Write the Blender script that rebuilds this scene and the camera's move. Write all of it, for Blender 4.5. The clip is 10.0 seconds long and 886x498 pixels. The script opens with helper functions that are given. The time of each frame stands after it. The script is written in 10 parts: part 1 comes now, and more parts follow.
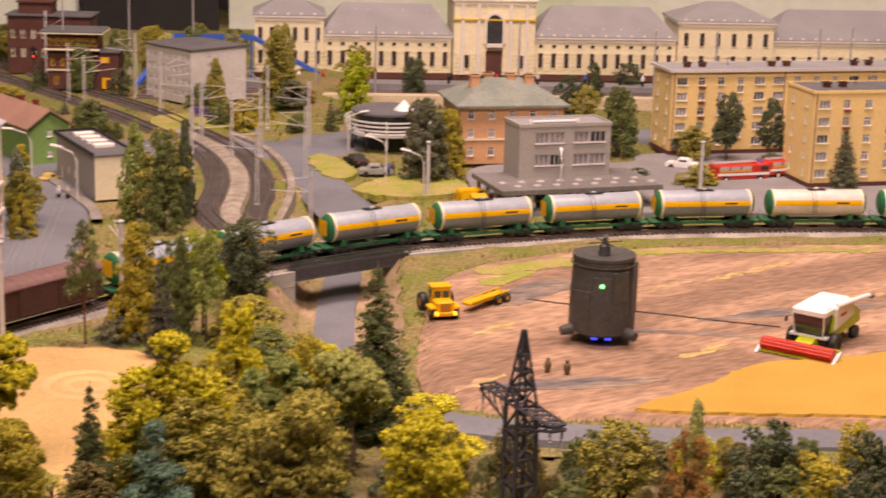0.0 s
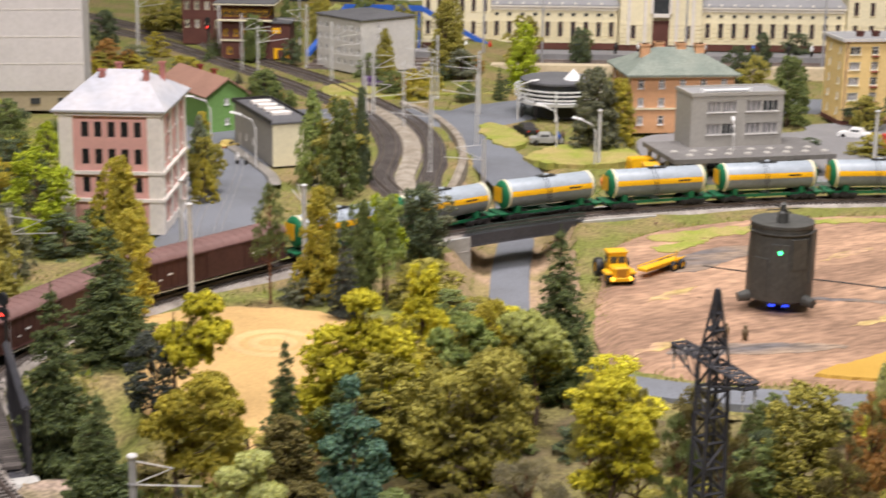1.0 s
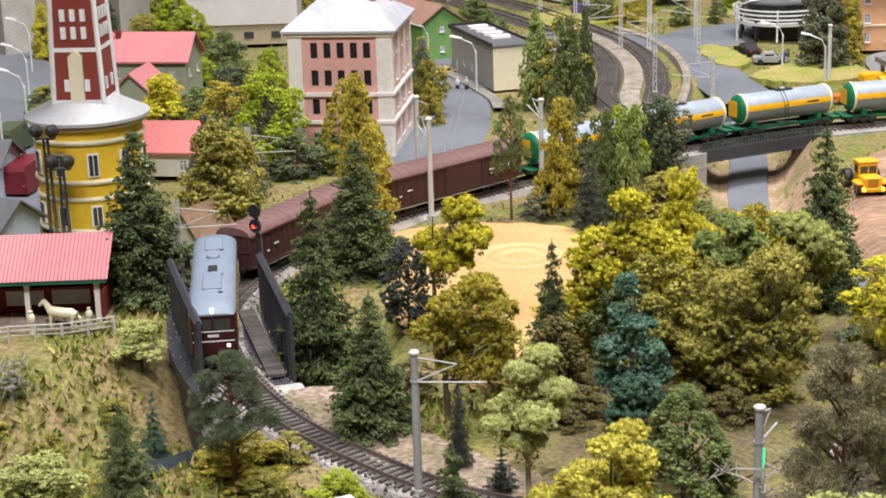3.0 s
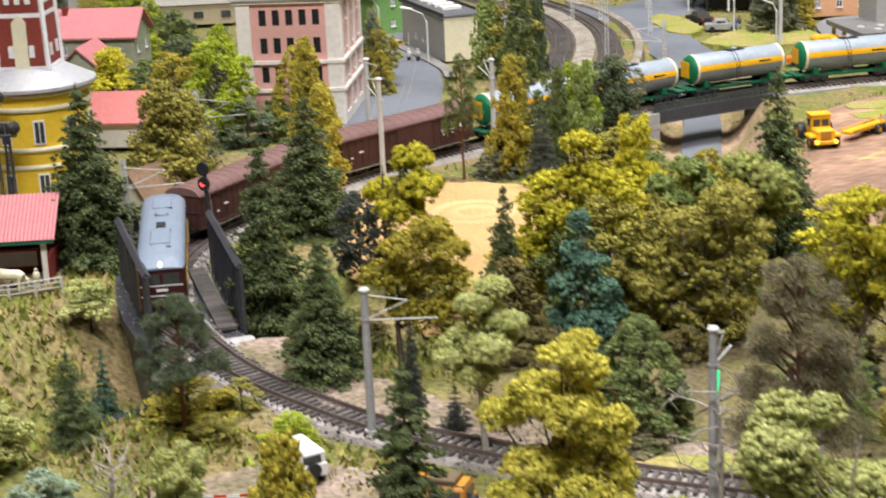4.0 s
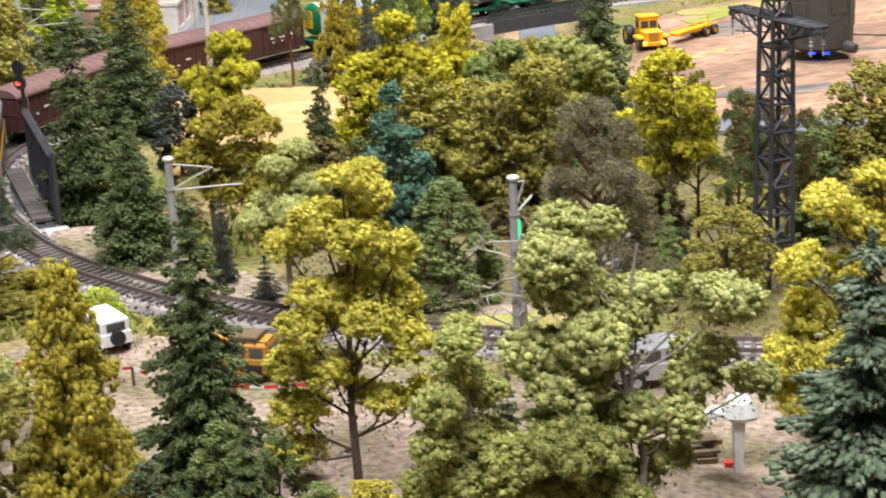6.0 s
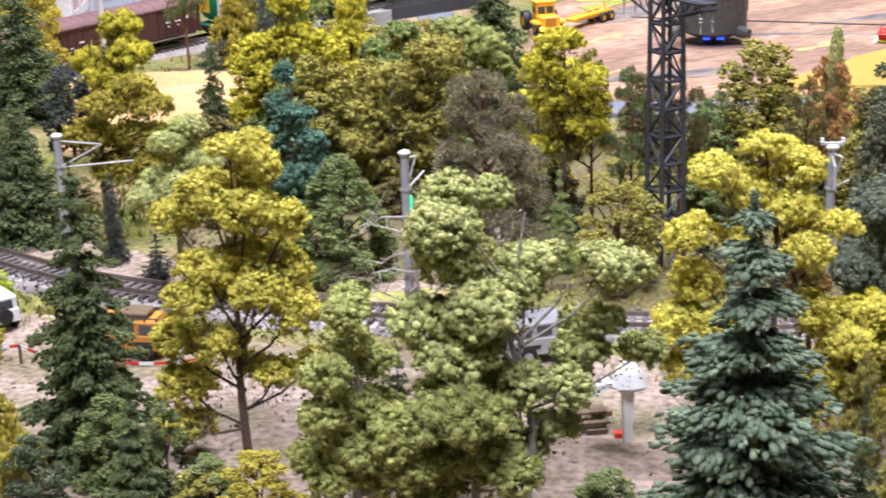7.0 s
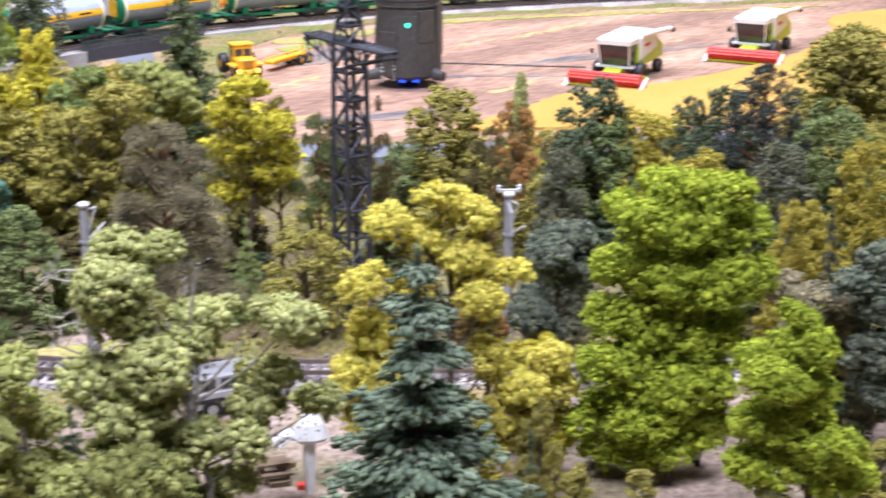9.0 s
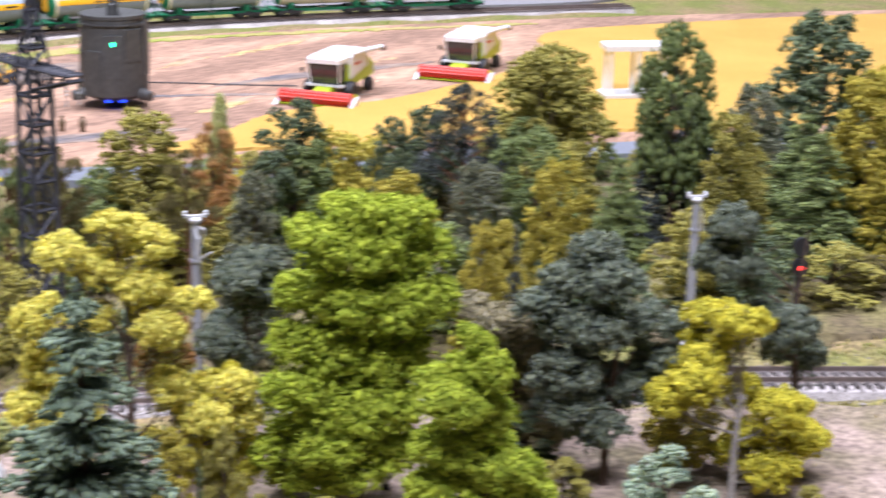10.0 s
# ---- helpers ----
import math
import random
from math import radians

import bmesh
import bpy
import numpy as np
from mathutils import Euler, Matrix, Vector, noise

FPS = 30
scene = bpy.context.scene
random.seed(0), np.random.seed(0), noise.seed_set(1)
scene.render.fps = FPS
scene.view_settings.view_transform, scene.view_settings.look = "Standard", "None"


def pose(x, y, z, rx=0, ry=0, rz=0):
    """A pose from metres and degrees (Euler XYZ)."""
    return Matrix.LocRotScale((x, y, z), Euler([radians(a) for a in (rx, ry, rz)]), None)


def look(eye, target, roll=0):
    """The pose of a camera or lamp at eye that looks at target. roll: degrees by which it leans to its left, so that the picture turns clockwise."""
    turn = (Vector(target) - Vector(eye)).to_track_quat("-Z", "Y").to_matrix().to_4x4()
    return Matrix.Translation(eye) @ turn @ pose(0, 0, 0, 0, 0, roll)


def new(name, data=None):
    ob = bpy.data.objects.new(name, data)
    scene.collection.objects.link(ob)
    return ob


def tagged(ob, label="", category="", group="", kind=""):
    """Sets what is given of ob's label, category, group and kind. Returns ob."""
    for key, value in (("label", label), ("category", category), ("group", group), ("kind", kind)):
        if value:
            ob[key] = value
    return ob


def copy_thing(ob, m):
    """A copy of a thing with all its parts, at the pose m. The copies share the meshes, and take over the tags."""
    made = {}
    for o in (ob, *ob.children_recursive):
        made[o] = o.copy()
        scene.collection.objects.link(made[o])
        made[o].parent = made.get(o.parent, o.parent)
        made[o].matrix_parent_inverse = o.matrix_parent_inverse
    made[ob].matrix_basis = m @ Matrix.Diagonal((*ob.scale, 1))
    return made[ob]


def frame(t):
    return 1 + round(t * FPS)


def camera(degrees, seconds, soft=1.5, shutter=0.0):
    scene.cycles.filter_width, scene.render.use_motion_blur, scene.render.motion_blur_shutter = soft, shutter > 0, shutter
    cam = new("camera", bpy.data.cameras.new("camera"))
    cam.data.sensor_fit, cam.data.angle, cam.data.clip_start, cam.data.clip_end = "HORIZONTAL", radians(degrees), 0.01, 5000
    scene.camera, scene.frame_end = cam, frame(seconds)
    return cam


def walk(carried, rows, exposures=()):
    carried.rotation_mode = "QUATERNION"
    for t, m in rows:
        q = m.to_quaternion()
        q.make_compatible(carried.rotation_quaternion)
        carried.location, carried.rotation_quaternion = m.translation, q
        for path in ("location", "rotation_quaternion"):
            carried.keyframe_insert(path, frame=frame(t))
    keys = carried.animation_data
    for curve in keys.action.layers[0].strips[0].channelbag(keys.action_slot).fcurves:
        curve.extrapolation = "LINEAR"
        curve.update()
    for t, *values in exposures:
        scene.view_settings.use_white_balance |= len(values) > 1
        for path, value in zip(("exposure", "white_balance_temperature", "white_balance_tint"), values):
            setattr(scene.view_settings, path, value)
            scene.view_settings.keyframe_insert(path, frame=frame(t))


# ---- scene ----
cam = camera(28.52, 10.0, soft=1.7, shutter=0.5)
PATH = [
    (0, look((0.0002, 0.0000, 0.4801), (-0.0601, 1.9395, -0.0043), 1.51)),
    (0.5, look((-0.0137, -0.0152, 0.4802), (-0.1516, 1.9166, -0.0191), 1.15)),
    (1, look((-0.0240, -0.0262, 0.4768), (-0.2549, 1.8921, -0.0397), 0.74)),
    (1.5, look((-0.0459, -0.0351, 0.4706), (-0.3648, 1.8654, -0.0646), 0.30)),
    (2, look((-0.0728, -0.0388, 0.4637), (-0.4608, 1.8436, -0.0896), -0.36)),
    (2.5, look((-0.0870, -0.0274, 0.4473), (-0.5146, 1.8433, -0.1162), -1.15)),
    (2.7, look((-0.0919, -0.0207, 0.4409), (-0.5230, 1.8485, -0.1249), -1.47)),
    (3.8, look((-0.0942, -0.0070, 0.3983), (-0.4854, 1.8731, -0.1606), -2.46)),
    (4, look((-0.0884, -0.0104, 0.3890), (-0.4674, 1.8712, -0.1732), -2.60)),
    (4.5, look((-0.0720, -0.0151, 0.3689), (-0.4246, 1.8698, -0.1993), -2.84)),
    (5, look((-0.0566, -0.0177, 0.3513), (-0.3775, 1.8696, -0.2277), -2.87)),
    (5.5, look((-0.0515, -0.0157, 0.3358), (-0.3348, 1.8736, -0.2560), -2.90)),
    (5.7, look((-0.0523, -0.0159, 0.3327), (-0.3175, 1.8745, -0.2638), -2.85)),
    (7, look((-0.0456, -0.0170, 0.3174), (-0.1731, 1.8836, -0.2921), -1.86)),
    (7.5, look((-0.0410, -0.0128, 0.3164), (-0.1077, 1.8916, -0.2909), -1.51)),
    (8, look((-0.0366, -0.0135, 0.3199), (-0.0329, 1.8948, -0.2789), -1.13)),
    (8.5, look((-0.0327, -0.0134, 0.3215), (0.0505, 1.8964, -0.2665), -0.75)),
    (9, look((-0.0267, -0.0138, 0.3238), (0.1654, 1.8915, -0.2533), -0.13)),
    (9.5, look((-0.0122, -0.0108, 0.3254), (0.3092, 1.8800, -0.2415), 0.56)),
    (10, look((-0.0004, -0.0101, 0.3270), (0.4842, 1.8480, -0.2318), 1.28)),
]
EXPOSURES = [(0.0, -0.37, 8600, 42), (0.5, -0.26, 7000, 22), (1.0, -0.15, 6600, 16), (2.5, 0.0, 6300, 14), (5.7, 0.22, 6250, 11), (7.0, 0.42, 5650, 21), (7.6, 0.45, 5450, 25), (10.0, 0.38, 5500, 23)]
walk(cam, PATH, EXPOSURES)

# ---------------------------------------------------------------- light
world = bpy.data.worlds.new("hall")
scene.world = world
world.use_nodes = True
world.node_tree.nodes["Background"].inputs["Color"].default_value = (1.0, 0.98, 0.95, 1)
world.node_tree.nodes["Background"].inputs["Strength"].default_value = 0.05


def ceiling_lamp(name, x, y, z, w, d, watts, target):
    lamp = bpy.data.lights.new(name, "AREA")
    lamp.shape, lamp.size, lamp.size_y, lamp.energy, lamp.color = "RECTANGLE", w, d, watts, (1.0, 0.975, 0.94)
    ob = new(name, lamp)
    ob.matrix_basis = look((x, y, z), target)
    return ob


ceiling_lamp("ceiling_lamp", -0.2, -0.35, 2.3, 1.4, 0.4, 78, (0.0, 1.15, 0))
ceiling_lamp("ceiling_lamp", 0.1, 1.75, 2.6, 1.8, 0.5, 118, (0.1, 2.55, 0))


# ---------------------------------------------------------------- mesh helpers
class MB:
    """Collects vertices and faces of one mesh."""

    def __init__(self):
        self.v, self.f = [], []

    def add(self, verts, faces):
        n = len(self.v)
        self.v += [tuple(p) for p in verts]
        self.f += [tuple(n + i for i in q) for q in faces]
        return self

    def box(self, x, y, z, sx, sy, sz, rot=0.0, c=0.0):
        """A box about x, y with its foot at z; c: width of the chamfer on its upright edges and its top."""
        hx, hy = sx / 2, sy / 2
        if c <= 0:
            ring = [(-hx, -hy), (hx, -hy), (hx, hy), (-hx, hy)]
            levels = [(z, 1), (z + sz, 1)]
        else:
            ring = [(-hx + c, -hy), (hx - c, -hy), (hx, -hy + c), (hx, hy - c), (hx - c, hy), (-hx + c, hy), (-hx, hy - c), (-hx, -hy + c)]
            levels = [(z, 1), (z + sz - c, 1), (z + sz, 0)]
        ca, sa, k, vs = math.cos(rot), math.sin(rot), len(ring), []
        for zz, full in levels:
            for px, py in ring:
                if not full:
                    px, py = px * (hx - c) / hx, py * (hy - c) / hy
                vs.append((x + px * ca - py * sa, y + px * sa + py * ca, zz))
        fs = [tuple(range(k))[::-1], tuple(range(len(vs) - k, len(vs)))]
        for a in range(len(levels) - 1):
            fs += [(a * k + i, a * k + (i + 1) % k, (a + 1) * k + (i + 1) % k, (a + 1) * k + i) for i in range(k)]
        return self.add(vs, fs)

    def tube(self, points, radii, n=8, caps=True):
        """A round tube through the points."""
        pts = [Vector(p) for p in points]
        if not hasattr(radii, "__len__"):
            radii = [radii] * len(pts)
        vs, fs = [], []
        for i, p in enumerate(pts):
            d = (pts[min(i + 1, len(pts) - 1)] - pts[max(i - 1, 0)]).normalized()
            u = d.cross(Vector((0, 0, 1)) if abs(d.z) < 0.9 else Vector((1, 0, 0))).normalized()
            w = d.cross(u)
            vs += [p + (u * math.cos(2 * math.pi * k / n) + w * math.sin(2 * math.pi * k / n)) * radii[i] for k in range(n)]
        for i in range(len(pts) - 1):
            fs += [(i * n + k, (i + 1) * n + k, (i + 1) * n + (k + 1) % n, i * n + (k + 1) % n) for k in range(n)]
        if caps:
            fs += [tuple(range(n)), tuple(range(len(vs) - n, len(vs)))[::-1]]
        return self.add(vs, fs)

    def lathe(self, profile, x=0, y=0, z=0, n=24, a0=0.0, a1=2 * math.pi):
        """Rows of radius and height, turned about the upright axis at x, y."""
        whole = abs(a1 - a0 - 2 * math.pi) < 1e-6
        m = n if whole else n + 1
        vs = [(x + r * math.cos(a0 + (a1 - a0) * k / n), y + r * math.sin(a0 + (a1 - a0) * k / n), z + h) for r, h in profile for k in range(m)]
        fs = [(i * m + k, i * m + (k + 1) % m, (i + 1) * m + (k + 1) % m, (i + 1) * m + k) for i in range(len(profile) - 1) for k in range(n)]
        return self.add(vs, fs)

    def loft(self, rings, caps=True):
        k, vs = len(rings[0]), [p for r in rings for p in r]
        fs = [(i * k + j, i * k + (j + 1) % k, (i + 1) * k + (j + 1) % k, (i + 1) * k + j) for i in range(len(rings) - 1) for j in range(k)]
        if caps:
            fs += [tuple(range(k))[::-1], tuple(range(len(vs) - k, len(vs)))]
        return self.add(vs, fs)

    def bar(self, a, b, w, h=None):
        """A square bar from a to b."""
        return self.tube([a, b], (w if h is None else (w + h) / 2) * 0.7071, 4)

    def quad(self, a, b, c, d):
        return self.add([a, b, c, d], [(0, 1, 2, 3)])

    def mesh(self, name, smooth=False):
        me = bpy.data.meshes.new(name)
        me.from_pydata(self.v, [], self.f)
        bm = bmesh.new()
        bm.from_mesh(me)
        bmesh.ops.remove_doubles(bm, verts=bm.verts, dist=1e-6)
        bmesh.ops.recalc_face_normals(bm, faces=bm.faces)
        bm.to_mesh(me)
        bm.free()
        if smooth:
            me.shade_smooth()
            me.set_sharp_from_angle(angle=radians(38))
        return me


def thing(name, x=0.0, y=0.0, z=0.0, rz=0.0, label="", category="", group="", kind=""):
    """An empty that carries the parts of one thing."""
    ob = new(name)
    ob.empty_display_size = 0.01
    ob.matrix_basis = pose(x, y, z, 0, 0, rz)
    return tagged(ob, label, category, group, kind)


def part(name, mb, material, parent=None, label="", smooth=False, m=None):
    """One mesh object, under a thing or under a part."""
    me = mb if isinstance(mb, bpy.types.Mesh) else mb.mesh(name, smooth)
    if material and not me.materials:
        me.materials.append(material)
    ob = new(name, me)
    if parent is not None:
        ob.parent = parent
    if m is not None:
        ob.matrix_basis = m
    return tagged(ob, label)


def structure(name, mb, material, label, category, smooth=False, kind="structure"):
    return tagged(part(name, mb, material, smooth=smooth), label, category, kind=kind)


def numpy_mesh(name, verts, faces, material, smooth=False):
    """A mesh from arrays; all faces have as many corners."""
    me = bpy.data.meshes.new(name)
    verts, faces = np.asarray(verts, np.float32), np.asarray(faces, np.int32)
    k = faces.shape[1]
    me.vertices.add(len(verts))
    me.vertices.foreach_set("co", verts.ravel())
    me.loops.add(faces.size)
    me.loops.foreach_set("vertex_index", faces.ravel())
    me.polygons.add(len(faces))
    me.polygons.foreach_set("loop_start", np.arange(len(faces), dtype=np.int32) * k)
    me.update(calc_edges=True)
    if smooth:
        me.shade_smooth()
    if material:
        me.materials.append(material)
    return me


def smooth_line(points, step=0.01):
    """A curve through the points (x, y), as evenly spaced x, y and directions."""
    p = np.array(points, float)
    p = np.vstack([2 * p[0] - p[1], p, 2 * p[-1] - p[-2]])
    out = []
    for i in range(1, len(p) - 2):
        a, b, c, d = p[i - 1 : i + 3]
        for t in np.linspace(0, 1, 24, endpoint=False):
            out.append(0.5 * (2 * b + (c - a) * t + (2 * a - 5 * b + 4 * c - d) * t**2 + (3 * b - a - 3 * c + d) * t**3))
    out.append(p[-2])
    out = np.array(out)
    s = np.r_[0, np.cumsum(np.hypot(*np.diff(out, axis=0).T))]
    at = np.arange(0, s[-1], step)
    xy = np.stack([np.interp(at, s, out[:, 0]), np.interp(at, s, out[:, 1])], 1)
    d = np.gradient(xy, axis=0)
    return at, xy, d / np.linalg.norm(d, axis=1, keepdims=True)


def on_line(line, s):
    at, xy, d = line
    p = [float(np.interp(s, at, xy[:, k])) for k in (0, 1)]
    q = [float(np.interp(s, at, d[:, k])) for k in (0, 1)]
    return p[0], p[1], math.degrees(math.atan2(q[1], q[0]))


def ribbon(line, cross, z=0.0, s0=None, s1=None, zs=None):
    """Sweeps a cross-section of (offset to the left, height) along a line."""
    at, xy, d = line
    keep = (at >= (at[0] if s0 is None else s0)) & (at <= (at[-1] if s1 is None else s1))
    xy, d = xy[keep], d[keep]
    nrm = np.stack([-d[:, 1], d[:, 0]], 1)
    zz = np.full(len(xy), z) if zs is None else zs(xy)
    k, n = len(cross), len(xy)
    v = np.array([[*(xy[i] + nrm[i] * o), zz[i] + h] for i in range(n) for o, h in cross])
    f = [(i * k + j, i * k + j + 1, (i + 1) * k + j + 1, (i + 1) * k + j) for i in range(n - 1) for j in range(k - 1)]
    return MB().add(v, f)


# ---------------------------------------------------------------- materials
def material(name, colour, rough=0.6, vary=0.15, scale=60.0, coarse=8.0, bump=0.1, metal=0.0, second=None, mix=0.5, shift=0.0, islands=0.0, spec=0.4, stretch=None):
    """A surface with grain at two scales. second: a colour for the patches; shift: how far things of a kind differ."""
    m = bpy.data.materials.new(name)
    m.use_nodes = True
    nt = m.node_tree
    b = nt.nodes["Principled BSDF"]
    b.inputs["Metallic"].default_value = metal
    b.inputs["Specular IOR Level"].default_value = spec
    tc = nt.nodes.new("ShaderNodeTexCoord")
    fine, wide = nt.nodes.new("ShaderNodeTexNoise"), nt.nodes.new("ShaderNodeTexNoise")
    fine.inputs["Scale"].default_value, wide.inputs["Scale"].default_value = scale, coarse
    fine.inputs["Detail"].default_value, wide.inputs["Detail"].default_value = 5, 4
    where = tc.outputs["Object"]
    if stretch:
        mp = nt.nodes.new("ShaderNodeMapping")
        mp.vector_type = "TEXTURE"
        mp.inputs["Rotation"].default_value, mp.inputs["Scale"].default_value = (0, 0, radians(stretch[0])), (1 / stretch[1], 1 / stretch[2], 1)
        nt.links.new(where, mp.inputs["Vector"])
        where = mp.outputs["Vector"]
    for n in (fine, wide):
        nt.links.new(where, n.inputs["Vector"])
    two = nt.nodes.new("ShaderNodeMixRGB")
    two.inputs[1].default_value, two.inputs[2].default_value = (*colour, 1), (*(second or tuple(c * (1 - vary) for c in colour)), 1)
    ramp = nt.nodes.new("ShaderNodeMapRange")
    ramp.inputs["From Min"].default_value, ramp.inputs["From Max"].default_value = mix - 0.12, mix + 0.12
    nt.links.new(wide.outputs["Fac"], ramp.inputs["Value"])
    nt.links.new(ramp.outputs["Result"], two.inputs[0])
    hsv = nt.nodes.new("ShaderNodeHueSaturation")
    val = nt.nodes.new("ShaderNodeMapRange")
    val.inputs["From Min"].default_value, val.inputs["From Max"].default_value = 0.3, 0.7
    val.inputs["To Min"].default_value, val.inputs["To Max"].default_value = 1 - vary, 1 + vary
    nt.links.new(fine.outputs["Fac"], val.inputs["Value"])
    last = val.outputs["Result"]
    for amount, node, socket in ((shift, "ShaderNodeObjectInfo", "Random"), (islands, "ShaderNodeNewGeometry", "Random Per Island")):
        if amount:
            info, r, mul = nt.nodes.new(node), nt.nodes.new("ShaderNodeMapRange"), nt.nodes.new("ShaderNodeMath")
            r.inputs["To Min"].default_value, r.inputs["To Max"].default_value = 1 - amount, 1 + amount
            mul.operation = "MULTIPLY"
            nt.links.new(info.outputs[socket], r.inputs["Value"])
            nt.links.new(r.outputs["Result"], mul.inputs[0])
            nt.links.new(last, mul.inputs[1])
            last = mul.outputs[0]
    nt.links.new(last, hsv.inputs["Value"])
    nt.links.new(two.outputs[0], hsv.inputs["Color"])
    nt.links.new(hsv.outputs["Color"], b.inputs["Base Color"])
    rr = nt.nodes.new("ShaderNodeMapRange")
    rr.inputs["To Min"].default_value, rr.inputs["To Max"].default_value = max(0.03, rough - 0.12), min(1, rough + 0.12)
    nt.links.new(wide.outputs["Fac"], rr.inputs["Value"])
    nt.links.new(rr.outputs["Result"], b.inputs["Roughness"])
    if bump:
        bp = nt.nodes.new("ShaderNodeBump")
        bp.inputs["Strength"].default_value, bp.inputs["Distance"].default_value = bump, 0.25 / scale
        nt.links.new(fine.outputs["Fac"], bp.inputs["Height"])
        nt.links.new(bp.outputs["Normal"], b.inputs["Normal"])
    return m


def glowing(name, colour, strength):
    m = bpy.data.materials.new(name)
    m.use_nodes = True
    b = m.node_tree.nodes["Principled BSDF"]
    b.inputs["Base Color"].default_value = (*colour, 1)
    b.inputs["Emission Color"].default_value = (*colour, 1)
    b.inputs["Emission Strength"].default_value = strength
    return m


def leaves(name, colour, second, scale=55.0):
    m = material(name, colour, 0.9, 0.2, 150, scale * 0.4, 0.25, second=second, mix=0.5, shift=0.14, islands=0.13, spec=0.08)
    b = m.node_tree.nodes["Principled BSDF"]
    b.inputs["Subsurface Weight"].default_value, b.inputs["Subsurface Scale"].default_value = 0.4, 0.002
    b.inputs["Subsurface Radius"].default_value = (1.0, 0.9, 0.4)
    return m


GRASS = material("grass_scatter", (0.17, 0.18, 0.04), 0.95, 0.5, 240, 14, 0.9, second=(0.25, 0.185, 0.085), mix=0.52)
TURF = material("green_turf", (0.27, 0.3, 0.05), 0.95, 0.4, 420, 22, 0.6, second=(0.4, 0.32, 0.12), mix=0.5)
SAND = material("pale_sandy_soil", (0.36, 0.27, 0.215), 0.95, 0.45, 240, 22, 1.0, second=(0.2, 0.165, 0.095), mix=0.5)
FIELD = material("ploughed_soil", (0.5, 0.31, 0.2), 0.95, 0.34, 150, 11, 0.8, second=(0.27, 0.165, 0.11), mix=0.45, stretch=(36, 0.38, 1.3))
CROP = material("ripe_corn", (0.47, 0.28, 0.05), 0.95, 0.25, 700, 12, 0.7, second=(0.52, 0.315, 0.062), mix=0.5)
STRAW = material("straw_field", (0.6, 0.385, 0.16), 0.95, 0.22, 600, 7, 0.8, second=(0.47, 0.305, 0.125), mix=0.5)
ROADM = material("road_surface", (0.18, 0.192, 0.22), 0.75, 0.16, 500, 9, 0.15, second=(0.145, 0.152, 0.17), mix=0.55)
PAVE = material("pavement", (0.25, 0.245, 0.25), 0.85, 0.12, 300, 15, 0.2)
BALLAST = material("ballast_stone", (0.37, 0.335, 0.31), 0.9, 0.35, 900, 30, 0.9, second=(0.22, 0.195, 0.175), islands=0.35)
BALLASTD = material("dark_ballast", (0.15, 0.12, 0.11), 0.9, 0.35, 900, 30, 0.9)
GRAVEL = material("pale_rubble", (0.37, 0.325, 0.27), 0.95, 0.4, 420, 60, 0.35, second=(0.25, 0.21, 0.165), mix=0.5)
DARKSOIL = material("dark_wheel_ruts", (0.14, 0.125, 0.125), 0.95, 0.4, 160, 26, 0.9, second=(0.3, 0.22, 0.16), stretch=(20, 0.4, 1.3))
SLEEPER = material("sleeper_plastic", (0.125, 0.108, 0.1), 0.75, 0.25, 500, 40, 0.3, shift=0.3)
RAIL = material("rail_steel", (0.24, 0.19, 0.165), 0.4, 0.25, 600, 30, 0.1, metal=0.45)
CONCRETE = material("concrete", (0.45, 0.44, 0.42), 0.85, 0.12, 260, 18, 0.2)
WALLSTONE = material("pale_stone_wall", (0.46, 0.43, 0.39), 0.9, 0.2, 400, 25, 0.6)
GIRDER = material("dark_girder", (0.06, 0.06, 0.07), 0.55, 0.2, 300, 20, 0.15)
MASTM = material("grey_mast", (0.42, 0.42, 0.44), 0.55, 0.12, 400, 25, 0.1, metal=0.2)
MASTW = material("pale_mast", (0.62, 0.61, 0.6), 0.6, 0.1, 400, 25, 0.1)
PYLONM = material("pylon_paint", (0.06, 0.06, 0.07), 0.5, 0.2, 400, 25, 0.1, metal=0.2)
BARK = material("bark", (0.13, 0.085, 0.06), 0.95, 0.35, 350, 40, 0.8)
BARKR = material("red_bark", (0.2, 0.09, 0.05), 0.95, 0.3, 350, 40, 0.8)
BARKG = material("grey_dead_wood", (0.42, 0.38, 0.33), 0.9, 0.25, 350, 40, 0.6)
BLACK = material("black_plastic_and_dark", (0.02, 0.02, 0.022), 0.5, 0.2, 300, 30, 0.1)
DARK = material("dark_underframe", (0.035, 0.032, 0.032), 0.6, 0.3, 400, 40, 0.2)
MAROON = material("maroon_paint", (0.055, 0.006, 0.011), 0.38, 0.1, 300, 20, 0.02)
ROOFG = material("blue_grey_roof_paint", (0.23, 0.275, 0.35), 0.5, 0.08, 300, 20, 0.03)
WAGON = material("brown_wagon_paint", (0.085, 0.035, 0.03), 0.6, 0.15, 300, 30, 0.05)
WAGROOF = material("red_brown_roof_paint", (0.2, 0.11, 0.1), 0.6, 0.12, 300, 25, 0.05)
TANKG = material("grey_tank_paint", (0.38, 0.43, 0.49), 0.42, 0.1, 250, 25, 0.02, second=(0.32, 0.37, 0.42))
TANKD = material("dark_grey_tank_lower", (0.23, 0.26, 0.28), 0.45, 0.12, 250, 25, 0.02)
TANKW = material("white_tank_paint", (0.72, 0.68, 0.62), 0.4, 0.08, 250, 25, 0.02, second=(0.62, 0.56, 0.48))
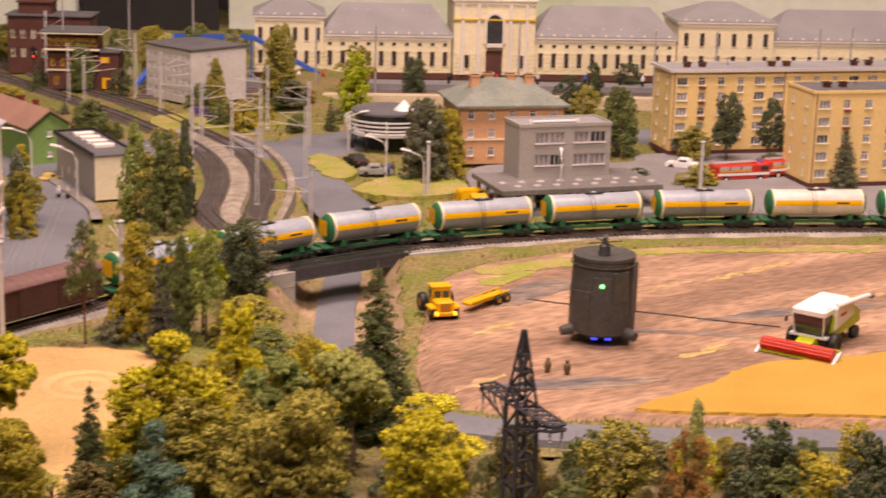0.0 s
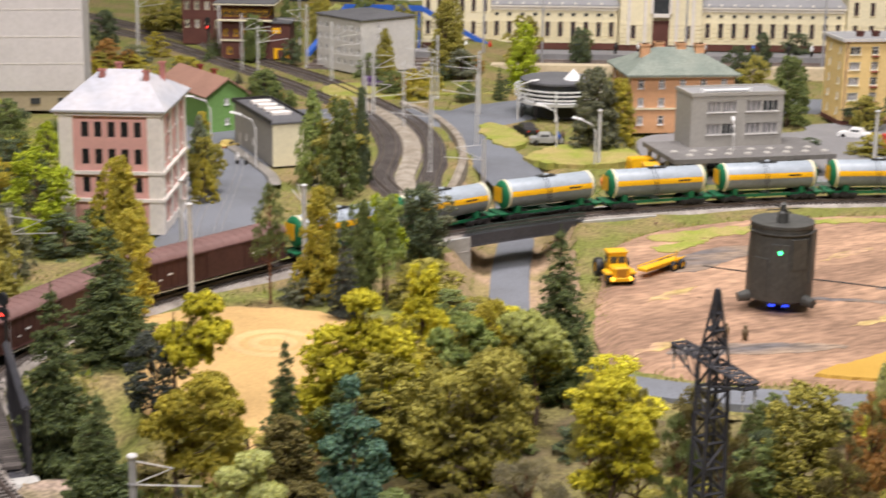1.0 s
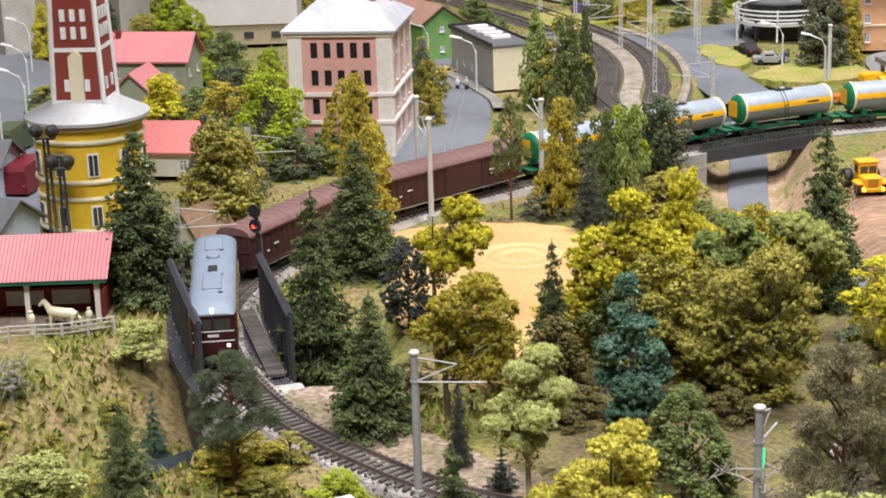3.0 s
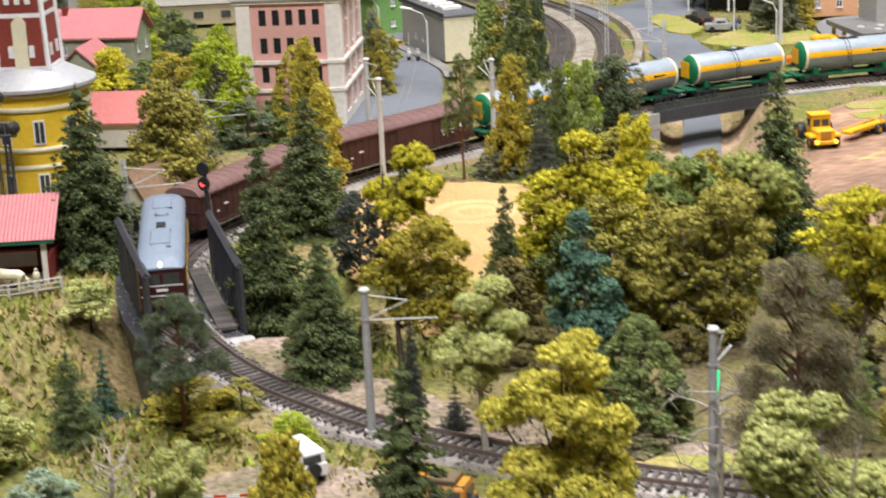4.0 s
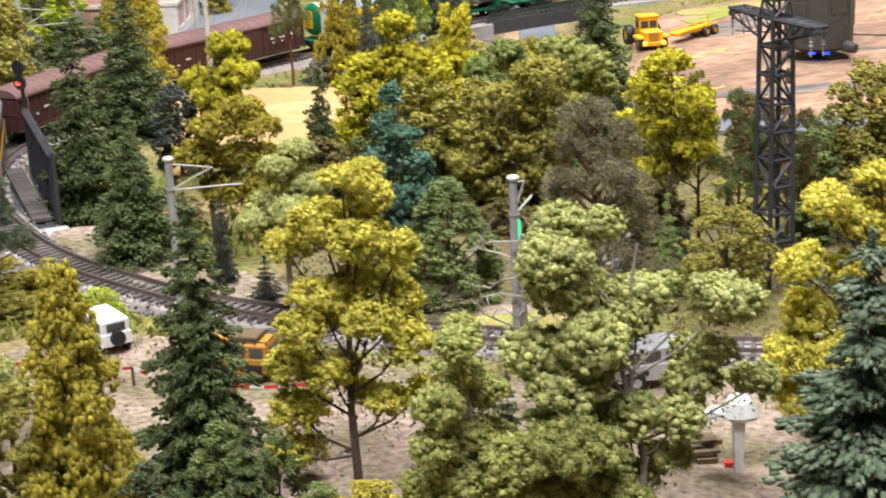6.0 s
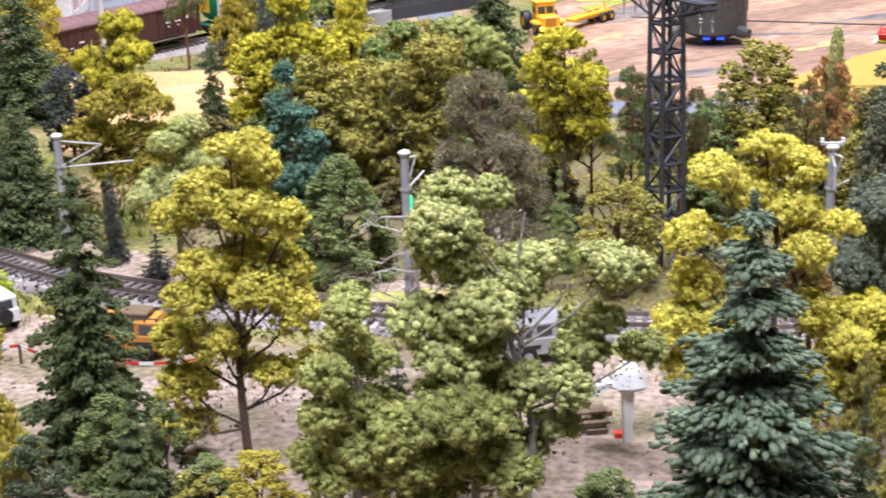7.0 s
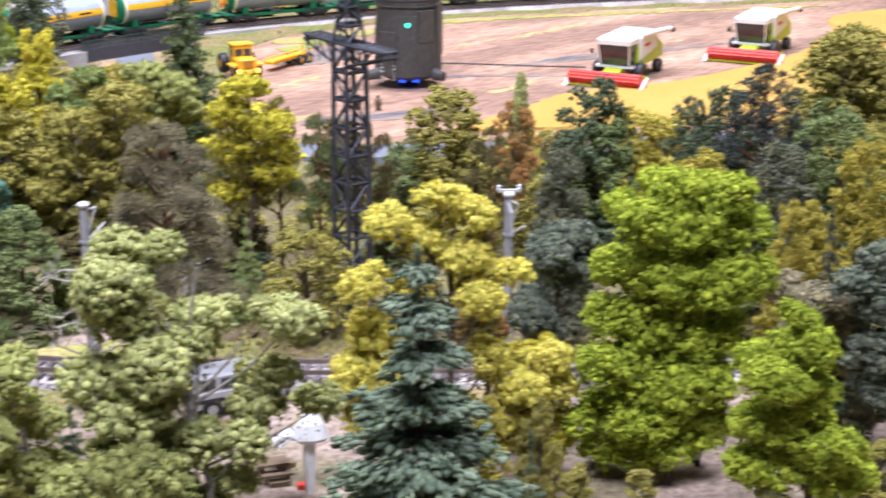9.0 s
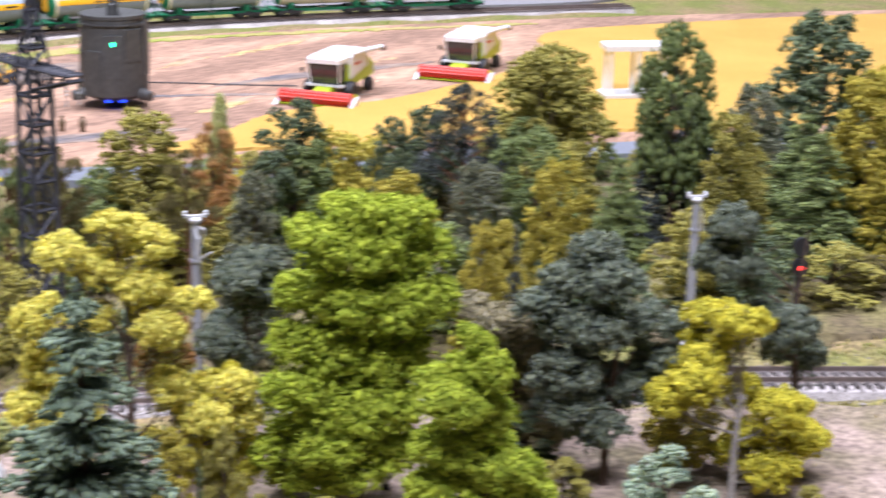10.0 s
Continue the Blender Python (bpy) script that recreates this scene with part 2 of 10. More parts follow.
TANKC = material("cream_tank_paint", (0.74, 0.6, 0.36), 0.4, 0.1, 250, 25, 0.02, second=(0.6, 0.45, 0.25), mix=0.6)
GREENP = material("green_frame_paint", (0.01, 0.16, 0.07), 0.45, 0.12, 250, 25, 0.03)
YELLOWP = material("yellow_paint", (0.85, 0.45, 0.01), 0.45, 0.1, 250, 25, 0.02)
CREAM = material("cream_paint", (0.78, 0.72, 0.52), 0.5, 0.06, 250, 25, 0.02)
WHITE = material("white_paint", (0.8, 0.8, 0.8), 0.5, 0.05, 250, 25, 0.02)
REDP = material("red_paint", (0.6, 0.045, 0.022), 0.45, 0.12, 250, 25, 0.02)
LIME = material("lime_paint", (0.5, 0.62, 0.02), 0.45, 0.1, 250, 25, 0.02)
BLUEP = material("blue_paint", (0.03, 0.12, 0.5), 0.45, 0.1, 250, 25, 0.02)
GLASS = material("dark_window_glass", (0.05, 0.055, 0.06), 0.12, 0.2, 150, 20, 0.0, spec=0.6)
GLASSP = material("curtained_glass", (0.32, 0.31, 0.32), 0.25, 0.25, 150, 60, 0.0, spec=0.6)
TANKHULL = material("dark_olive_steel", (0.085, 0.085, 0.08), 0.55, 0.2, 250, 25, 0.15, metal=0.1)
WATER = material("still_water", (0.06, 0.075, 0.085), 0.1, 0.1, 120, 20, 0.15, spec=0.6)
LAMPR = glowing("red_light", (1.0, 0.05, 0.03), 4)
LAMPW = glowing("warm_headlight", (1.0, 0.9, 0.7), 1.6)
LAMPA = glowing("amber_light", (1.0, 0.5, 0.05), 3)
LAMPG = glowing("green_light", (0.05, 1.0, 0.35), 4)
LAMPB = glowing("blue_light", (0.03, 0.08, 1.0), 2)

LEAF = {
    "yellow": leaves("yellow_green_foliage", (0.74, 0.65, 0.055), (0.46, 0.42, 0.04)),
    "olive": leaves("olive_foliage", (0.42, 0.37, 0.085), (0.24, 0.22, 0.052)),
    "ochre": leaves("ochre_foliage", (0.54, 0.44, 0.065), (0.33, 0.29, 0.045)),
    "green": leaves("mid_green_foliage", (0.225, 0.27, 0.095), (0.115, 0.15, 0.055)),
    "bright": leaves("bright_green_foliage", (0.46, 0.53, 0.045), (0.26, 0.33, 0.027)),
    "light": leaves("pale_green_foliage", (0.6, 0.61, 0.23), (0.43, 0.455, 0.155)),
    "dark": leaves("dark_green_foliage", (0.14, 0.175, 0.095), (0.07, 0.092, 0.05)),
    "grey": leaves("grey_green_foliage", (0.22, 0.225, 0.14), (0.12, 0.13, 0.085)),
    "black": leaves("blackish_foliage", (0.1, 0.112, 0.095), (0.055, 0.063, 0.055)),
    "teal": leaves("blue_green_needles", (0.16, 0.27, 0.18), (0.075, 0.15, 0.1)),
    "spruce": leaves("spruce_needles", (0.165, 0.205, 0.085), (0.075, 0.1, 0.045)),
    "bluespruce": leaves("blue_spruce_needles", (0.19, 0.24, 0.155), (0.08, 0.11, 0.07)),
    "slate": leaves("slate_green_foliage", (0.245, 0.27, 0.18), (0.12, 0.145, 0.1)),
    "sage": leaves("sage_green_foliage", (0.42, 0.5, 0.33), (0.23, 0.31, 0.2)),
    "gold": leaves("golden_yellow_foliage", (0.82, 0.72, 0.13), (0.56, 0.51, 0.08)),
    "lightgreen": leaves("fresh_green_foliage", (0.36, 0.42, 0.13), (0.19, 0.26, 0.075)),
    "lime": leaves("lime_green_foliage", (0.45, 0.465, 0.145), (0.31, 0.33, 0.1)),
    "greybrown": leaves("withered_and_shade_foliage", (0.37, 0.32, 0.18), (0.2, 0.18, 0.105)),
    "rust": leaves("rust_foliage", (0.47, 0.24, 0.08), (0.3, 0.17, 0.055)),
    "brown": leaves("brown_olive_foliage", (0.2, 0.165, 0.06), (0.1, 0.088, 0.034)),
}


# ---------------------------------------------------------------- ground, roads, fields
LOOP = smooth_line([(0.80, 2.13), (0.476, 2.098), (0.288, 2.068), (0.153, 2.034), (0.025, 1.985), (-0.088, 1.932), (-0.149, 1.893), (-0.232, 1.825), (-0.31, 1.742),
                    (-0.385, 1.655), (-0.455, 1.56), (-0.515, 1.455), (-0.552, 1.34), (-0.556, 1.24), (-0.532, 1.155), (-0.492, 1.085), (-0.435, 1.012),
                    (-0.372, 0.958), (-0.29, 0.908), (-0.15, 0.862), (-0.008, 0.842), (0.136, 0.832), (0.30, 0.818), (0.45, 0.793), (0.62, 0.752), (0.85, 0.68)], 0.004)
UNDERPASS = smooth_line([(-0.27, 2.47), (-0.215, 2.22), (-0.18, 2.0), (-0.172, 1.83), (-0.158, 1.66), (-0.14, 1.5), (-0.06, 1.36), (0.1, 1.325), (0.4, 1.345), (1.0, 1.37)], 0.02)
GULLY = smooth_line([(-0.95, 0.86), (-0.72, 0.9), (-0.6, 0.965), (-0.535, 1.06), (-0.5, 1.15), (-0.40, 1.2)], 0.02)


def near_line(x, y, line):
    """Distance to a line and the index of its nearest point."""
    p = line[1]
    d = np.hypot(x[..., None] - p[:, 0], y[..., None] - p[:, 1])
    return d.min(-1), d.argmin(-1)


def step01(a, b, v):
    t = np.clip((v - a) / (b - a), 0, 1)
    return t * t * (3 - 2 * t)


def road_depth(y):
    """Depth of the underpass road below the plain."""
    return 0.046 * (1 - step01(1.95, 2.28, y)) * step01(1.33, 1.58, y)


def ground_height(x, y):
    x, y = np.asarray(x, float), np.asarray(y, float)
    z = np.full(np.broadcast(x, y).shape, -0.004)
    d, i = near_line(x, y, UNDERPASS)
    z = z - road_depth(UNDERPASS[1][i, 1]) * (1 - step01(0.03, 0.075, d))
    d, i = near_line(x, y, GULLY)
    z = z - 0.06 * (1 - step01(0.022, 0.12, d)) * step01(-0.38, -0.47, -(-x))
    z = z + 0.012 * step01(0.1, 0.0, np.hypot((x + 0.36) / 1.0, (y - 1.17)))
    z = z + 0.03 * step01(2.6, 2.95, y) * step01(-0.2, -0.35, x) * step01(-0.43, -0.35, x)
    z = z + 0.002 * (np.sin(x * 31 + 2 * np.sin(y * 17)) * np.sin(y * 27 + 1.7 * np.sin(x * 19))) * (d > 0.02)
    return z


def gz(x, y):
    return float(ground_height(np.array([x]), np.array([y]))[0])


xs, ys = np.arange(-2.2, 1.8001, 0.0125), np.arange(0.33, 4.3, 0.0125)
gx, gy = np.meshgrid(xs, ys)
nx, ny = len(xs), len(ys)
gv = np.stack([gx, gy, ground_height(gx, gy)], -1).reshape(-1, 3)
ii = (np.arange(ny - 1)[:, None] * nx + np.arange(nx - 1)).ravel()
ground = new("ground", numpy_mesh("ground", gv, np.stack([ii, ii + 1, ii + nx + 1, ii + nx], 1), GRASS, True))
tagged(ground, "uneven model landscape covered with dry olive scatter grass", "ground", kind="structure")


def blob_outline(points, rough=0.004, seed=1):
    """A closed outline through the points with a slightly ragged edge."""
    pts = np.array(points + points[:2], float)
    _, xy, d = smooth_line([tuple(p) for p in pts], 0.008)
    rng = np.random.default_rng(seed)
    end = np.argmin(np.hypot(*(xy[len(xy) // 2 :] - xy[0]).T)) + len(xy) // 2
    xy = xy[:end]
    return xy + rng.normal(0, rough, xy.shape) * 0.5


def sheet(name, outline, z0, z1, mat, label, category, kind="structure", spread=0.0):
    """A flat sheet with an edge, from z0 up to z1."""
    bm = bmesh.new()
    top = [bm.verts.new((x, y, z1)) for x, y in outline]
    cx, cy = sum(p[0] for p in outline) / len(outline), sum(p[1] for p in outline) / len(outline)
    low = [bm.verts.new((x + spread * (x - cx) / math.hypot(x - cx, y - cy), y + spread * (y - cy) / math.hypot(x - cx, y - cy), z0)) for x, y in outline]
    f = bm.faces.new(top)
    n = len(top)
    for i in range(n):
        bm.faces.new((top[i], low[i], low[(i + 1) % n], top[(i + 1) % n]))
    bmesh.ops.recalc_face_normals(bm, faces=bm.faces)
    bmesh.ops.triangulate(bm, faces=[f])
    me = bpy.data.meshes.new(name)
    bm.to_mesh(me)
    bm.free()
    me.materials.append(mat)
    return tagged(new(name, me), label, category, kind=kind)


sheet("ploughed_field", blob_outline([(-0.055, 1.68), (-0.04, 1.8), (0.02, 1.88), (0.15, 1.945), (0.4, 2.0), (0.9, 2.05), (1.5, 2.0), (1.5, 1.42), (0.6, 1.40), (0.2, 1.375), (0.03, 1.378), (-0.03, 1.42), (-0.05, 1.55)], 0.002, 2),
      -0.006, 0.0015, FIELD, "reddish ploughed field with pale furrows", "field", spread=0.022)
sheet("corn_field", blob_outline([(0.12, 1.385), (0.19, 1.455), (0.245, 1.52), (0.34, 1.555), (0.42, 1.61), (0.5, 1.68), (0.58, 1.8), (0.7, 1.95), (1.4, 1.98), (1.4, 1.42), (0.6, 1.405), (0.3, 1.385)], 0.002, 3),
      -0.002, 0.0042, CROP, "standing ripe golden corn beside the stubble", "field", spread=0.006)
sheet("straw_field", blob_outline([(-0.47, 1.45), (-0.40, 1.5), (-0.31, 1.485), (-0.27, 1.43), (-0.25, 1.3), (-0.27, 1.15), (-0.33, 1.12), (-0.37, 1.2), (-0.42, 1.33)], 0.004, 4),
      -0.006, 0.001, STRAW, "pale yellow straw field with a flattened ring", "field", spread=0.03)
TRAMPLED = material("trampled_straw", (0.66, 0.45, 0.21), 0.95, 0.2, 600, 10, 0.6)
ring = MB()
for r in (0.017, 0.034):
    ring.lathe([(r - 0.005, 0.0009), (r - 0.002, 0.0024), (r + 0.002, 0.0024), (r + 0.005, 0.0009)], -0.345, 1.400, 0, 40)
structure("straw_ring", ring, TRAMPLED, "rings trampled into the straw field", "field", True, kind="stuff")
sheet("sandy_ground", blob_outline([(-0.42, 0.83), (-0.33, 0.865), (-0.2, 0.815), (0.0, 0.795), (0.2, 0.785), (0.4, 0.76), (0.6, 0.70), (0.6, 0.45), (0.2, 0.36), (-0.2, 0.36), (-0.36, 0.6)], 0.006, 5),
      -0.006, 0.0005, SAND, "sandy pinkish soil with scattered grit", "ground", spread=0.015)
sheet("track_verge", blob_outline([(-0.42, 1.07), (-0.36, 1.02), (-0.28, 0.96), (-0.2, 0.93), (-0.12, 0.91), (-0.13, 0.885), (-0.3, 0.925), (-0.38, 0.975), (-0.45, 1.05)], 0.006, 6),
      -0.008, 0.0007, SAND, "bare sandy strip along the railway", "ground")
# the wood's deep shade is put into this dark floor colour
sheet("forest_floor", blob_outline([(-0.27, 0.965), (-0.2, 0.94), (-0.1, 0.915), (0.05, 0.895), (0.3, 0.88), (0.62, 0.85), (0.75, 0.9), (0.75, 1.24), (0.4, 1.28), (0.05, 1.265), (-0.1, 1.27), (-0.22, 1.2), (-0.25, 1.1)], 0.008, 9),
      -0.008, 0.0006, material("shaded_leaf_mould", (0.13, 0.1, 0.05), 0.95, 0.45, 260, 24, 0.9, second=(0.2, 0.175, 0.06), mix=0.52), "leaf mould under the trees, coloured dark for the wood's shade", "ground", spread=0.015)
sheet("verge_turf", blob_outline([(-0.165, 0.885), (-0.13, 0.895), (-0.09, 0.888), (-0.085, 0.872), (-0.13, 0.872), (-0.165, 0.876)], 0.004, 14), -0.006, 0.0012, TURF, "yellow-green turf beside the railway", "grass", kind="stuff")
for n, pts in enumerate(([(-0.02, 1.83), (0.05, 1.88), (0.12, 1.9), (0.08, 1.86), (0.0, 1.81)], [(-0.02, 1.78), (0.015, 1.815), (0.05, 1.835), (0.03, 1.8), (0.0, 1.765)], [(0.15, 1.935), (0.3, 1.968), (0.6, 2.0), (0.6, 1.99), (0.3, 1.95), (0.15, 1.92)])):
    sheet("grass_strip", blob_outline(pts, 0.006, 10 + n), 0.0, 0.0022, TURF, "yellowish green weeds between the furrows", "grass", kind="stuff")
WEEDS = material("sparse_field_weeds", (0.5, 0.37, 0.14), 0.95, 0.4, 160, 40, 0.7, second=(0.44, 0.28, 0.18), mix=0.5, stretch=(36, 0.5, 1.3))
for n, pts in enumerate(([(0.153, 1.755), (0.181, 1.794), (0.219, 1.823), (0.191, 1.784)], [(0.227, 1.814), (0.282, 1.874), (0.347, 1.924), (0.292, 1.864)], [(0.327, 1.728), (0.366, 1.766), (0.414, 1.793), (0.375, 1.755)], [(-0.022, 1.576), (-0.004, 1.612), (0.026, 1.639), (0.008, 1.603)], [(0.165, 1.528), (0.192, 1.563), (0.229, 1.588), (0.202, 1.553)], [(-0.033, 1.417), (-0.014, 1.448), (0.015, 1.469), (-0.004, 1.438)])):
    sheet("weed_strip", blob_outline(pts, 0.005, 50 + n), 0.0, 0.0018, WEEDS, "yellowish weeds along the furrows", "grass", kind="stuff")
for n, pts in enumerate(([(-0.03, 1.7), (0.0, 1.74), (0.06, 1.8), (0.1, 1.8), (0.06, 1.74), (0.02, 1.69)], [(0.1, 1.62), (0.2, 1.62), (0.34, 1.6), (0.34, 1.595), (0.2, 1.61), (0.1, 1.612)], [(0.0, 1.42), (0.1, 1.44), (0.16, 1.47), (0.1, 1.47), (0.02, 1.45)], [(0.2, 1.66), (0.3, 1.72), (0.45, 1.76), (0.3, 1.69)])):
    sheet("rutted_soil", blob_outline(pts, 0.003, 30 + n), 0.0, 0.0019, DARKSOIL, "dark wheel ruts across the field", "soil", kind="stuff")
for n, pts in enumerate(([(-0.272, 2.425), (-0.255, 2.45), (-0.225, 2.42), (-0.195, 2.34), (-0.195, 2.3), (-0.222, 2.285), (-0.248, 2.34)], [(-0.188, 2.21), (-0.175, 2.26), (-0.14, 2.31), (-0.08, 2.325), (-0.04, 2.27), (-0.055, 2.215), (-0.12, 2.18)],
                         [(-0.5, 2.6), (-0.4, 2.66), (-0.25, 2.72), (-0.2, 2.85), (-0.3, 2.95), (-0.45, 2.8), (-0.55, 2.72)])):
    sheet("lawn", blob_outline(pts, 0.004, 20 + n), -0.006, 0.003 if n < 2 else 0.0015, TURF, "bright yellow-green lawn scatter", "lawn", kind="stuff")


def road(name, pts, width, label, z=0.0, mat=None, zs=None):
    line = smooth_line(pts, 0.02)
    w = width / 2
    return structure(name, ribbon(line, [(-w - 0.016, -0.008), (-w, 0.0), (-w * 0.5, 0.0005), (w * 0.5, 0.0005), (w, 0.0), (w + 0.016, -0.008)], z, zs=zs), mat or ROADM, label, "road", True)


structure("road_underpass", ribbon(UNDERPASS, [(-0.0225, -0.008), (-0.021, 0.0), (0.0, 0.0006), (0.021, 0.0), (0.0225, -0.008)], 0, zs=lambda p: 0.0005 - road_depth(p[:, 1])), ROADM, "grey road dipping beneath the railway viaduct", "road", True)
road("road_town", [(-0.55, 2.46), (-0.4, 2.5), (-0.29, 2.5), (-0.22, 2.6), (-0.1, 2.66), (0.1, 2.68), (0.5, 2.75)], 0.105, "grey town road curving past the round cafe", 0.0002)
road("road_cafe", [(-0.175, 2.09), (-0.212, 2.2), (-0.25, 2.32), (-0.288, 2.44), (-0.3, 2.53), (-0.27, 2.62)], 0.05, "dark grey road curving round the lawn islands", 0.0006)
for n, o in enumerate((-0.017, -0.009, 0.009, 0.017)):
    structure("tram_rail", ribbon(smooth_line([(-0.487, 1.7), (-0.51, 1.82), (-0.535, 1.98), (-0.56, 2.12), (-0.615, 2.28)], 0.02), [(o - 0.0007, 0.0002), (o - 0.0005, 0.0011), (o + 0.0005, 0.0011), (o + 0.0007, 0.0002)]), material("street_seam", (0.26, 0.262, 0.27), 0.6, 0.2, 300, 30, 0.1) if n == 0 else bpy.data.materials["street_seam"], "pale line set along the village street", "road marking")
structure("village_pavement", ribbon(smooth_line([(-0.474, 2.0), (-0.489, 2.05), (-0.517, 2.105), (-0.56, 2.18), (-0.605, 2.26)], 0.02), [(-0.0075, -0.03), (-0.007, 0.0026), (0.007, 0.0026), (0.0075, -0.03)]), material("grey_pavement", (0.27, 0.25, 0.225), 0.9, 0.2, 300, 18, 0.3), "grey raised pavement along the village street", "pavement")
road("road_village", [(-0.485, 1.68), (-0.51, 1.82), (-0.535, 1.98), (-0.56, 2.12), (-0.62, 2.3), (-0.75, 2.5), (-0.9, 2.6)], 0.092, "broad grey village street", 0.0)
road("road_left", [(-1.5, 2.6), (-1.28, 2.28), (-1.08, 1.98), (-0.96, 1.75), (-0.9, 1.6), (-0.9, 1.4)], 0.15, "wide pale blue-grey street with street lamps", 0.0)
sheet("forecourt", blob_outline([(-0.02, 2.16), (-0.03, 2.4), (0.18, 2.47), (0.22, 2.54), (0.45, 2.6), (0.8, 2.55), (0.8, 2.2), (0.3, 2.16), (0.1, 2.13)], 0.001, 7), -0.006, 0.0008, PAVE, "pale paved forecourt of the offices", "pavement")
sheet("river_water", blob_outline([(-1.0, 0.84), (-0.72, 0.87), (-0.6, 0.93), (-0.53, 1.01), (-0.48, 1.09), (-0.42, 1.17), (-0.46, 1.19), (-0.53, 1.09), (-0.585, 1.03), (-0.68, 0.96), (-1.0, 0.92)], 0.002, 8), -0.064, -0.0585, WATER, "dark still water of a narrow stream", "water")

# ---------------------------------------------------------------- railway
GAUGE, HEAD = 0.0165, 0.004


def ballast_bed(name, line, label, mat, half=0.018, zs=None, s0=None, s1=None):
    b = ribbon(line, [(-half - 0.012, -0.016), (-half, -0.0012), (-half * 0.5, -0.0006), (half * 0.5, -0.0006), (half, -0.0012), (half + 0.012, -0.016)], 0.0, s0, s1, zs)
    return structure(name, b, mat, label, "ballast", True)


def rails(name, line, parent, zs=None, s0=None, s1=None):
    for side in (-1, 1):
        o = side * GAUGE / 2
        r = ribbon(line, [(o - 0.0011, 0.0008), (o - 0.0004, 0.0014), (o - 0.0005, HEAD - 0.0004), (o - 0.0003, HEAD), (o + 0.0003, HEAD), (o + 0.0005, HEAD - 0.0004), (o + 0.0004, 0.0014), (o + 0.0011, 0.0008)], 0.0, s0, s1, zs)
        part("rail", r, RAIL, parent, smooth=False)


def joined_sleepers(line, parent, s0, s1, pitch=0.0072):
    mb = MB()
    for s in np.arange(s0, s1, pitch):
        x, y, a = on_line(line, s)
        mb.box(x, y, -0.001, 0.0028, 0.029, 0.0022, radians(a))
    tagged(part("sleepers", mb, SLEEPER, parent), "dark far sleepers in a row", kind="stuff")


SPAN0 = float(LOOP[0][np.argmin(np.hypot(LOOP[1][:, 0] + 0.112, LOOP[1][:, 1] - 1.918))])
SPAN1 = float(LOOP[0][np.argmin(np.hypot(LOOP[1][:, 0] + 0.235, LOOP[1][:, 1] - 1.822))])
ballast_bed("ballast_main", LOOP, "pale grey stone ballast under the main track", BALLAST, s1=SPAN0)
ballast_bed("ballast_main", LOOP, "pale grey stone ballast under the main track", BALLAST, s0=SPAN1)
main_track = thing("track_main", label="single main railway track with steel rails on dark sleepers", category="railway track", kind="structure")
rails("rail", LOOP, main_track)
NEAR0 = float(LOOP[0][np.argmin(np.hypot(LOOP[1][:, 0] + 0.556, LOOP[1][:, 1] - 1.28))])
NEAR1 = NEAR0 + 300 * 0.0065
joined_sleepers(LOOP, main_track, 0, NEAR0 - 0.004, 0.0065)
joined_sleepers(LOOP, main_track, NEAR1, LOOP[0][-1], 0.0065)
TANKS_AT = float(LOOP[0][np.argmin(np.hypot(LOOP[1][:, 0] + 0.085, LOOP[1][:, 1] - 1.934))])

# stones thrown about the near ballast, too many to count
rng = np.random.default_rng(5)
sv, sf = [], []
for k in range(9000):
    s = rng.uniform(NEAR0 - 0.1, LOOP[0][-1])
    x, y, a = on_line(LOOP, s)
    o = rng.choice([-1, 1]) * abs(rng.normal(0.02, 0.007))
    r = rng.uniform(0.0006, 0.0014)
    h = -0.0008 - max(0, (abs(o) - 0.018)) * 0.9 if abs(o) < 0.026 else -0.003
    c = np.array([x - math.sin(radians(a)) * o, y + math.cos(radians(a)) * o, h + r * 0.4])
    p = c + rng.normal(0, r * 0.75, (4, 3))
    n = len(sv)
    sv += list(p)
    sf += [(n, n + 1, n + 2), (n, n + 2, n + 3), (n, n + 3, n + 1), (n + 1, n + 3, n + 2)]
stones = new("ballast_stones", numpy_mesh("ballast_stones", sv, sf, BALLAST))
tagged(stones, "loose pale ballast stones along the track", "ballast", kind="stuff")

CURVE_A = smooth_line([(-0.32, 1.98), (-0.357, 2.08), (-0.366, 2.2), (-0.387, 2.33), (-0.44, 2.48), (-0.525, 2.61), (-0.62, 2.75), (-0.78, 2.95), (-0.98, 3.19), (-1.3, 3.5)], 0.008)
CURVE_B = smooth_line([(-0.287, 1.97), (-0.296, 2.08), (-0.304, 2.2), (-0.329, 2.34), (-0.385, 2.49), (-0.47, 2.64), (-0.57, 2.8), (-0.74, 3.0), (-0.93, 3.23), (-1.25, 3.54)], 0.008)
for name, line in (("a", CURVE_A), ("b", CURVE_B)):
    ballast_bed("ballast_curve", line, "dark brown ballast under the curved branch track", BALLASTD, 0.0145)
    tr = thing("track_curve", label="curved branch railway track on dark ballast", category="railway track", kind="structure")
    rails("rail", line, tr)
    joined_sleepers(line, tr, 0, line[0][-1], 0.0075)
structure("trackside_wall", ribbon(smooth_line([(-0.305, 1.98), (-0.327, 2.08), (-0.335, 2.2), (-0.358, 2.335), (-0.412, 2.485), (-0.495, 2.63)], 0.02), [(-0.017, -0.012), (-0.012, 0.001), (0.0, 0.003), (0.012, 0.001), (0.017, -0.012)]), GRAVEL, "pale stone strip between the curved tracks", "wall", True)
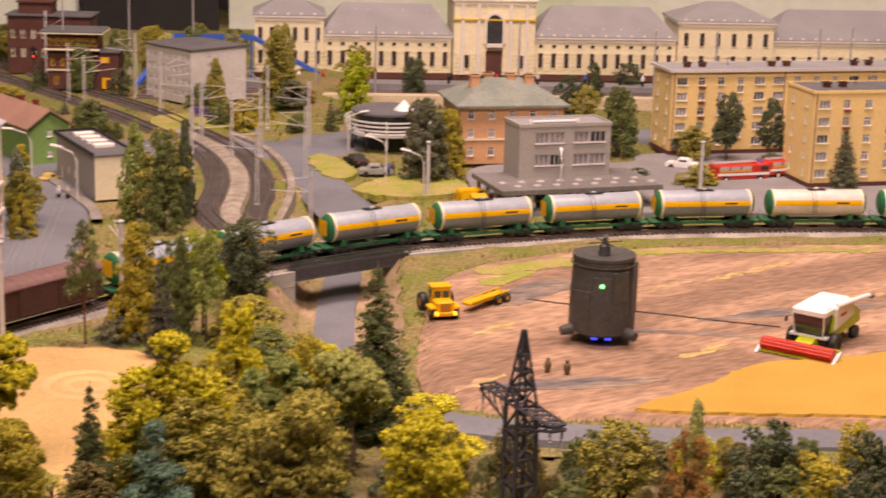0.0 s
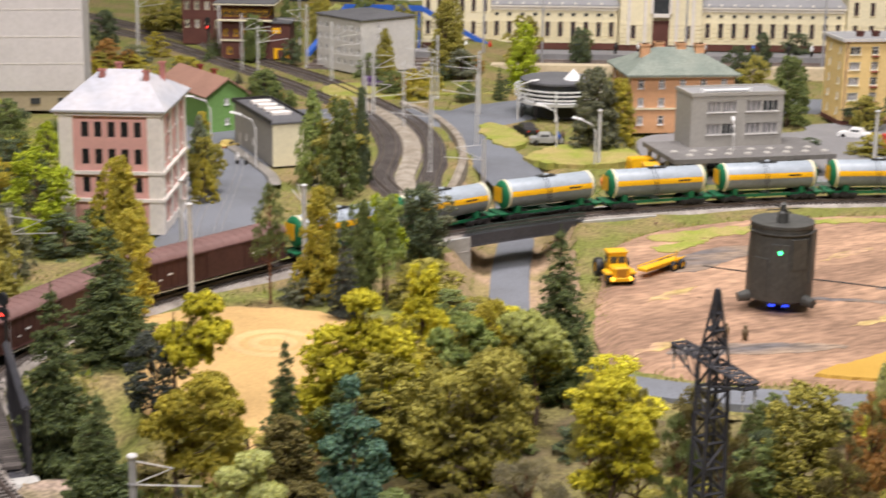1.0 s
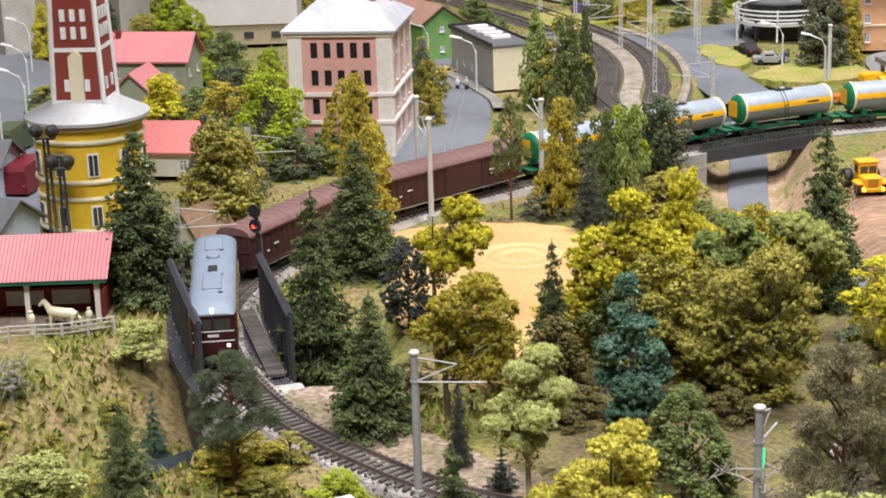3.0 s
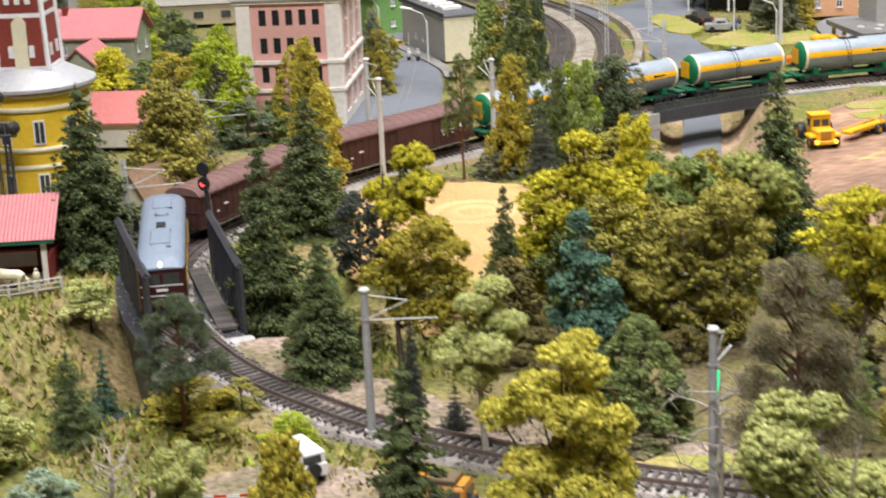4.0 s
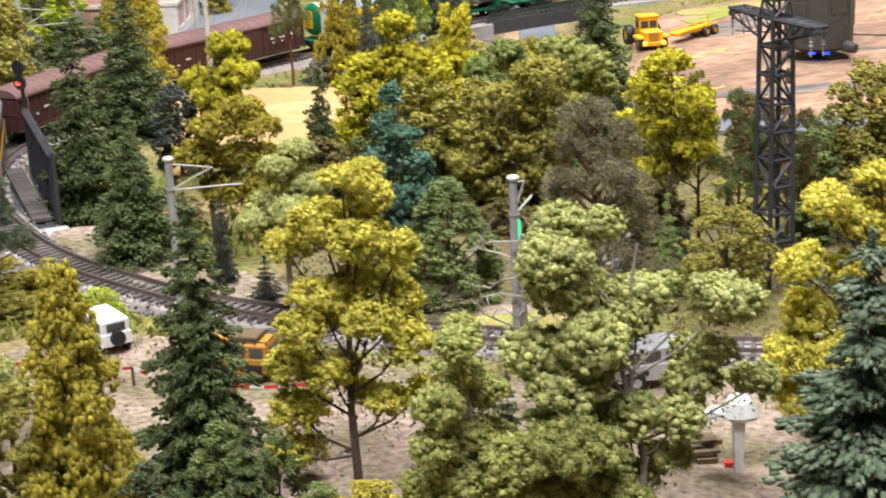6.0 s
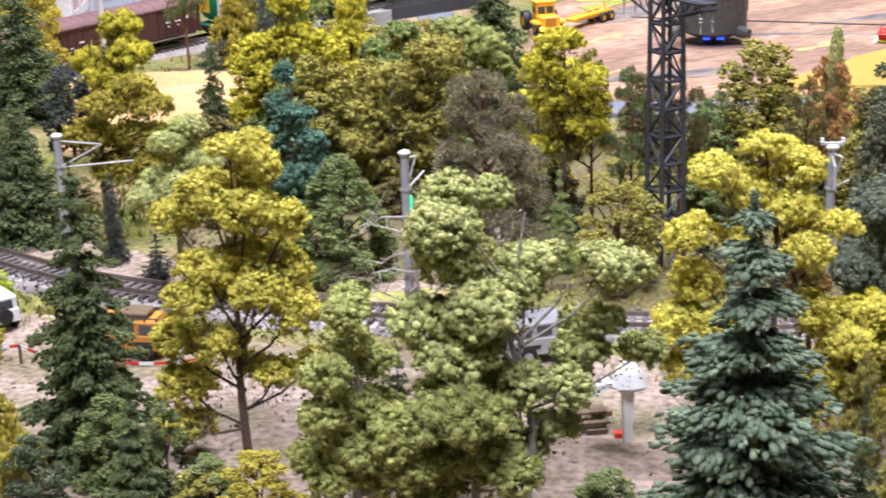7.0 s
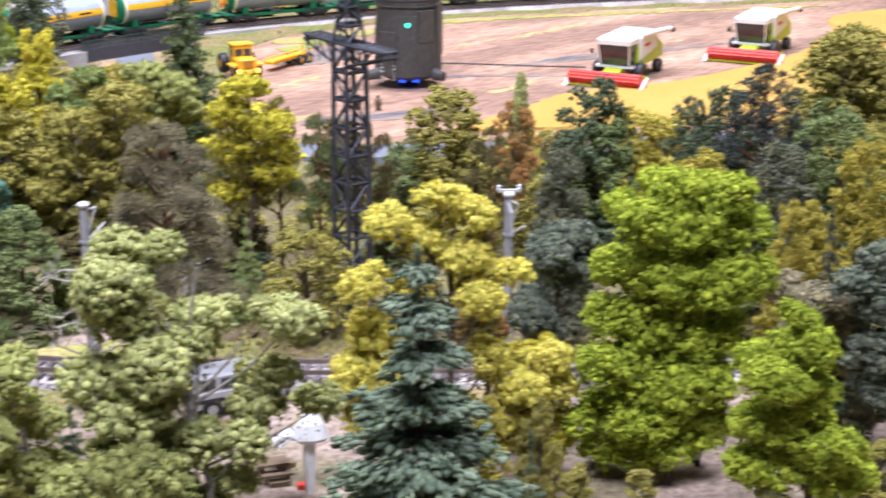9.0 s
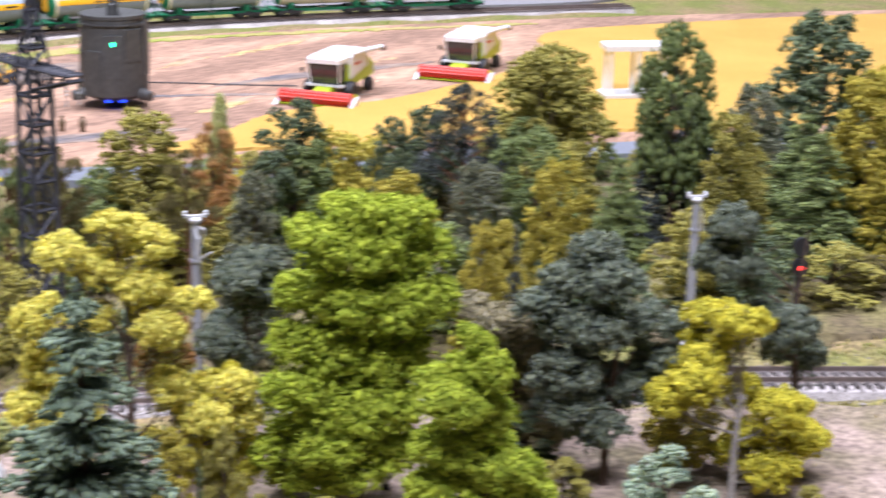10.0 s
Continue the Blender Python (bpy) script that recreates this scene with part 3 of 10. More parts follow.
structure("outer_wall", ribbon(smooth_line([(-0.262, 1.98), (-0.262, 2.1), (-0.269, 2.22), (-0.295, 2.36), (-0.347, 2.5), (-0.41, 2.6)], 0.02), [(-0.009, -0.02), (-0.005, 0.004), (0.0, 0.006), (0.005, 0.004), (0.009, -0.02)]), GRAVEL, "low pale stone wall round the curved tracks", "wall", True)
structure("inner_wall", ribbon(smooth_line([(-0.39, 1.99), (-0.402, 2.1), (-0.402, 2.2), (-0.423, 2.32), (-0.472, 2.45)], 0.02), [(-0.01, -0.02), (-0.006, 0.003), (0.0, 0.005), (0.006, 0.003), (0.01, -0.02)]), GRAVEL, "low pale stone wall inside the curved tracks", "wall", True)

# station tracks and platform
for k, yy in enumerate((2.955, 3.005, 3.05)):
    line = smooth_line([(-0.62, yy - 0.03), (0.0, yy + 0.04), (0.9, yy + 0.14)], 0.02)
    ballast_bed("ballast_station", line, "brown ballast of the station tracks", BALLASTD, 0.017)
    tr = thing("track_station", label="railway track in front of the station", category="railway track", kind="structure")
    rails("rail", line, tr)
structure("platform", ribbon(smooth_line([(-0.6, 3.05), (0.0, 3.115), (0.9, 3.215)], 0.05), [(-0.022, -0.01), (-0.022, 0.012), (0.03, 0.012), (0.03, -0.01)]), PAVE, "pale station platform with a low edge", "platform")
structure("platform_front", ribbon(smooth_line([(-0.41, 2.908), (0.0, 2.955), (0.9, 3.055)], 0.05), [(-0.02, -0.02), (-0.02, 0.016), (0.008, 0.016), (0.008, -0.02)]), material("cream_stone", (0.6, 0.5, 0.35), 0.85, 0.12, 260, 18, 0.2), "cream stone retaining edge before the station tracks", "wall")


# ---------------------------------------------------------------- rolling stock
def wheelset_mesh(r=0.0058):
    mb = MB()
    for s in (-1, 1):
        prof = [(r * 0.25, -0.001), (r * 0.6, -0.0012), (r * 0.8, -0.0006), (r, -0.0012), (r * 1.08, 0.0012), (r * 0.3, 0.0012)]
        n = 16
        vs = [(q * math.cos(2 * math.pi * k / n), s * (0.0082 - h * 1.0), q * math.sin(2 * math.pi * k / n)) for q, h in prof for k in range(n)]
        mb.add(vs, [(i * n + k, i * n + (k + 1) % n, (i + 1) * n + (k + 1) % n, (i + 1) * n + k) for i in range(len(prof) - 1) for k in range(n)])
    mb.tube([(0, -0.009, 0), (0, 0.009, 0)], 0.001, 6)
    return mb.mesh("wheelset", True)


WHEEL = wheelset_mesh()


def bogie(parent, x, axles=2, base=0.021, mat=None):
    mb = MB()
    L = base * (axles - 1) + 0.012
    for s in (-1, 1):
        mb.box(x, s * 0.0115, 0.0085, L, 0.0016, 0.0032, c=0.0005)
        for i in range(axles):
            ax = x + (i - (axles - 1) / 2) * base
            mb.box(ax, s * 0.0124, 0.0065, 0.005, 0.0026, 0.0052, c=0.0006)
        for i in range(axles - 1):
            mb.box(x + (i - (axles - 2) / 2) * base, s * 0.0122, 0.0066, 0.005, 0.002, 0.0028)
    mb.box(x, 0, 0.010, 0.008, 0.022, 0.003)
    b = part("bogie", mb, mat or DARK, parent)
    for i in range(axles):
        part("wheelset", WHEEL, DARK, b, m=pose(x + (i - (axles - 1) / 2) * base, 0, HEAD + 0.0058))
    return b


def buffers(parent, half, mat):
    for e in (-1, 1):
        for s in (-1, 1):
            part("buffer", MB().tube([(e * half, s * 0.01, 0.0125), (e * (half + 0.0045), s * 0.01, 0.0125), (e * (half + 0.0046), s * 0.01, 0.0125), (e * (half + 0.0055), s * 0.01, 0.0125)], [0.0012, 0.0012, 0.0026, 0.0026], 10), DARK, parent)
        part("coupling", MB().box(e * (half + 0.004), 0, 0.0095, 0.012, 0.003, 0.002), DARK, parent)


def locomotive(s):
    x, y, a = on_line(LOOP, s)
    t = thing("diesel_locomotive", x, y, 0, a, "maroon diesel locomotive with blue-grey roof on the track", "locomotive")
    H = 0.0965

    def ring(px, hw, z0, z1, in_top=0.0):
        return [(px, -hw, z0), (px, hw, z0), (px, hw, z1), (px, -hw, z1)]

    body = MB().loft([ring(-H, 0.0152, 0.0125, 0.041), ring(-H + 0.005, 0.017, 0.012, 0.042), ring(H - 0.005, 0.017, 0.012, 0.042), ring(H, 0.0152, 0.0125, 0.041)])
    part("body", body, MAROON, t)
    arc = [(0.0172, 0.042), (0.0168, 0.0448), (0.0135, 0.0485), (0.0085, 0.0505), (0.0, 0.0512), (-0.0085, 0.0505), (-0.0135, 0.0485), (-0.0168, 0.0448), (-0.0172, 0.042)]
    roof = MB().loft([[(px, w * q, 0.042 + (h - 0.042) * g) for w, h in arc] for px, q, g in ((-H - 0.001, 0.88, 0.15), (-H + 0.004, 0.97, 0.62), (-H + 0.012, 1, 1), (H - 0.012, 1, 1), (H - 0.004, 0.97, 0.62), (H + 0.001, 0.88, 0.15))])
    part("roof", roof, ROOFG, t, "blue-grey rounded roof", True)
    part("sole_bar", MB().box(0, 0, 0.0105, 0.188, 0.0325, 0.002), DARK, t)
    part("fuel_tank", MB().box(0, 0, 0.0055, 0.05, 0.026, 0.0055, c=0.0012), DARK, t)
    for s2 in (-1, 1):
        part("stripe", MB().box(0, s2 * 0.0171, 0.0275, 0.165, 0.0004, 0.0007), YELLOWP, t, "thin yellow lining")
        for k in range(9):
            w = part("window", MB().box(-0.056 + k * 0.014, s2 * 0.0171, 0.032, 0.0062, 0.0005, 0.0058, c=0.0002), GLASS, t)
        part("emblem", MB().lathe([(0.0, 0.0), (0.0022, 0.0), (0.0022, 0.0006), (0.0, 0.0006)], n=14), YELLOWP, t, "round yellow emblem", m=pose(0.02, s2 * 0.0171, 0.0278, -90 * s2))
        for k in (-0.078, 0.078):
            part("cab_window", MB().box(k, s2 * 0.0171, 0.031, 0.009, 0.0005, 0.0072, c=0.0002), GLASS, t)
        for k in (-0.068, 0.068):
            part("handrail", MB().tube([(k, s2 * 0.0178, 0.014), (k, s2 * 0.0178, 0.034)], 0.00035, 5), CREAM, t)
    for e in (-1, 1):
        for s2 in (-1, 1):
            part("windscreen", MB().box(e * (H + 0.0002), s2 * 0.0068, 0.031, 0.0007, 0.0118, 0.0078, c=0.0002), GLASS, t)
            part("headlight", MB().tube([(e * H, s2 * 0.0105, 0.0195), (e * (H + 0.001), s2 * 0.0105, 0.0195)], 0.0014, 10), LAMPW, t)
        part("top_lamp", MB().tube([(e * (H - 0.004), 0, 0.0455), (e * (H + 0.0015), 0, 0.0452)], 0.0016, 10), LAMPW, t)
        part("white_band", MB().box(e * (H + 0.0002), 0, 0.0225, 0.0007, 0.0295, 0.0008), WHITE, t, "white waist line")
        part("white_band", MB().box(e * (H + 0.0002), 0, 0.0298, 0.0007, 0.0295, 0.0008), WHITE, t, "white waist line")
        part("plate", MB().box(e * (H + 0.0003), 0, 0.026, 0.0006, 0.008, 0.0018), WHITE, t, "plain pale plate")
        part("snow_plough", MB().box(e * (H + 0.001), 0, 0.0055, 0.003, 0.028, 0.0045, c=0.0005), DARK, t)
    part("roof_fan", MB().lathe([(0.0, 0.0015), (0.004, 0.0015), (0.005, 0.0008), (0.0055, -0.001)], -0.02, 0, 0.0518, 20), ROOFG, t)
    part("exhaust", MB().box(0.012, 0, 0.0508, 0.012, 0.007, 0.0016, c=0.0004), DARK, t)
    part("roof_hatch", MB().box(0.045, 0, 0.0505, 0.035, 0.014, 0.0018, c=0.0005), ROOFG, t)
    part("roof_hatch", MB().box(-0.055, 0, 0.0505, 0.03, 0.014, 0.0016, c=0.0005), ROOFG, t)
    for k in (-0.04, 0.026, 0.07):
        part("roof_vent", MB().lathe([(0, 0.0014), (0.0018, 0.0014), (0.002, 0.0)], k, 0.006, 0.0498, 10), BLACK, t)
    bogie(t, -0.062, 3, 0.0195)
    bogie(t, 0.062, 3, 0.0195)
    buffers(t, H, DARK)
    return t


def box_wagon():
    t = thing("box_wagon", label="dark brown sliding-wall goods wagon with arched roof", category="goods wagon", group="brown wagons of the train")
    H, W2 = 0.0935, 0.0165
    part("body", MB().box(0, 0, 0.0125, 2 * H, 2 * W2, 0.0285, c=0.0006), WAGON, t)
    arc = [(W2 + 0.0006, 0.0405), (W2 * 0.93, 0.0435), (W2 * 0.7, 0.0458), (W2 * 0.36, 0.047), (0, 0.0474), (-W2 * 0.36, 0.047), (-W2 * 0.7, 0.0458), (-W2 * 0.93, 0.0435), (-W2 - 0.0006, 0.0405)]
    part("roof", MB().loft([[(px, w, h) for w, h in arc] for px in (-H - 0.0012, -H * 0.5, 0, H * 0.5, H + 0.0012)]), WAGROOF, t, "red-brown arched roof", True)
    mb = MB()
    for k in range(17):
        px = -H + 0.0035 + k * (2 * H - 0.007) / 16
        mb.tube([(px, w * 1.004, h + 0.0001) for w, h in arc], 0.00022, 4)
    part("roof_seams", mb, WAGROOF, t)
    for s in (-1, 1):
        for k in range(22):
            part("rib", MB().box(-H + 0.004 + k * (2 * H - 0.008) / 21, s * (W2 + 0.0003), 0.0138, 0.0011, 0.0009, 0.0255), WAGON, t)
        for lo, z in ((0, 0.0132), (1, 0.0388)):
            part("door_rail", MB().box(0, s * (W2 + 0.0009), z, 2 * H, 0.001, 0.0011), WAGON, t)
        part("sliding_door", MB().box(-0.012, s * (W2 + 0.0005), 0.0142, 0.046, 0.0012, 0.0245, c=0.0002), WAGON, t)
        for px, pz, w, h in ((-0.074, 0.0265, 0.003, 0.0034), (-0.062, 0.0262, 0.007, 0.0016), (-0.05, 0.0262, 0.006, 0.0016), (-0.074, 0.0225, 0.0022, 0.0012), (-0.062, 0.0225, 0.0022, 0.0012), (-0.05, 0.0225, 0.0022, 0.0012), (0.058, 0.0262, 0.006, 0.0014), (0.07, 0.0225, 0.003, 0.0012)):
            part("marking", MB().box(px, s * (W2 + 0.0011), pz, w, 0.0004, h), WHITE, t, "plain pale lettering bar")
        part("running_board", MB().box(0, s * (W2 - 0.001), 0.0105, 2 * H - 0.02, 0.003, 0.0012), material("pale_step", (0.5, 0.47, 0.42), 0.7) if "pale_step" not in bpy.data.materials else bpy.data.materials["pale_step"], t)
    for e in (-1, 1):
        mb = MB()
        for k in range(5):
            mb.box(e * (H + 0.0005), -0.0125 + k * 0.00625, 0.013, 0.0012, 0.0012, 0.026)
        mb.box(e * (H + 0.0006), 0, 0.026, 0.0012, 0.031, 0.0014)
        part("end_ribs", mb, WAGON, t)
    part("underframe", MB().box(0, 0, 0.0095, 2 * H - 0.004, 0.022, 0.003), DARK, t)
    part("brake_gear", MB().box(0.0, 0.004, 0.006, 0.02, 0.008, 0.004, c=0.0008), DARK, t)
    bogie(t, -0.06)
    bogie(t, 0.06)
    buffers(t, H, DARK)
    return t


def tank_wagon(upper, lower, label, end_yellow):
    t = thing("tank_wagon", label=label, category="tank wagon", group="tank wagons of the train")
    H, R, zc = 0.0615, 0.0158, 0.0335
    n = 36

    def skin(a0, a1, x0, x1, r, k=14):
        ring = [(math.cos(radians(a0 + (a1 - a0) * i / k)), math.sin(radians(a0 + (a1 - a0) * i / k))) for i in range(k + 1)]
        m = MB()
        m.add([(px, c * r, zc + s * r) for px in (x0, x1) for c, s in ring], [(i, i + 1, k + 2 + i, k + 1 + i) for i in range(k)])
        return m

    hull = MB()
    prof = [(0.0, -H), (0.006, -H + 0.0002), (0.011, -H + 0.0012), (0.0145, -H + 0.003), (R, -H + 0.0058), (R, H - 0.0058), (0.0145, H - 0.003), (0.011, H - 0.0012), (0.006, H - 0.0002), (0.0, H)]
    hull.add([(px, r * math.cos(2 * math.pi * k / n), zc + r * math.sin(2 * math.pi * k / n)) for r, px in prof for k in range(n)],
             [(i * n + k, i * n + (k + 1) % n, (i + 1) * n + (k + 1) % n, (i + 1) * n + k) for i in range(len(prof) - 1) for k in range(n)])
    part("tank", hull, upper, t, smooth=True)
    # lower half of the barrel, a darker grey on the grey wagons
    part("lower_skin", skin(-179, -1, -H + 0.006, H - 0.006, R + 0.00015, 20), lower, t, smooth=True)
    for s in (0, 1):
        a = -2 if s == 0 else 160
        part("stripe", skin(a, a + 22, -H + 0.008, H - 0.008, R + 0.0004, 4), YELLOWP, t, "broad yellow stripe", True)
        part("lettering", skin(a + 8, a + 14, -0.038, -0.022, R + 0.0006, 2), BLACK, t, "plain dark lettering bar")
    for e in (-1, 1):
        ring = MB()
        px = e * (H - 0.0065)
        ring.add([(px + dx, r * math.cos(2 * math.pi * k / n), zc + r * math.sin(2 * math.pi * k / n)) for dx, r in ((-0.0016, R), (-0.0014, R + 0.0006), (0.0014, R + 0.0006), (0.0016, R)) for k in range(n)],
                 [(i * n + k, i * n + (k + 1) % n, (i + 1) * n + (k + 1) % n, (i + 1) * n + k) for i in range(3) for k in range(n)])
        part("end_band", ring, CREAM, t, "cream end band", True)
        cap = MB()
        cp = [(0.0002, H + 0.0003), (0.006, H + 0.0001), (0.0112, H - 0.0009), (0.0147, H - 0.0027), (R + 0.0003, H - 0.0052)]
        cap.add([(e * px2, r * math.cos(2 * math.pi * k / n), zc + r * math.sin(2 * math.pi * k / n)) for r, px2 in cp for k in range(n)],
                [(i * n + k, i * n + (k + 1) % n, (i + 1) * n + (k + 1) % n, (i + 1) * n + k) for i in range(4) for k in range(n)])
        part("end_cap", cap, GREENP, t, "green domed end", True)
        if end_yellow:
            part("end_panel", MB().box(e * (H + 0.0004), -0.002, zc - 0.008, 0.0006, 0.016, 0.017, c=0.0002), YELLOWP, t, "yellow end panel")
        part("saddle", MB().box(e * 0.042, 0, 0.0135, 0.006, 0.024, 0.0075, c=0.0006), GREENP, t)
        part("end_platform", MB().box(e * (H + 0.001), 0, 0.0135, 0.011, 0.03, 0.0012), GREENP, t)
        part("handrail", MB().tube([(e * (H + 0.005), -0.0125, 0.0145), (e * (H + 0.005), -0.0125, 0.0225), (e * (H + 0.005), 0.0125, 0.0225), (e * (H + 0.005), 0.0125, 0.0145)], 0.0003, 5), GREENP, t)
    part("frame", MB().box(0, 0.0085, 0.0105, 2 * H + 0.008, 0.0022, 0.0032).box(0, -0.0085, 0.0105, 2 * H + 0.008, 0.0022, 0.0032).box(H, 0, 0.0105, 0.003, 0.026, 0.0032).box(-H, 0, 0.0105, 0.003, 0.026, 0.0032).box(0, 0, 0.0108, 0.01, 0.018, 0.0025), GREENP, t)
    part("manhole", MB().lathe([(0, 0.0026), (0.0026, 0.0026), (0.003, 0.002), (0.003, -0.001)], 0, 0, zc + R, 16), upper, t)
    part("walkway", MB().box(0, 0, zc + R + 0.0004, 0.022, 0.009, 0.0006), BLACK, t)
    for s in (-1, 1):
        lad = MB()
        for px in (0.0035, 0.0075):
            lad.tube([(px, s * 0.0185, 0.0135), (px, s * 0.0168, zc + 0.005), (px, s * 0.0095, zc + R * 0.88), (px, s * 0.003, zc + R + 0.0008)], 0.0003, 5)
        for k in range(7):
            f = k / 6
            lad.tube([(0.0035, s * (0.0185 - 0.0017 * f), 0.015 + 0.02 * f), (0.0075, s * (0.0185 - 0.0017 * f), 0.015 + 0.02 * f)], 0.00025, 4)
        part("ladder", lad, BLACK, t)
    bogie(t, -0.044, 2, 0.0205)
    bogie(t, 0.044, 2, 0.0205)
    buffers(t, H + 0.002, DARK)
    return t


loco_len, box_pitch, tank_pitch = 0.204, 0.201, 0.1405
TANK_FRONT = TANKS_AT + 3 * tank_pitch
NOSE_AT = TANK_FRONT + 2 * box_pitch + loco_len + 0.006
locomotive(NOSE_AT - loco_len / 2)
first = box_wagon()
for k in range(2):
    x, y, a = on_line(LOOP, NOSE_AT - loco_len - 0.006 - (k + 0.5) * box_pitch)
    m = pose(x, y, 0, 0, 0, a)
    if k:
        copy_thing(first, m)
    else:
        first.matrix_basis = m
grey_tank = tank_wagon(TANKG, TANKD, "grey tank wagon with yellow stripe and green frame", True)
white_tank = tank_wagon(TANKW, TANKW, "white tank wagon with yellow stripe and green frame", False)
cream_tank = tank_wagon(TANKC, TANKC, "weathered cream tank wagon with green frame", False)
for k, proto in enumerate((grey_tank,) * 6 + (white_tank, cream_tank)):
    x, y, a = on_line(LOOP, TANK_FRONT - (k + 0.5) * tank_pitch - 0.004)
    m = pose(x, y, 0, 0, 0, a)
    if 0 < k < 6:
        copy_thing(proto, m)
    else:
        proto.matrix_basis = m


# ---------------------------------------------------------------- buildings
def wall_panel(mb, o, u, n, length, height, openings, thick=0.003):
    """A wall from o along u, n pointing outwards, with openings (u0, u1, z0, z1) cut through it."""
    o, u, n, up = Vector(o), Vector(u), Vector(n), Vector((0, 0, 1))
    us = sorted({0.0, length, *(q for a in openings for q in a[:2])})
    zs = sorted({0.0, height, *(q for a in openings for q in a[2:4])})
    for i in range(len(us) - 1):
        for j in range(len(zs) - 1):
            cu, cz = (us[i] + us[i + 1]) / 2, (zs[j] + zs[j + 1]) / 2
            if any(a[0] < cu < a[1] and a[2] < cz < a[3] for a in openings):
                continue
            for back in (0, thick):
                mb.quad(*(o + u * a + up * b - n * back for a, b in ((us[i], zs[j]), (us[i + 1], zs[j]), (us[i + 1], zs[j + 1]), (us[i], zs[j + 1]))))
    for u0, u1, z0, z1 in (a[:4] for a in openings):
        c = [(u0, z0), (u1, z0), (u1, z1), (u0, z1)]
        for k in range(4):
            (a, b), (d, e) = c[k], c[(k + 1) % 4]
            mb.quad(o + u * a + up * b, o + u * d + up * e, o + u * d + up * e - n * thick, o + u * a + up * b - n * thick)
    return mb


WIN = {}


def window_meshes(w, h, bars=1, cross=1, fw=0.0007):
    key = (round(w, 4), round(h, 4), bars, cross)
    if key not in WIN:
        cells = []
        us = [-w / 2 + fw + k * (w - fw) / (bars + 1) for k in range(bars + 2)]
        rows = [0.0, 0.68, 1.0] if cross == 1 else [k / (cross + 1) for k in range(cross + 2)]
        zs = [fw + q * (h - fw) for q in rows]
        for i in range(bars + 1):
            for j in range(cross + 1):
                cells.append((us[i] + w / 2, us[i + 1] - fw + w / 2, zs[j], zs[j + 1] - fw))
        f = wall_panel(MB(), (-w / 2, -0.0006, 0), (1, 0, 0), (0, -1, 0), w, h, cells, 0.0012)
        WIN[key] = (f.mesh("window"), MB().box(0, 0.0008, fw * 0.5, w - fw, 0.0005, h - fw).mesh("pane"))
    return WIN[key]


def fit_windows(parent, o, u, n, openings, frame_mat, pane_mats, sill=None, bars=1, cross=1, inset=0.0012):
    ang = math.degrees(math.atan2(u[1], u[0]))
    for k, (u0, u1, z0, z1) in enumerate(a[:4] for a in openings):
        fm, pm = window_meshes(u1 - u0, z1 - z0, bars, cross)
        p = Vector(o) + Vector(u) * (u0 + u1) / 2 - Vector(n) * inset
        w = part("window", fm.copy() if not fm.materials else fm, frame_mat, parent, m=pose(p.x, p.y, z0 + o[2], 0, 0, ang))
        if w.data.materials[0] != frame_mat:
            w.data = w.data.copy()
            w.data.materials[0] = frame_mat
        me = pm.copy()
        me.materials.append(pane_mats[(k * 7 + k // 3) % len(pane_mats)])
        part("pane", me, None, w)
        if sill:
            q = Vector(o) + Vector(u) * (u0 + u1) / 2 + Vector(n) * 0.0008
            part("sill", MB().box(0, 0, -0.0009, u1 - u0 + 0.0016, 0.002, 0.0009), sill, w, m=pose(0, -inset - 0.0006, 0))


def grid(length, height, cols, rows, w, h, foot=0.012, storey=None, edge=None, skip=()):
    """Openings in rows and columns."""
    edge = edge if edge is not None else length / cols / 2
    storey = storey or (height - foot) / rows
    return [(edge + c * (length - 2 * edge) / max(1, cols - 1) - w / 2, edge + c * (length - 2 * edge) / max(1, cols - 1) + w / 2, foot + r * storey, foot + r * storey + h)
            for r in range(rows) for c in range(cols) if (c, r) not in skip]


def shell(t, L, D, H, front, left, right, wall_mat, back=()):
    """Four walls with openings, front along +x at y = 0."""
    for o, u, n, run, holes in (((0, 0, 0), (1, 0, 0), (0, -1, 0), L, front), ((0, D, 0), (0, -1, 0), (-1, 0, 0), D, left), ((L, 0, 0), (0, 1, 0), (1, 0, 0), D, right), ((L, D, 0), (-1, 0, 0), (0, 1, 0), L, list(back))):
        mb = MB()
        wall_panel(mb, o, u, n, run, H, holes)
        part("wall", mb, wall_mat, t)
    part("floor_slab", MB().box(L / 2, D / 2, 0, L - 0.006, D - 0.006, 0.001), CONCRETE, t)
    # added black block that makes the rooms inside read as unlit
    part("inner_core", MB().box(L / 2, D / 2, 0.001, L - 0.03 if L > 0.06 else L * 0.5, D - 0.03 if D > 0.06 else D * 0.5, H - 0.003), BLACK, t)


def all_windows(t, L, D, front, left, right, frame, panes, sill=None, bars=1, cross=1):
    fit_windows(t, (0, 0, 0), (1, 0, 0), (0, -1, 0), front, frame, panes, sill, bars, cross)
    fit_windows(t, (0, D, 0), (0, -1, 0), (-1, 0, 0), left, frame, panes, sill, bars, cross)
    fit_windows(t, (L, 0, 0), (0, 1, 0), (1, 0, 0), right, frame, panes, sill, bars, cross)


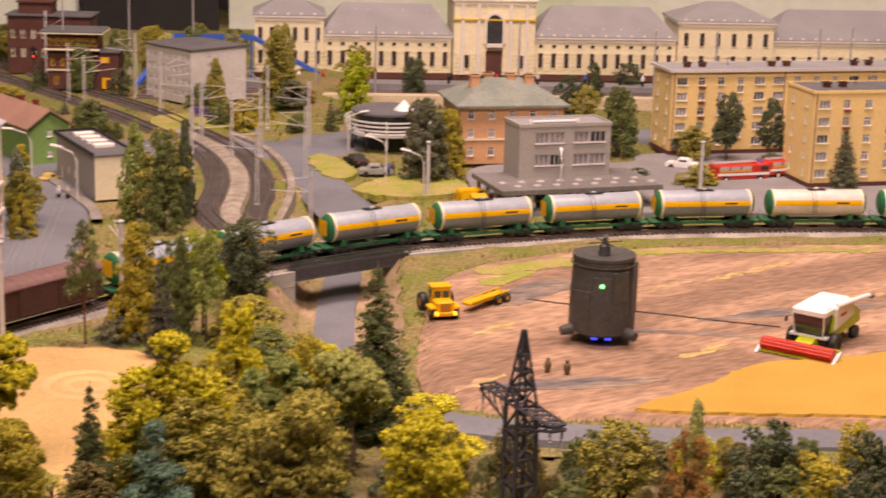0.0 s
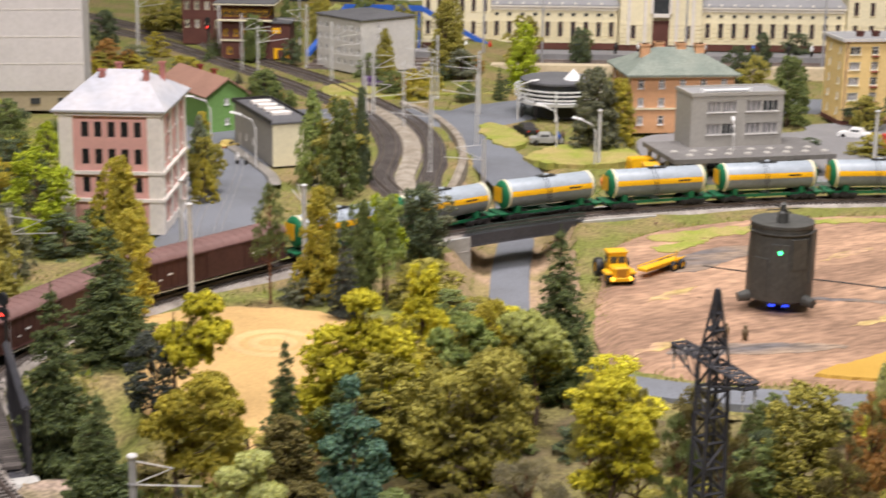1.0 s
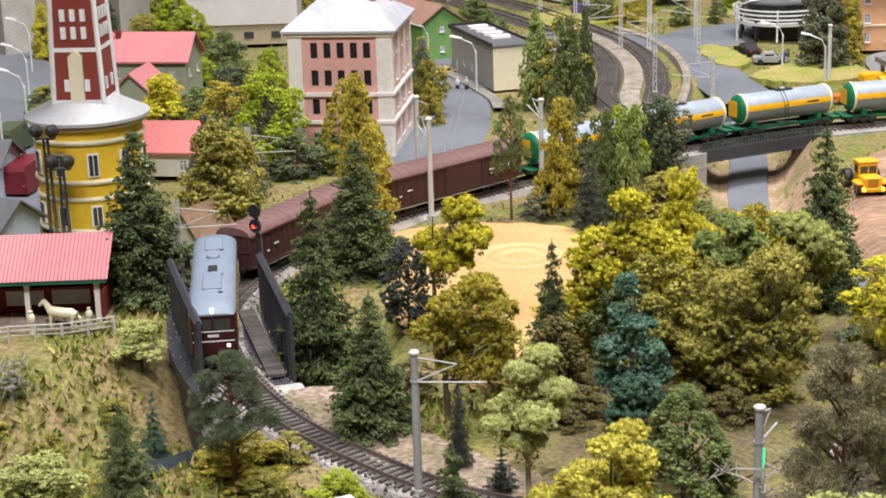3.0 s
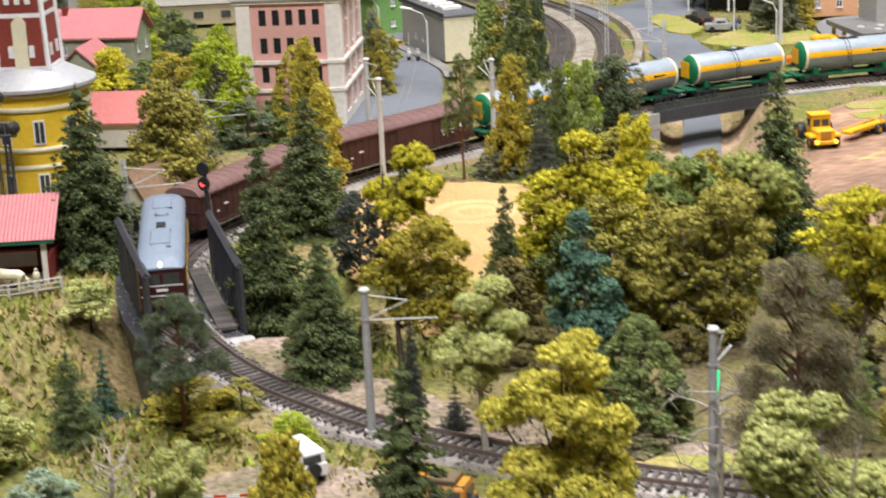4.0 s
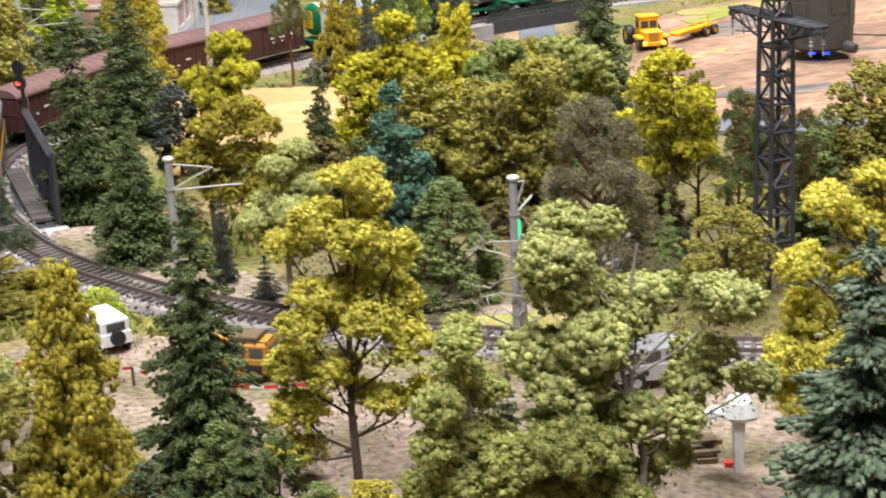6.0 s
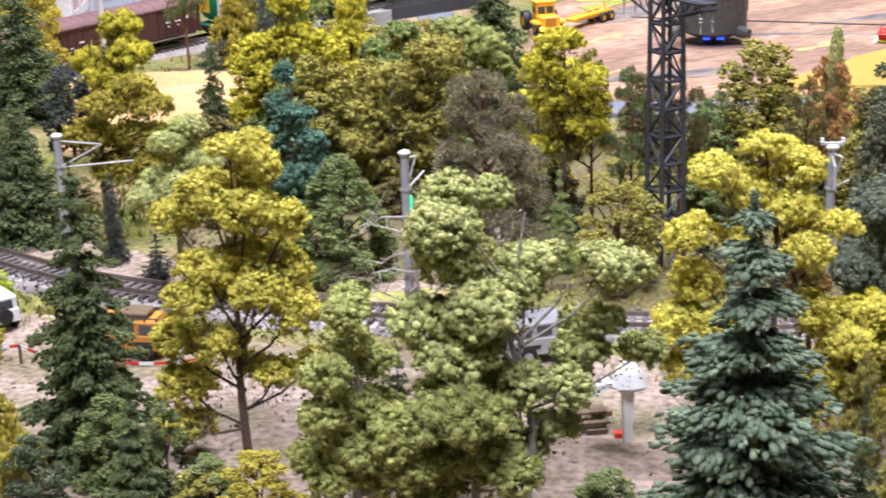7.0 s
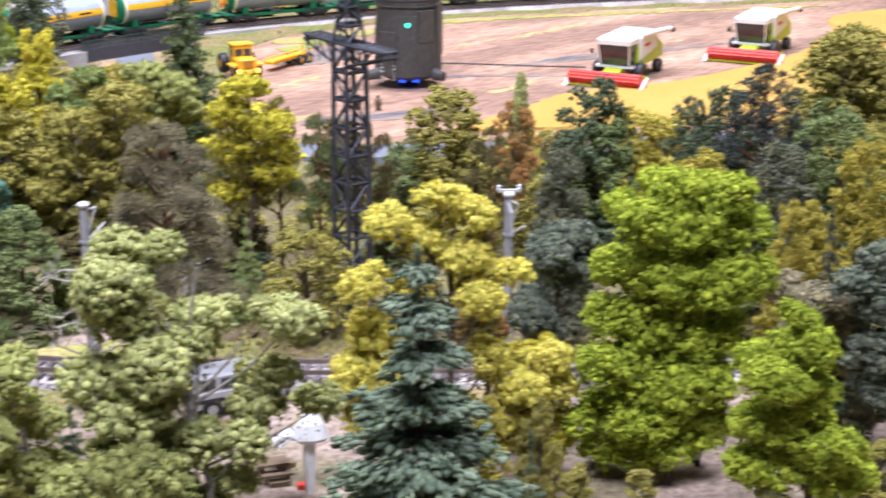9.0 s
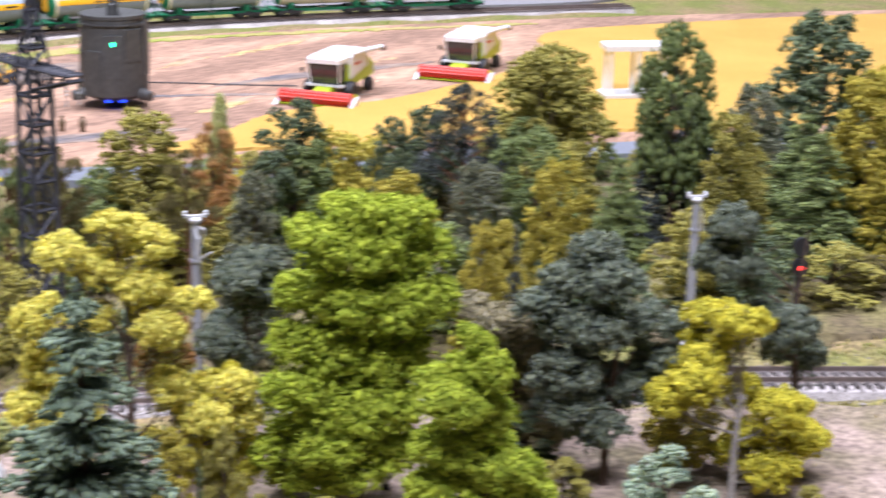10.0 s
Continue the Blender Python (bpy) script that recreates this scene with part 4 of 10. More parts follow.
def hip_roof(L, D, z, rise, over=0.006, ridge=None, eave=0.0022):
    """A hipped roof; ridge: its share of the length."""
    ridge = 0.45 if ridge is None else ridge
    a, b, c, d = -over, L + over, -over, D + over
    r0, r1 = L * (1 - ridge) / 2, L * (1 + ridge) / 2
    mb = MB()
    v = [(a, c, z), (b, c, z), (b, d, z), (a, d, z), (a, c, z + eave), (b, c, z + eave), (b, d, z + eave), (a, d, z + eave), (r0, D / 2, z + eave + rise), (r1, D / 2, z + eave + rise)]
    return mb.add(v, [(3, 2, 1, 0), (0, 1, 5, 4), (1, 2, 6, 5), (2, 3, 7, 6), (3, 0, 4, 7), (4, 5, 9, 8), (5, 6, 9), (6, 7, 8, 9), (7, 4, 8)])


def gable_roof(L, D, z, rise, over=0.006, thick=0.002, along="x"):
    mb = MB()
    if along == "x":
        for s, (y0, y1) in enumerate(((-over, D / 2), (D + over, D / 2))):
            zz0 = z - over * rise / (D / 2)
            vs = [(-over, y0, zz0), (L + over, y0, zz0), (L + over, y1, z + rise), (-over, y1, z + rise)]
            mb.loft([vs, [(p[0], p[1], p[2] + thick) for p in vs]])
    else:
        for s, (x0, x1) in enumerate(((-over, L / 2), (L + over, L / 2))):
            zz0 = z - over * rise / (L / 2)
            vs = [(x0, -over, zz0), (x0, D + over, zz0), (x1, D + over, z + rise), (x1, -over, z + rise)]
            mb.loft([vs, [(p[0], p[1], p[2] + thick) for p in vs]])
    return mb


APTM = material("yellow_render", (0.88, 0.64, 0.28), 0.85, 0.06, 200, 14, 0.08)
PINKM = material("pink_render", (0.78, 0.43, 0.385), 0.85, 0.06, 200, 14, 0.08)
IVORY = material("ivory_render", (0.8, 0.72, 0.5), 0.85, 0.08, 200, 14, 0.08)
CANOPY = material("weathered_roof_felt", (0.2, 0.19, 0.185), 0.85, 0.2, 300, 22, 0.2)
STONEW = material("white_stucco", (0.88, 0.82, 0.77), 0.85, 0.08, 200, 14, 0.1)
BRICKP = material("faded_brick_chimney", (0.5, 0.2, 0.17), 0.8, 0.15, 600, 30, 0.2)
PALE = material("pale_render", (0.76, 0.71, 0.65), 0.85, 0.06, 200, 14, 0.08)
GREYW = material("grey_render", (0.42, 0.4, 0.37), 0.85, 0.08, 200, 14, 0.1)
GREYL = material("light_grey_render", (0.62, 0.6, 0.58), 0.85, 0.08, 200, 14, 0.1)
ORANGE = material("orange_render", (0.68, 0.37, 0.2), 0.85, 0.07, 200, 14, 0.1)
GREENW = material("green_render", (0.17, 0.33, 0.1), 0.85, 0.08, 200, 14, 0.1)
SAGE = material("sage_render", (0.36, 0.38, 0.28), 0.85, 0.08, 200, 14, 0.1)
BLUEW = material("pale_blue_render", (0.45, 0.52, 0.62), 0.85, 0.06, 200, 14, 0.1)
YELW = material("yellow_tower_render", (0.75, 0.5, 0.03), 0.8, 0.08, 200, 14, 0.1)
BRICKR = material("red_brick_wall", (0.25, 0.045, 0.03), 0.8, 0.15, 700, 30, 0.3)
BRICKD = material("dark_brick_wall", (0.12, 0.045, 0.035), 0.8, 0.2, 700, 30, 0.3)
ROOFDK = material("dark_grey_roof", (0.13, 0.13, 0.14), 0.7, 0.15, 300, 20, 0.2)
ROOFGR = material("grey_slate_roof", (0.3, 0.3, 0.31), 0.7, 0.1, 500, 20, 0.2)
ROOFGN = material("green_grey_roof", (0.19, 0.225, 0.195), 0.75, 0.2, 300, 25, 0.25, second=(0.25, 0.28, 0.24))
ROOFWH = material("frosted_metal_roof", (0.5, 0.49, 0.52), 0.55, 0.12, 120, 30, 0.08, second=(0.41, 0.42, 0.47))
ROOFPK = material("pink_tin_roof", (0.55, 0.2, 0.21), 0.55, 0.08, 250, 14, 0.08)
ROOFRD = material("coral_tin_roof", (0.62, 0.19, 0.175), 0.55, 0.08, 250, 14, 0.08)
ROOFBR = material("brown_tile_roof", (0.36, 0.2, 0.15), 0.75, 0.15, 500, 20, 0.2)
ROOFSV = material("silver_sheet_roof", (0.55, 0.55, 0.57), 0.4, 0.08, 250, 14, 0.05, metal=0.3)


def chimney(t, x, y, z, h, mat, w=0.006):
    part("chimney", MB().box(x, y, z, w, w, h, c=0.0005).box(x, y, z + h - 0.002, w + 0.002, w + 0.002, 0.002), mat, t)


def apartment_block(x, y, rz, L, D, H, cols, label, roof_mat, over):
    t = thing("apartment_block", x, y, 0, rz, label, "apartment building", "yellow apartment blocks")
    storey = (H - 0.012) / 5
    edge, pitch = 0.016, (L - 0.032) / (cols - 1)
    stairs = {3, 8, 13}
    front, wide = [], []
    for r in range(5):
        for c in range(cols):
            w = 0.0165 if c % 5 in (0, 4) else 0.0105 if c not in stairs else 0.0092
            z = 0.0135 + r * storey + (0.011 if c in stairs and r < 4 else 0.0)
            (wide if w > 0.012 else front).append((edge + c * pitch - w / 2, edge + c * pitch + w / 2, z, z + 0.0118))
    front = [q for q in front if q[3] < H - 0.003]
    side = grid(D, H, 2, 5, 0.0065, 0.0105, 0.0135, storey)
    shell(t, L, D, H, front + wide, side, side, APTM)
    panes = (GLASSP, GLASSP, GLASS, GLASSP, GLASSP, GLASSP, GLASS)
    all_windows(t, L, D, front, side, side, WHITE, panes, CREAM)
    fit_windows(t, (0, 0, 0), (1, 0, 0), (0, -1, 0), wide, WHITE, panes[1:], CREAM, 2, 0)
    part("plinth", MB().box(L / 2, -0.0005, 0, L + 0.002, 0.003, 0.0065).box(-0.0005, D / 2, 0, 0.003, D, 0.0065), BRICKD, t)
    part("roof", MB().box(L / 2, D / 2, H, L + 2 * over - 0.004, D + 2 * over - 0.004, 0.0016), roof_mat, t)
    mb = MB()
    for yy in (-over, D + over):
        mb.box(L / 2, yy, H - 0.0012, L + 2 * over + 0.0016, 0.0016, 0.0042)
    for xx in (-over, L + over):
        mb.box(xx, D / 2, H - 0.0012, 0.0016, D + 2 * over - 0.0016, 0.0042)
    part("parapet", mb, GREYL if over > 0.002 else APTM, t)
    for k in range(int(L / 0.13)):
        for dx in (0, 0.024):
            chimney(t, 0.035 + k * 0.135 + dx, D * 0.45, H + 0.0016, 0.0075, BRICKD, 0.009)
    for c in range(1, cols, 3):
        for r in range(1, 5):
            if c not in stairs and c % 5 not in (0, 4):
                part("flower_box", MB().box(edge + c * pitch, -0.0026, 0.0105 + r * storey, 0.0105, 0.004, 0.002, c=0.0004), BRICKR, t)
    for px in (0.003, L * 0.34, L * 0.67):
        part("downpipe", MB().tube([(px, -0.0016, 0.006), (px, -0.0016, H)], 0.0009, 6), ROOFBR, t)
    for k in range(2):
        part("roof_aerial", MB().tube([(L * (0.2 + 0.45 * k), D * 0.6, H), (L * (0.2 + 0.45 * k), D * 0.6, H + 0.014)], 0.0005, 5).tube([(L * (0.2 + 0.45 * k) - 0.005, D * 0.6, H + 0.012), (L * (0.2 + 0.45 * k) + 0.005, D * 0.6, H + 0.012)], 0.0004, 5), DARK, t)
    return t


apartment_block(0.25, 2.54, 16, 0.52, 0.075, 0.124, 17, "long yellow five-storey apartment block with grey flat roof", ROOFGR, 0.004)
apartment_block(0.421, 2.334, 16, 0.42, 0.085, 0.13, 13, "yellow five-storey apartment block with white window frames", ROOFDK, 0.0006)


def office_building():
    t = thing("office_building", 0.026, 2.19, 0, 20, "grey concrete office block standing on a columned canopy", "office building")
    L, D, H, z = 0.126, 0.056, 0.096, 0.029
    front = [(a, a + w, zz, zz + 0.0145) for zz in (0.0445, 0.0735) for a, w in ((0.0215, 0.0192), (0.0425, 0.0192), (0.0745, 0.0215), (0.0975, 0.0215))]
    shell(t, L, D, H, front, [], [], GREYW)
    fit_windows(t, (0, 0, 0), (1, 0, 0), (0, -1, 0), front, GREYL, (GLASSP, GLASSP, GLASSP, GLASS), GREYL, 2, 0)
    part("roof", MB().box(L / 2, D / 2, H, L - 0.002, D - 0.002, 0.0012), ROOFGR, t)
    part("parapet", MB().box(L / 2, 0, H - 0.001, L + 0.002, 0.002, 0.0045).box(L / 2, D, H - 0.001, L + 0.002, 0.002, 0.0045).box(0, D / 2, H - 0.001, 0.002, D - 0.002, 0.0045).box(L, D / 2, H - 0.001, 0.002, D - 0.002, 0.0045), GREYW, t)
    part("roof_pipe", MB().tube([(0.02, 0.016, H + 0.0035), (0.085, 0.016, H + 0.0035)], 0.0018, 8).box(0.02, 0.016, H + 0.001, 0.004, 0.004, 0.005).box(0.085, 0.016, H + 0.001, 0.004, 0.004, 0.005), WHITE, t)
    part("canopy", MB().box(0.062, -0.012, 0.0245, 0.215, 0.115, 0.0045, c=0.0006), CANOPY, t, "flat grey canopy roof")
    part("canopy_edge", MB().box(0.062, -0.0702, 0.0235, 0.217, 0.002, 0.006).box(-0.0462, -0.012, 0.0235, 0.002, 0.115, 0.006), CANOPY, t, "dark canopy edge board")
    for k in range(8):
        for row in range(2):
            part("skylight", MB().lathe([(0.0052, 0.0), (0.0052, 0.001), (0.0035, 0.0022), (0.0, 0.0026)], -0.03 + k * 0.026 + row * 0.012, -0.024 - row * 0.024, 0.0288, 12), GREYW, t, "round pale skylight", True)
    for k in range(7):
        part("column", MB().box(-0.04 + k * 0.034, -0.066, 0, 0.0042, 0.0042, 0.0245), GREYW, t)
    for k in range(3):
        part("column", MB().box(-0.04, -0.03 + k * 0.034, 0, 0.0042, 0.0042, 0.0245), GREYL, t)
    part("shop_front", MB().box(0.07, -0.018, 0, 0.18, 0.003, 0.0245), GREYW, t, "recessed grey shop front")
    for k in range(6):
        part("shop_window", MB().box(0.0 + k * 0.028, -0.0202, 0.005, 0.022, 0.0016, 0.015), GLASS, t)
    return t


office_building()


def orange_house():
    t = thing("orange_house", -0.055, 2.42, 0, 14, "orange rendered villa with green-grey hipped roof", "house")
    L, D, H = 0.15, 0.12, 0.082
    front = grid(L, H, 5, 3, 0.0085, 0.0125, 0.012, 0.026)
    side = grid(D, H, 4, 3, 0.0085, 0.0125, 0.012, 0.026)
    shell(t, L, D, H, front, side, side, ORANGE)
    all_windows(t, L, D, front, side, side, WHITE, (GLASSP, GLASS), WHITE)
    part("roof", hip_roof(L, D, H, 0.03, 0.008, 0.35), ROOFGN, t)
    part("roof_ledge", MB().box(L / 2, D / 2, H + 0.0105, L * 0.8, D * 0.72, 0.0014).box(L / 2, D / 2, H + 0.0035, L + 0.002, D + 0.002, 0.0012), CREAM, t)
    part("eave", MB().box(L / 2, D / 2, H - 0.002, L + 0.012, D + 0.012, 0.002), CREAM, t)
    part("string_course", MB().box(L / 2, -0.0004, 0.034, L + 0.003, 0.003, 0.002).box(-0.0004, D / 2, 0.034, 0.003, D, 0.002), CREAM, t)
    for a, b in ((0.03, 0.05), (0.055, 0.07), (0.085, 0.06), (0.11, 0.05)):
        chimney(t, a, b, H + 0.012, 0.026, ORANGE, 0.013)
    for r in (1, 2):
        part("balcony", MB().box(-0.006, D * 0.4, 0.008 + r * 0.026, 0.012, 0.02, 0.0015).box(-0.0115, D * 0.4, 0.0095 + r * 0.026, 0.001, 0.02, 0.006), BRICKD, t)
    return t


orange_house()


def round_cafe():
    t = thing("round_cafe", -0.163, 2.545, 0, 0, "round cafe with white balcony rings and flat roof", "cafe building")
    # black drum stands in for the dark inside of the cafe
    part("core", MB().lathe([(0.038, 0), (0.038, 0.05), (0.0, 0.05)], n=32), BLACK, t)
    part("floor_ring", MB().lathe([(0.03, 0.022), (0.062, 0.022), (0.062, 0.026), (0.03, 0.026)], n=40), WHITE, t, smooth=False)
    for k, z in enumerate((0.031, 0.037, 0.043)):
        part("railing_ring", MB().lathe([(0.0645, z), (0.066, z), (0.066, z + 0.0022), (0.0645, z + 0.0022), (0.0645, z)], n=44), WHITE, t)
    part("glass_wall", MB().lathe([(0.05, 0.026), (0.05, 0.052)], n=36), GLASS, t)
    part("roof", MB().lathe([(0.0, 0.0585), (0.05, 0.057), (0.057, 0.055), (0.057, 0.052), (0.0, 0.052)], n=40), ROOFDK, t)
    part("roof_cone", MB().lathe([(0.016, 0.0), (0.010, 0.007), (0.004, 0.013), (0.0005, 0.017)], 0.022, -0.02, 0.056, 12), WHITE, t, "white tent cone on the roof")
    for k in range(12):
        a = 2 * math.pi * k / 12
        part("column", MB().box(0.06 * math.cos(a), 0.06 * math.sin(a), 0, 0.0026, 0.0026, 0.0455, a), (WHITE if k % 3 == 0 else DARK), t)
    return t


round_cafe()


def grey_flats():
    t = thing("grey_flats", -0.604, 2.932, 0, -42, "pale grey flats with dark flat roof", "apartment building")
    L, D, H = 0.122, 0.118, 0.09
    front = grid(L, H, 7, 4, 0.0085, 0.0095, 0.012, 0.0195)
    right = [(0.035, 0.042, z, z + 0.008) for z in (0.018, 0.038, 0.058, 0.074)]
    shell(t, L, D, H, front, [], right, GREYL)
    all_windows(t, L, D, front, [], right, WHITE, (GLASSP, GLASS), None)
    part("roof", hip_roof(L, D, H, 0.006, 0.003, 0.6), ROOFDK, t)
    return t


grey_flats()


def station():
    t = thing("station_building", -0.45, 3.15, 0.004, 7.2, "ivory neo-classical railway station with grey roofs", "station")
    z = 0.012

    def block(x0, L, D, H, yo, cols, rows, w, h, foot, storey, roof, rise, name):
        b = part(name, MB().box(x0 + L / 2, yo + D / 2, 0, L, D, 0.0122), BRICKD, t)
        front = grid(L, H, cols, rows, w, h, foot, storey)
        for o, u, nn, run, holes in (((x0, yo, z), (1, 0, 0), (0, -1, 0), L, front), ((x0, yo + D, z), (0, -1, 0), (-1, 0, 0), D, []), ((x0 + L, yo, z), (0, 1, 0), (1, 0, 0), D, []), ((x0 + L, yo + D, z), (-1, 0, 0), (0, 1, 0), L, [])):
            mb = MB()
            wall_panel(mb, o, u, nn, run, H, holes)
            part("wall", mb, IVORY, t)
        # black filling in place of the station's unlit rooms
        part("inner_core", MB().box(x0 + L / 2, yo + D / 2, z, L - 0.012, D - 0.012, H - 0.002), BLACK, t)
        fit_windows(t, (x0, yo, z), (1, 0, 0), (0, -1, 0), front, BRICKD, (GLASS,), IVORY, 1, 1)
        cuts = sorted((a[0] - 0.001, a[1] + 0.001) for a in front[:cols])
        edges = [0.0] + [q for a in cuts for q in a] + [L]
        for c in range(5):
            for i in range(0, len(edges), 2):
                part("stone_block", MB().box(x0 + (edges[i] + edges[i + 1]) / 2, yo - 0.0003, z + 0.006 + c * 0.0075, edges[i + 1] - edges[i], 0.0012, 0.0052), IVORY, t)
        teeth = MB()
        for k in range(int(L / 0.006)):
            teeth.box(x0 + 0.003 + k * 0.006, yo - 0.002, z + H - 0.006, 0.003, 0.004, 0.0032)
        tagged(part("dentils", teeth, PALE, t), kind="stuff")
        part("cornice", MB().box(x0 + L / 2, yo + D / 2, z + H, L + 0.008, D + 0.008, 0.0025).box(x0 + L / 2, yo + D / 2, z + H - 0.0025, L + 0.004, D + 0.004, 0.0025), PALE, t)
        if rise:
            r = hip_roof(L, D, z + H + 0.0025, rise, 0.004, roof)
            r.v = [(a + x0, q + yo, c) for a, q, c in r.v]
            part("roof", r, ROOFGR, t)
        for k in range(int(L / 0.024)):
            part("roof_finial", MB().box(x0 + 0.012 + k * 0.024, yo - 0.002, z + H + 0.0025, 0.004, 0.003, 0.006, c=0.0008), PALE, t)

    block(0.0, 0.125, 0.12, 0.1, -0.01, 6, 2, 0.0075, 0.024, 0.016, 0.042, 0.3, 0.026, "plinth")
    block(0.125, 0.235, 0.13, 0.066, 0.004, 10, 1, 0.0085, 0.027, 0.012, 0.03, 0.7, 0.05, "plinth")
    block(0.362, 0.15, 0.14, 0.135, -0.012, 3, 1, 0.009, 0.024, 0.012, 0.03, 0.3, 0.0, "plinth")
    block(0.514, 0.265, 0.13, 0.066, 0.004, 11, 1, 0.0085, 0.027, 0.012, 0.03, 0.7, 0.05, "plinth")
    block(0.78, 0.18, 0.13, 0.1, -0.01, 6, 2, 0.0085, 0.024, 0.016, 0.042, 0.3, 0.03, "plinth")
    block(0.96, 0.3, 0.13, 0.066, 0.004, 10, 1, 0.0085, 0.027, 0.012, 0.03, 0.7, 0.05, "plinth")
    # upper storey of the low wings: a row of small square windows under the eaves
    for x0, L, c in ((0.125, 0.235, 10), (0.514, 0.265, 11)):
        for k in range(c):
            part("attic_window", MB().box(x0 + L / c / 2 + k * (L - L / c) / (c - 1), 0.0032, z + 0.05, 0.007, 0.0012, 0.005), GLASS, t)
    # the tall arch of the middle block
    arch = MB()
    n = 16
    ring = [(-0.014, 0.0), (0.014, 0.0)] + [(0.014 * math.cos(math.pi * k / n), 0.036 + 0.016 * math.sin(math.pi * k / n)) for k in range(n + 1)]
    arch.loft([[(0.437 + a, yy, z + 0.058 + b) for a, b in ring] for yy in (-0.0145, -0.0115)])
    part("arched_window", arch, GLASS, t)
    out = MB()
    for k in range(n):
        a0, a1 = math.pi * k / n, math.pi * (k + 1) / n
        out.loft([[(0.437 + r * math.cos(a), yy, z + 0.094 + (r + 0.002) * math.sin(a)) for r, yy in ((0.0145, -0.012), (0.0195, -0.012), (0.0195, -0.016), (0.0145, -0.016))] for a in (a0, a1)])
    for s in (-1, 1):
        out.box(0.437 + s * 0.017, -0.014, z + 0.058, 0.005, 0.005, 0.036)
    part("arch_surround", out, PALE, t)
    part("balcony", MB().box(0.437, -0.017, z + 0.052, 0.03, 0.01, 0.006), PALE, t)
    part("door", MB().box(0.437, -0.0125, z, 0.03, 0.003, 0.045), BRICKD, t, "tall dark double door")
    for px in (0.378, 0.408, 0.466, 0.496):
        part("pilaster", MB().box(px, -0.0135, z, 0.006, 0.004, 0.13, c=0.0006), PALE, t)
    part("string_course", MB().box(0.437, -0.0135, z + 0.1, 0.152, 0.004, 0.003), YELW, t)
    part("tower_roof", MB().box(0.437, 0.058, z + 0.137, 0.13, 0.12, 0.02).box(0.437, 0.058, z + 0.157, 0.14, 0.13, 0.003), IVORY, t)
    for k in range(7):
        part("roof_dormer", MB().box(0.545 + k * 0.033, 0.02, z + 0.076, 0.008, 0.008, 0.008, c=0.002), PALE, t)
        part("roof_lantern", MB().box(0.56 + k * 0.03, 0.034, z + 0.0885, 0.0035, 0.004, 0.0035, c=0.0006), WHITE, t)
    for row in range(4):
        for k in range(9):
            part("roof_lantern", MB().box(0.155 + k * 0.022 + (row % 2) * 0.008, 0.02 + row * 0.012, z + 0.0785 + row * 0.0095, 0.0035, 0.004, 0.0035, c=0.0006), PALE, t) if (k + row) % 3 else None
    return t


station()


def pink_house():
    t = thing("pink_house", -0.652, 1.744, 0, 5, "pink and cream corner house with frosted hipped roof", "house")
    L, D, H = 0.109, 0.138, 0.134
    storeys = (0.01, 0.046, 0.077, 0.1065)
    front = [(0.0235 + c * 0.0142, 0.0235 + c * 0.0142 + 0.0075, z, z + 0.0165) for z in storeys for c in range(5)]
    side = [(0.014 + c * 0.0205, 0.014 + c * 0.0205 + 0.0085, z, z + 0.0165) for z in storeys for c in range(6)]
    shell(t, L, D, H, front, side, side, PINKM)
    fit_windows(t, (0, 0, 0), (1, 0, 0), (0, -1, 0), front, BLACK, (BLACK,), None, 1, 1)
    fit_windows(t, (L, 0, 0), (0, 1, 0), (1, 0, 0), side, STONEW, (GLASSP,), STONEW, 1, 1)
    fit_windows(t, (0, D, 0), (0, -1, 0), (-1, 0, 0), side, STONEW, (GLASSP,), STONEW, 1, 1)
    for px in (0.007, L - 0.007):
        part("corner_pilaster", MB().box(px, -0.0008, 0, 0.015, 0.0026, H), STONEW, t, "cream corner strip")
    for py, w in ((0.005, 0.012), (0.049, 0.009), (0.0895, 0.009), (D - 0.004, 0.009)):
        part("corner_pilaster", MB().box(L + 0.0008, py, 0, 0.0026, w, H), STONEW, t, "cream corner strip")
    for z in (0.036, 0.066):
        part("belt_course", MB().box(L / 2, -0.0018, z, L + 0.004, 0.004, 0.0035).box(L + 0.0018, D / 2, z, 0.004, D, 0.0035), STONEW, t, "cream belt course")
    part("ground_storey_face", MB().box(L + 0.0006, D / 2, 0, 0.002, D, 0.009).box(L / 2, -0.0006, 0, L, 0.002, 0.009), STONEW, t)
    part("cornice", MB().box(L / 2, D / 2, H - 0.004, L + 0.008, D + 0.008, 0.004), STONEW, t)
    part("roof", hip_roof(L, D, H, 0.033, 0.007, 0.42), ROOFWH, t, "frosted white metal roof")
    for a, b, h in ((0.036, 0.055, 0.004), (0.05, 0.075, 0.009), (0.085, 0.05, 0.004), (0.094, 0.095, 0.007)):
        chimney(t, a, b, H + 0.016, h + 0.017, BRICKP, 0.006)
    return t


pink_house()


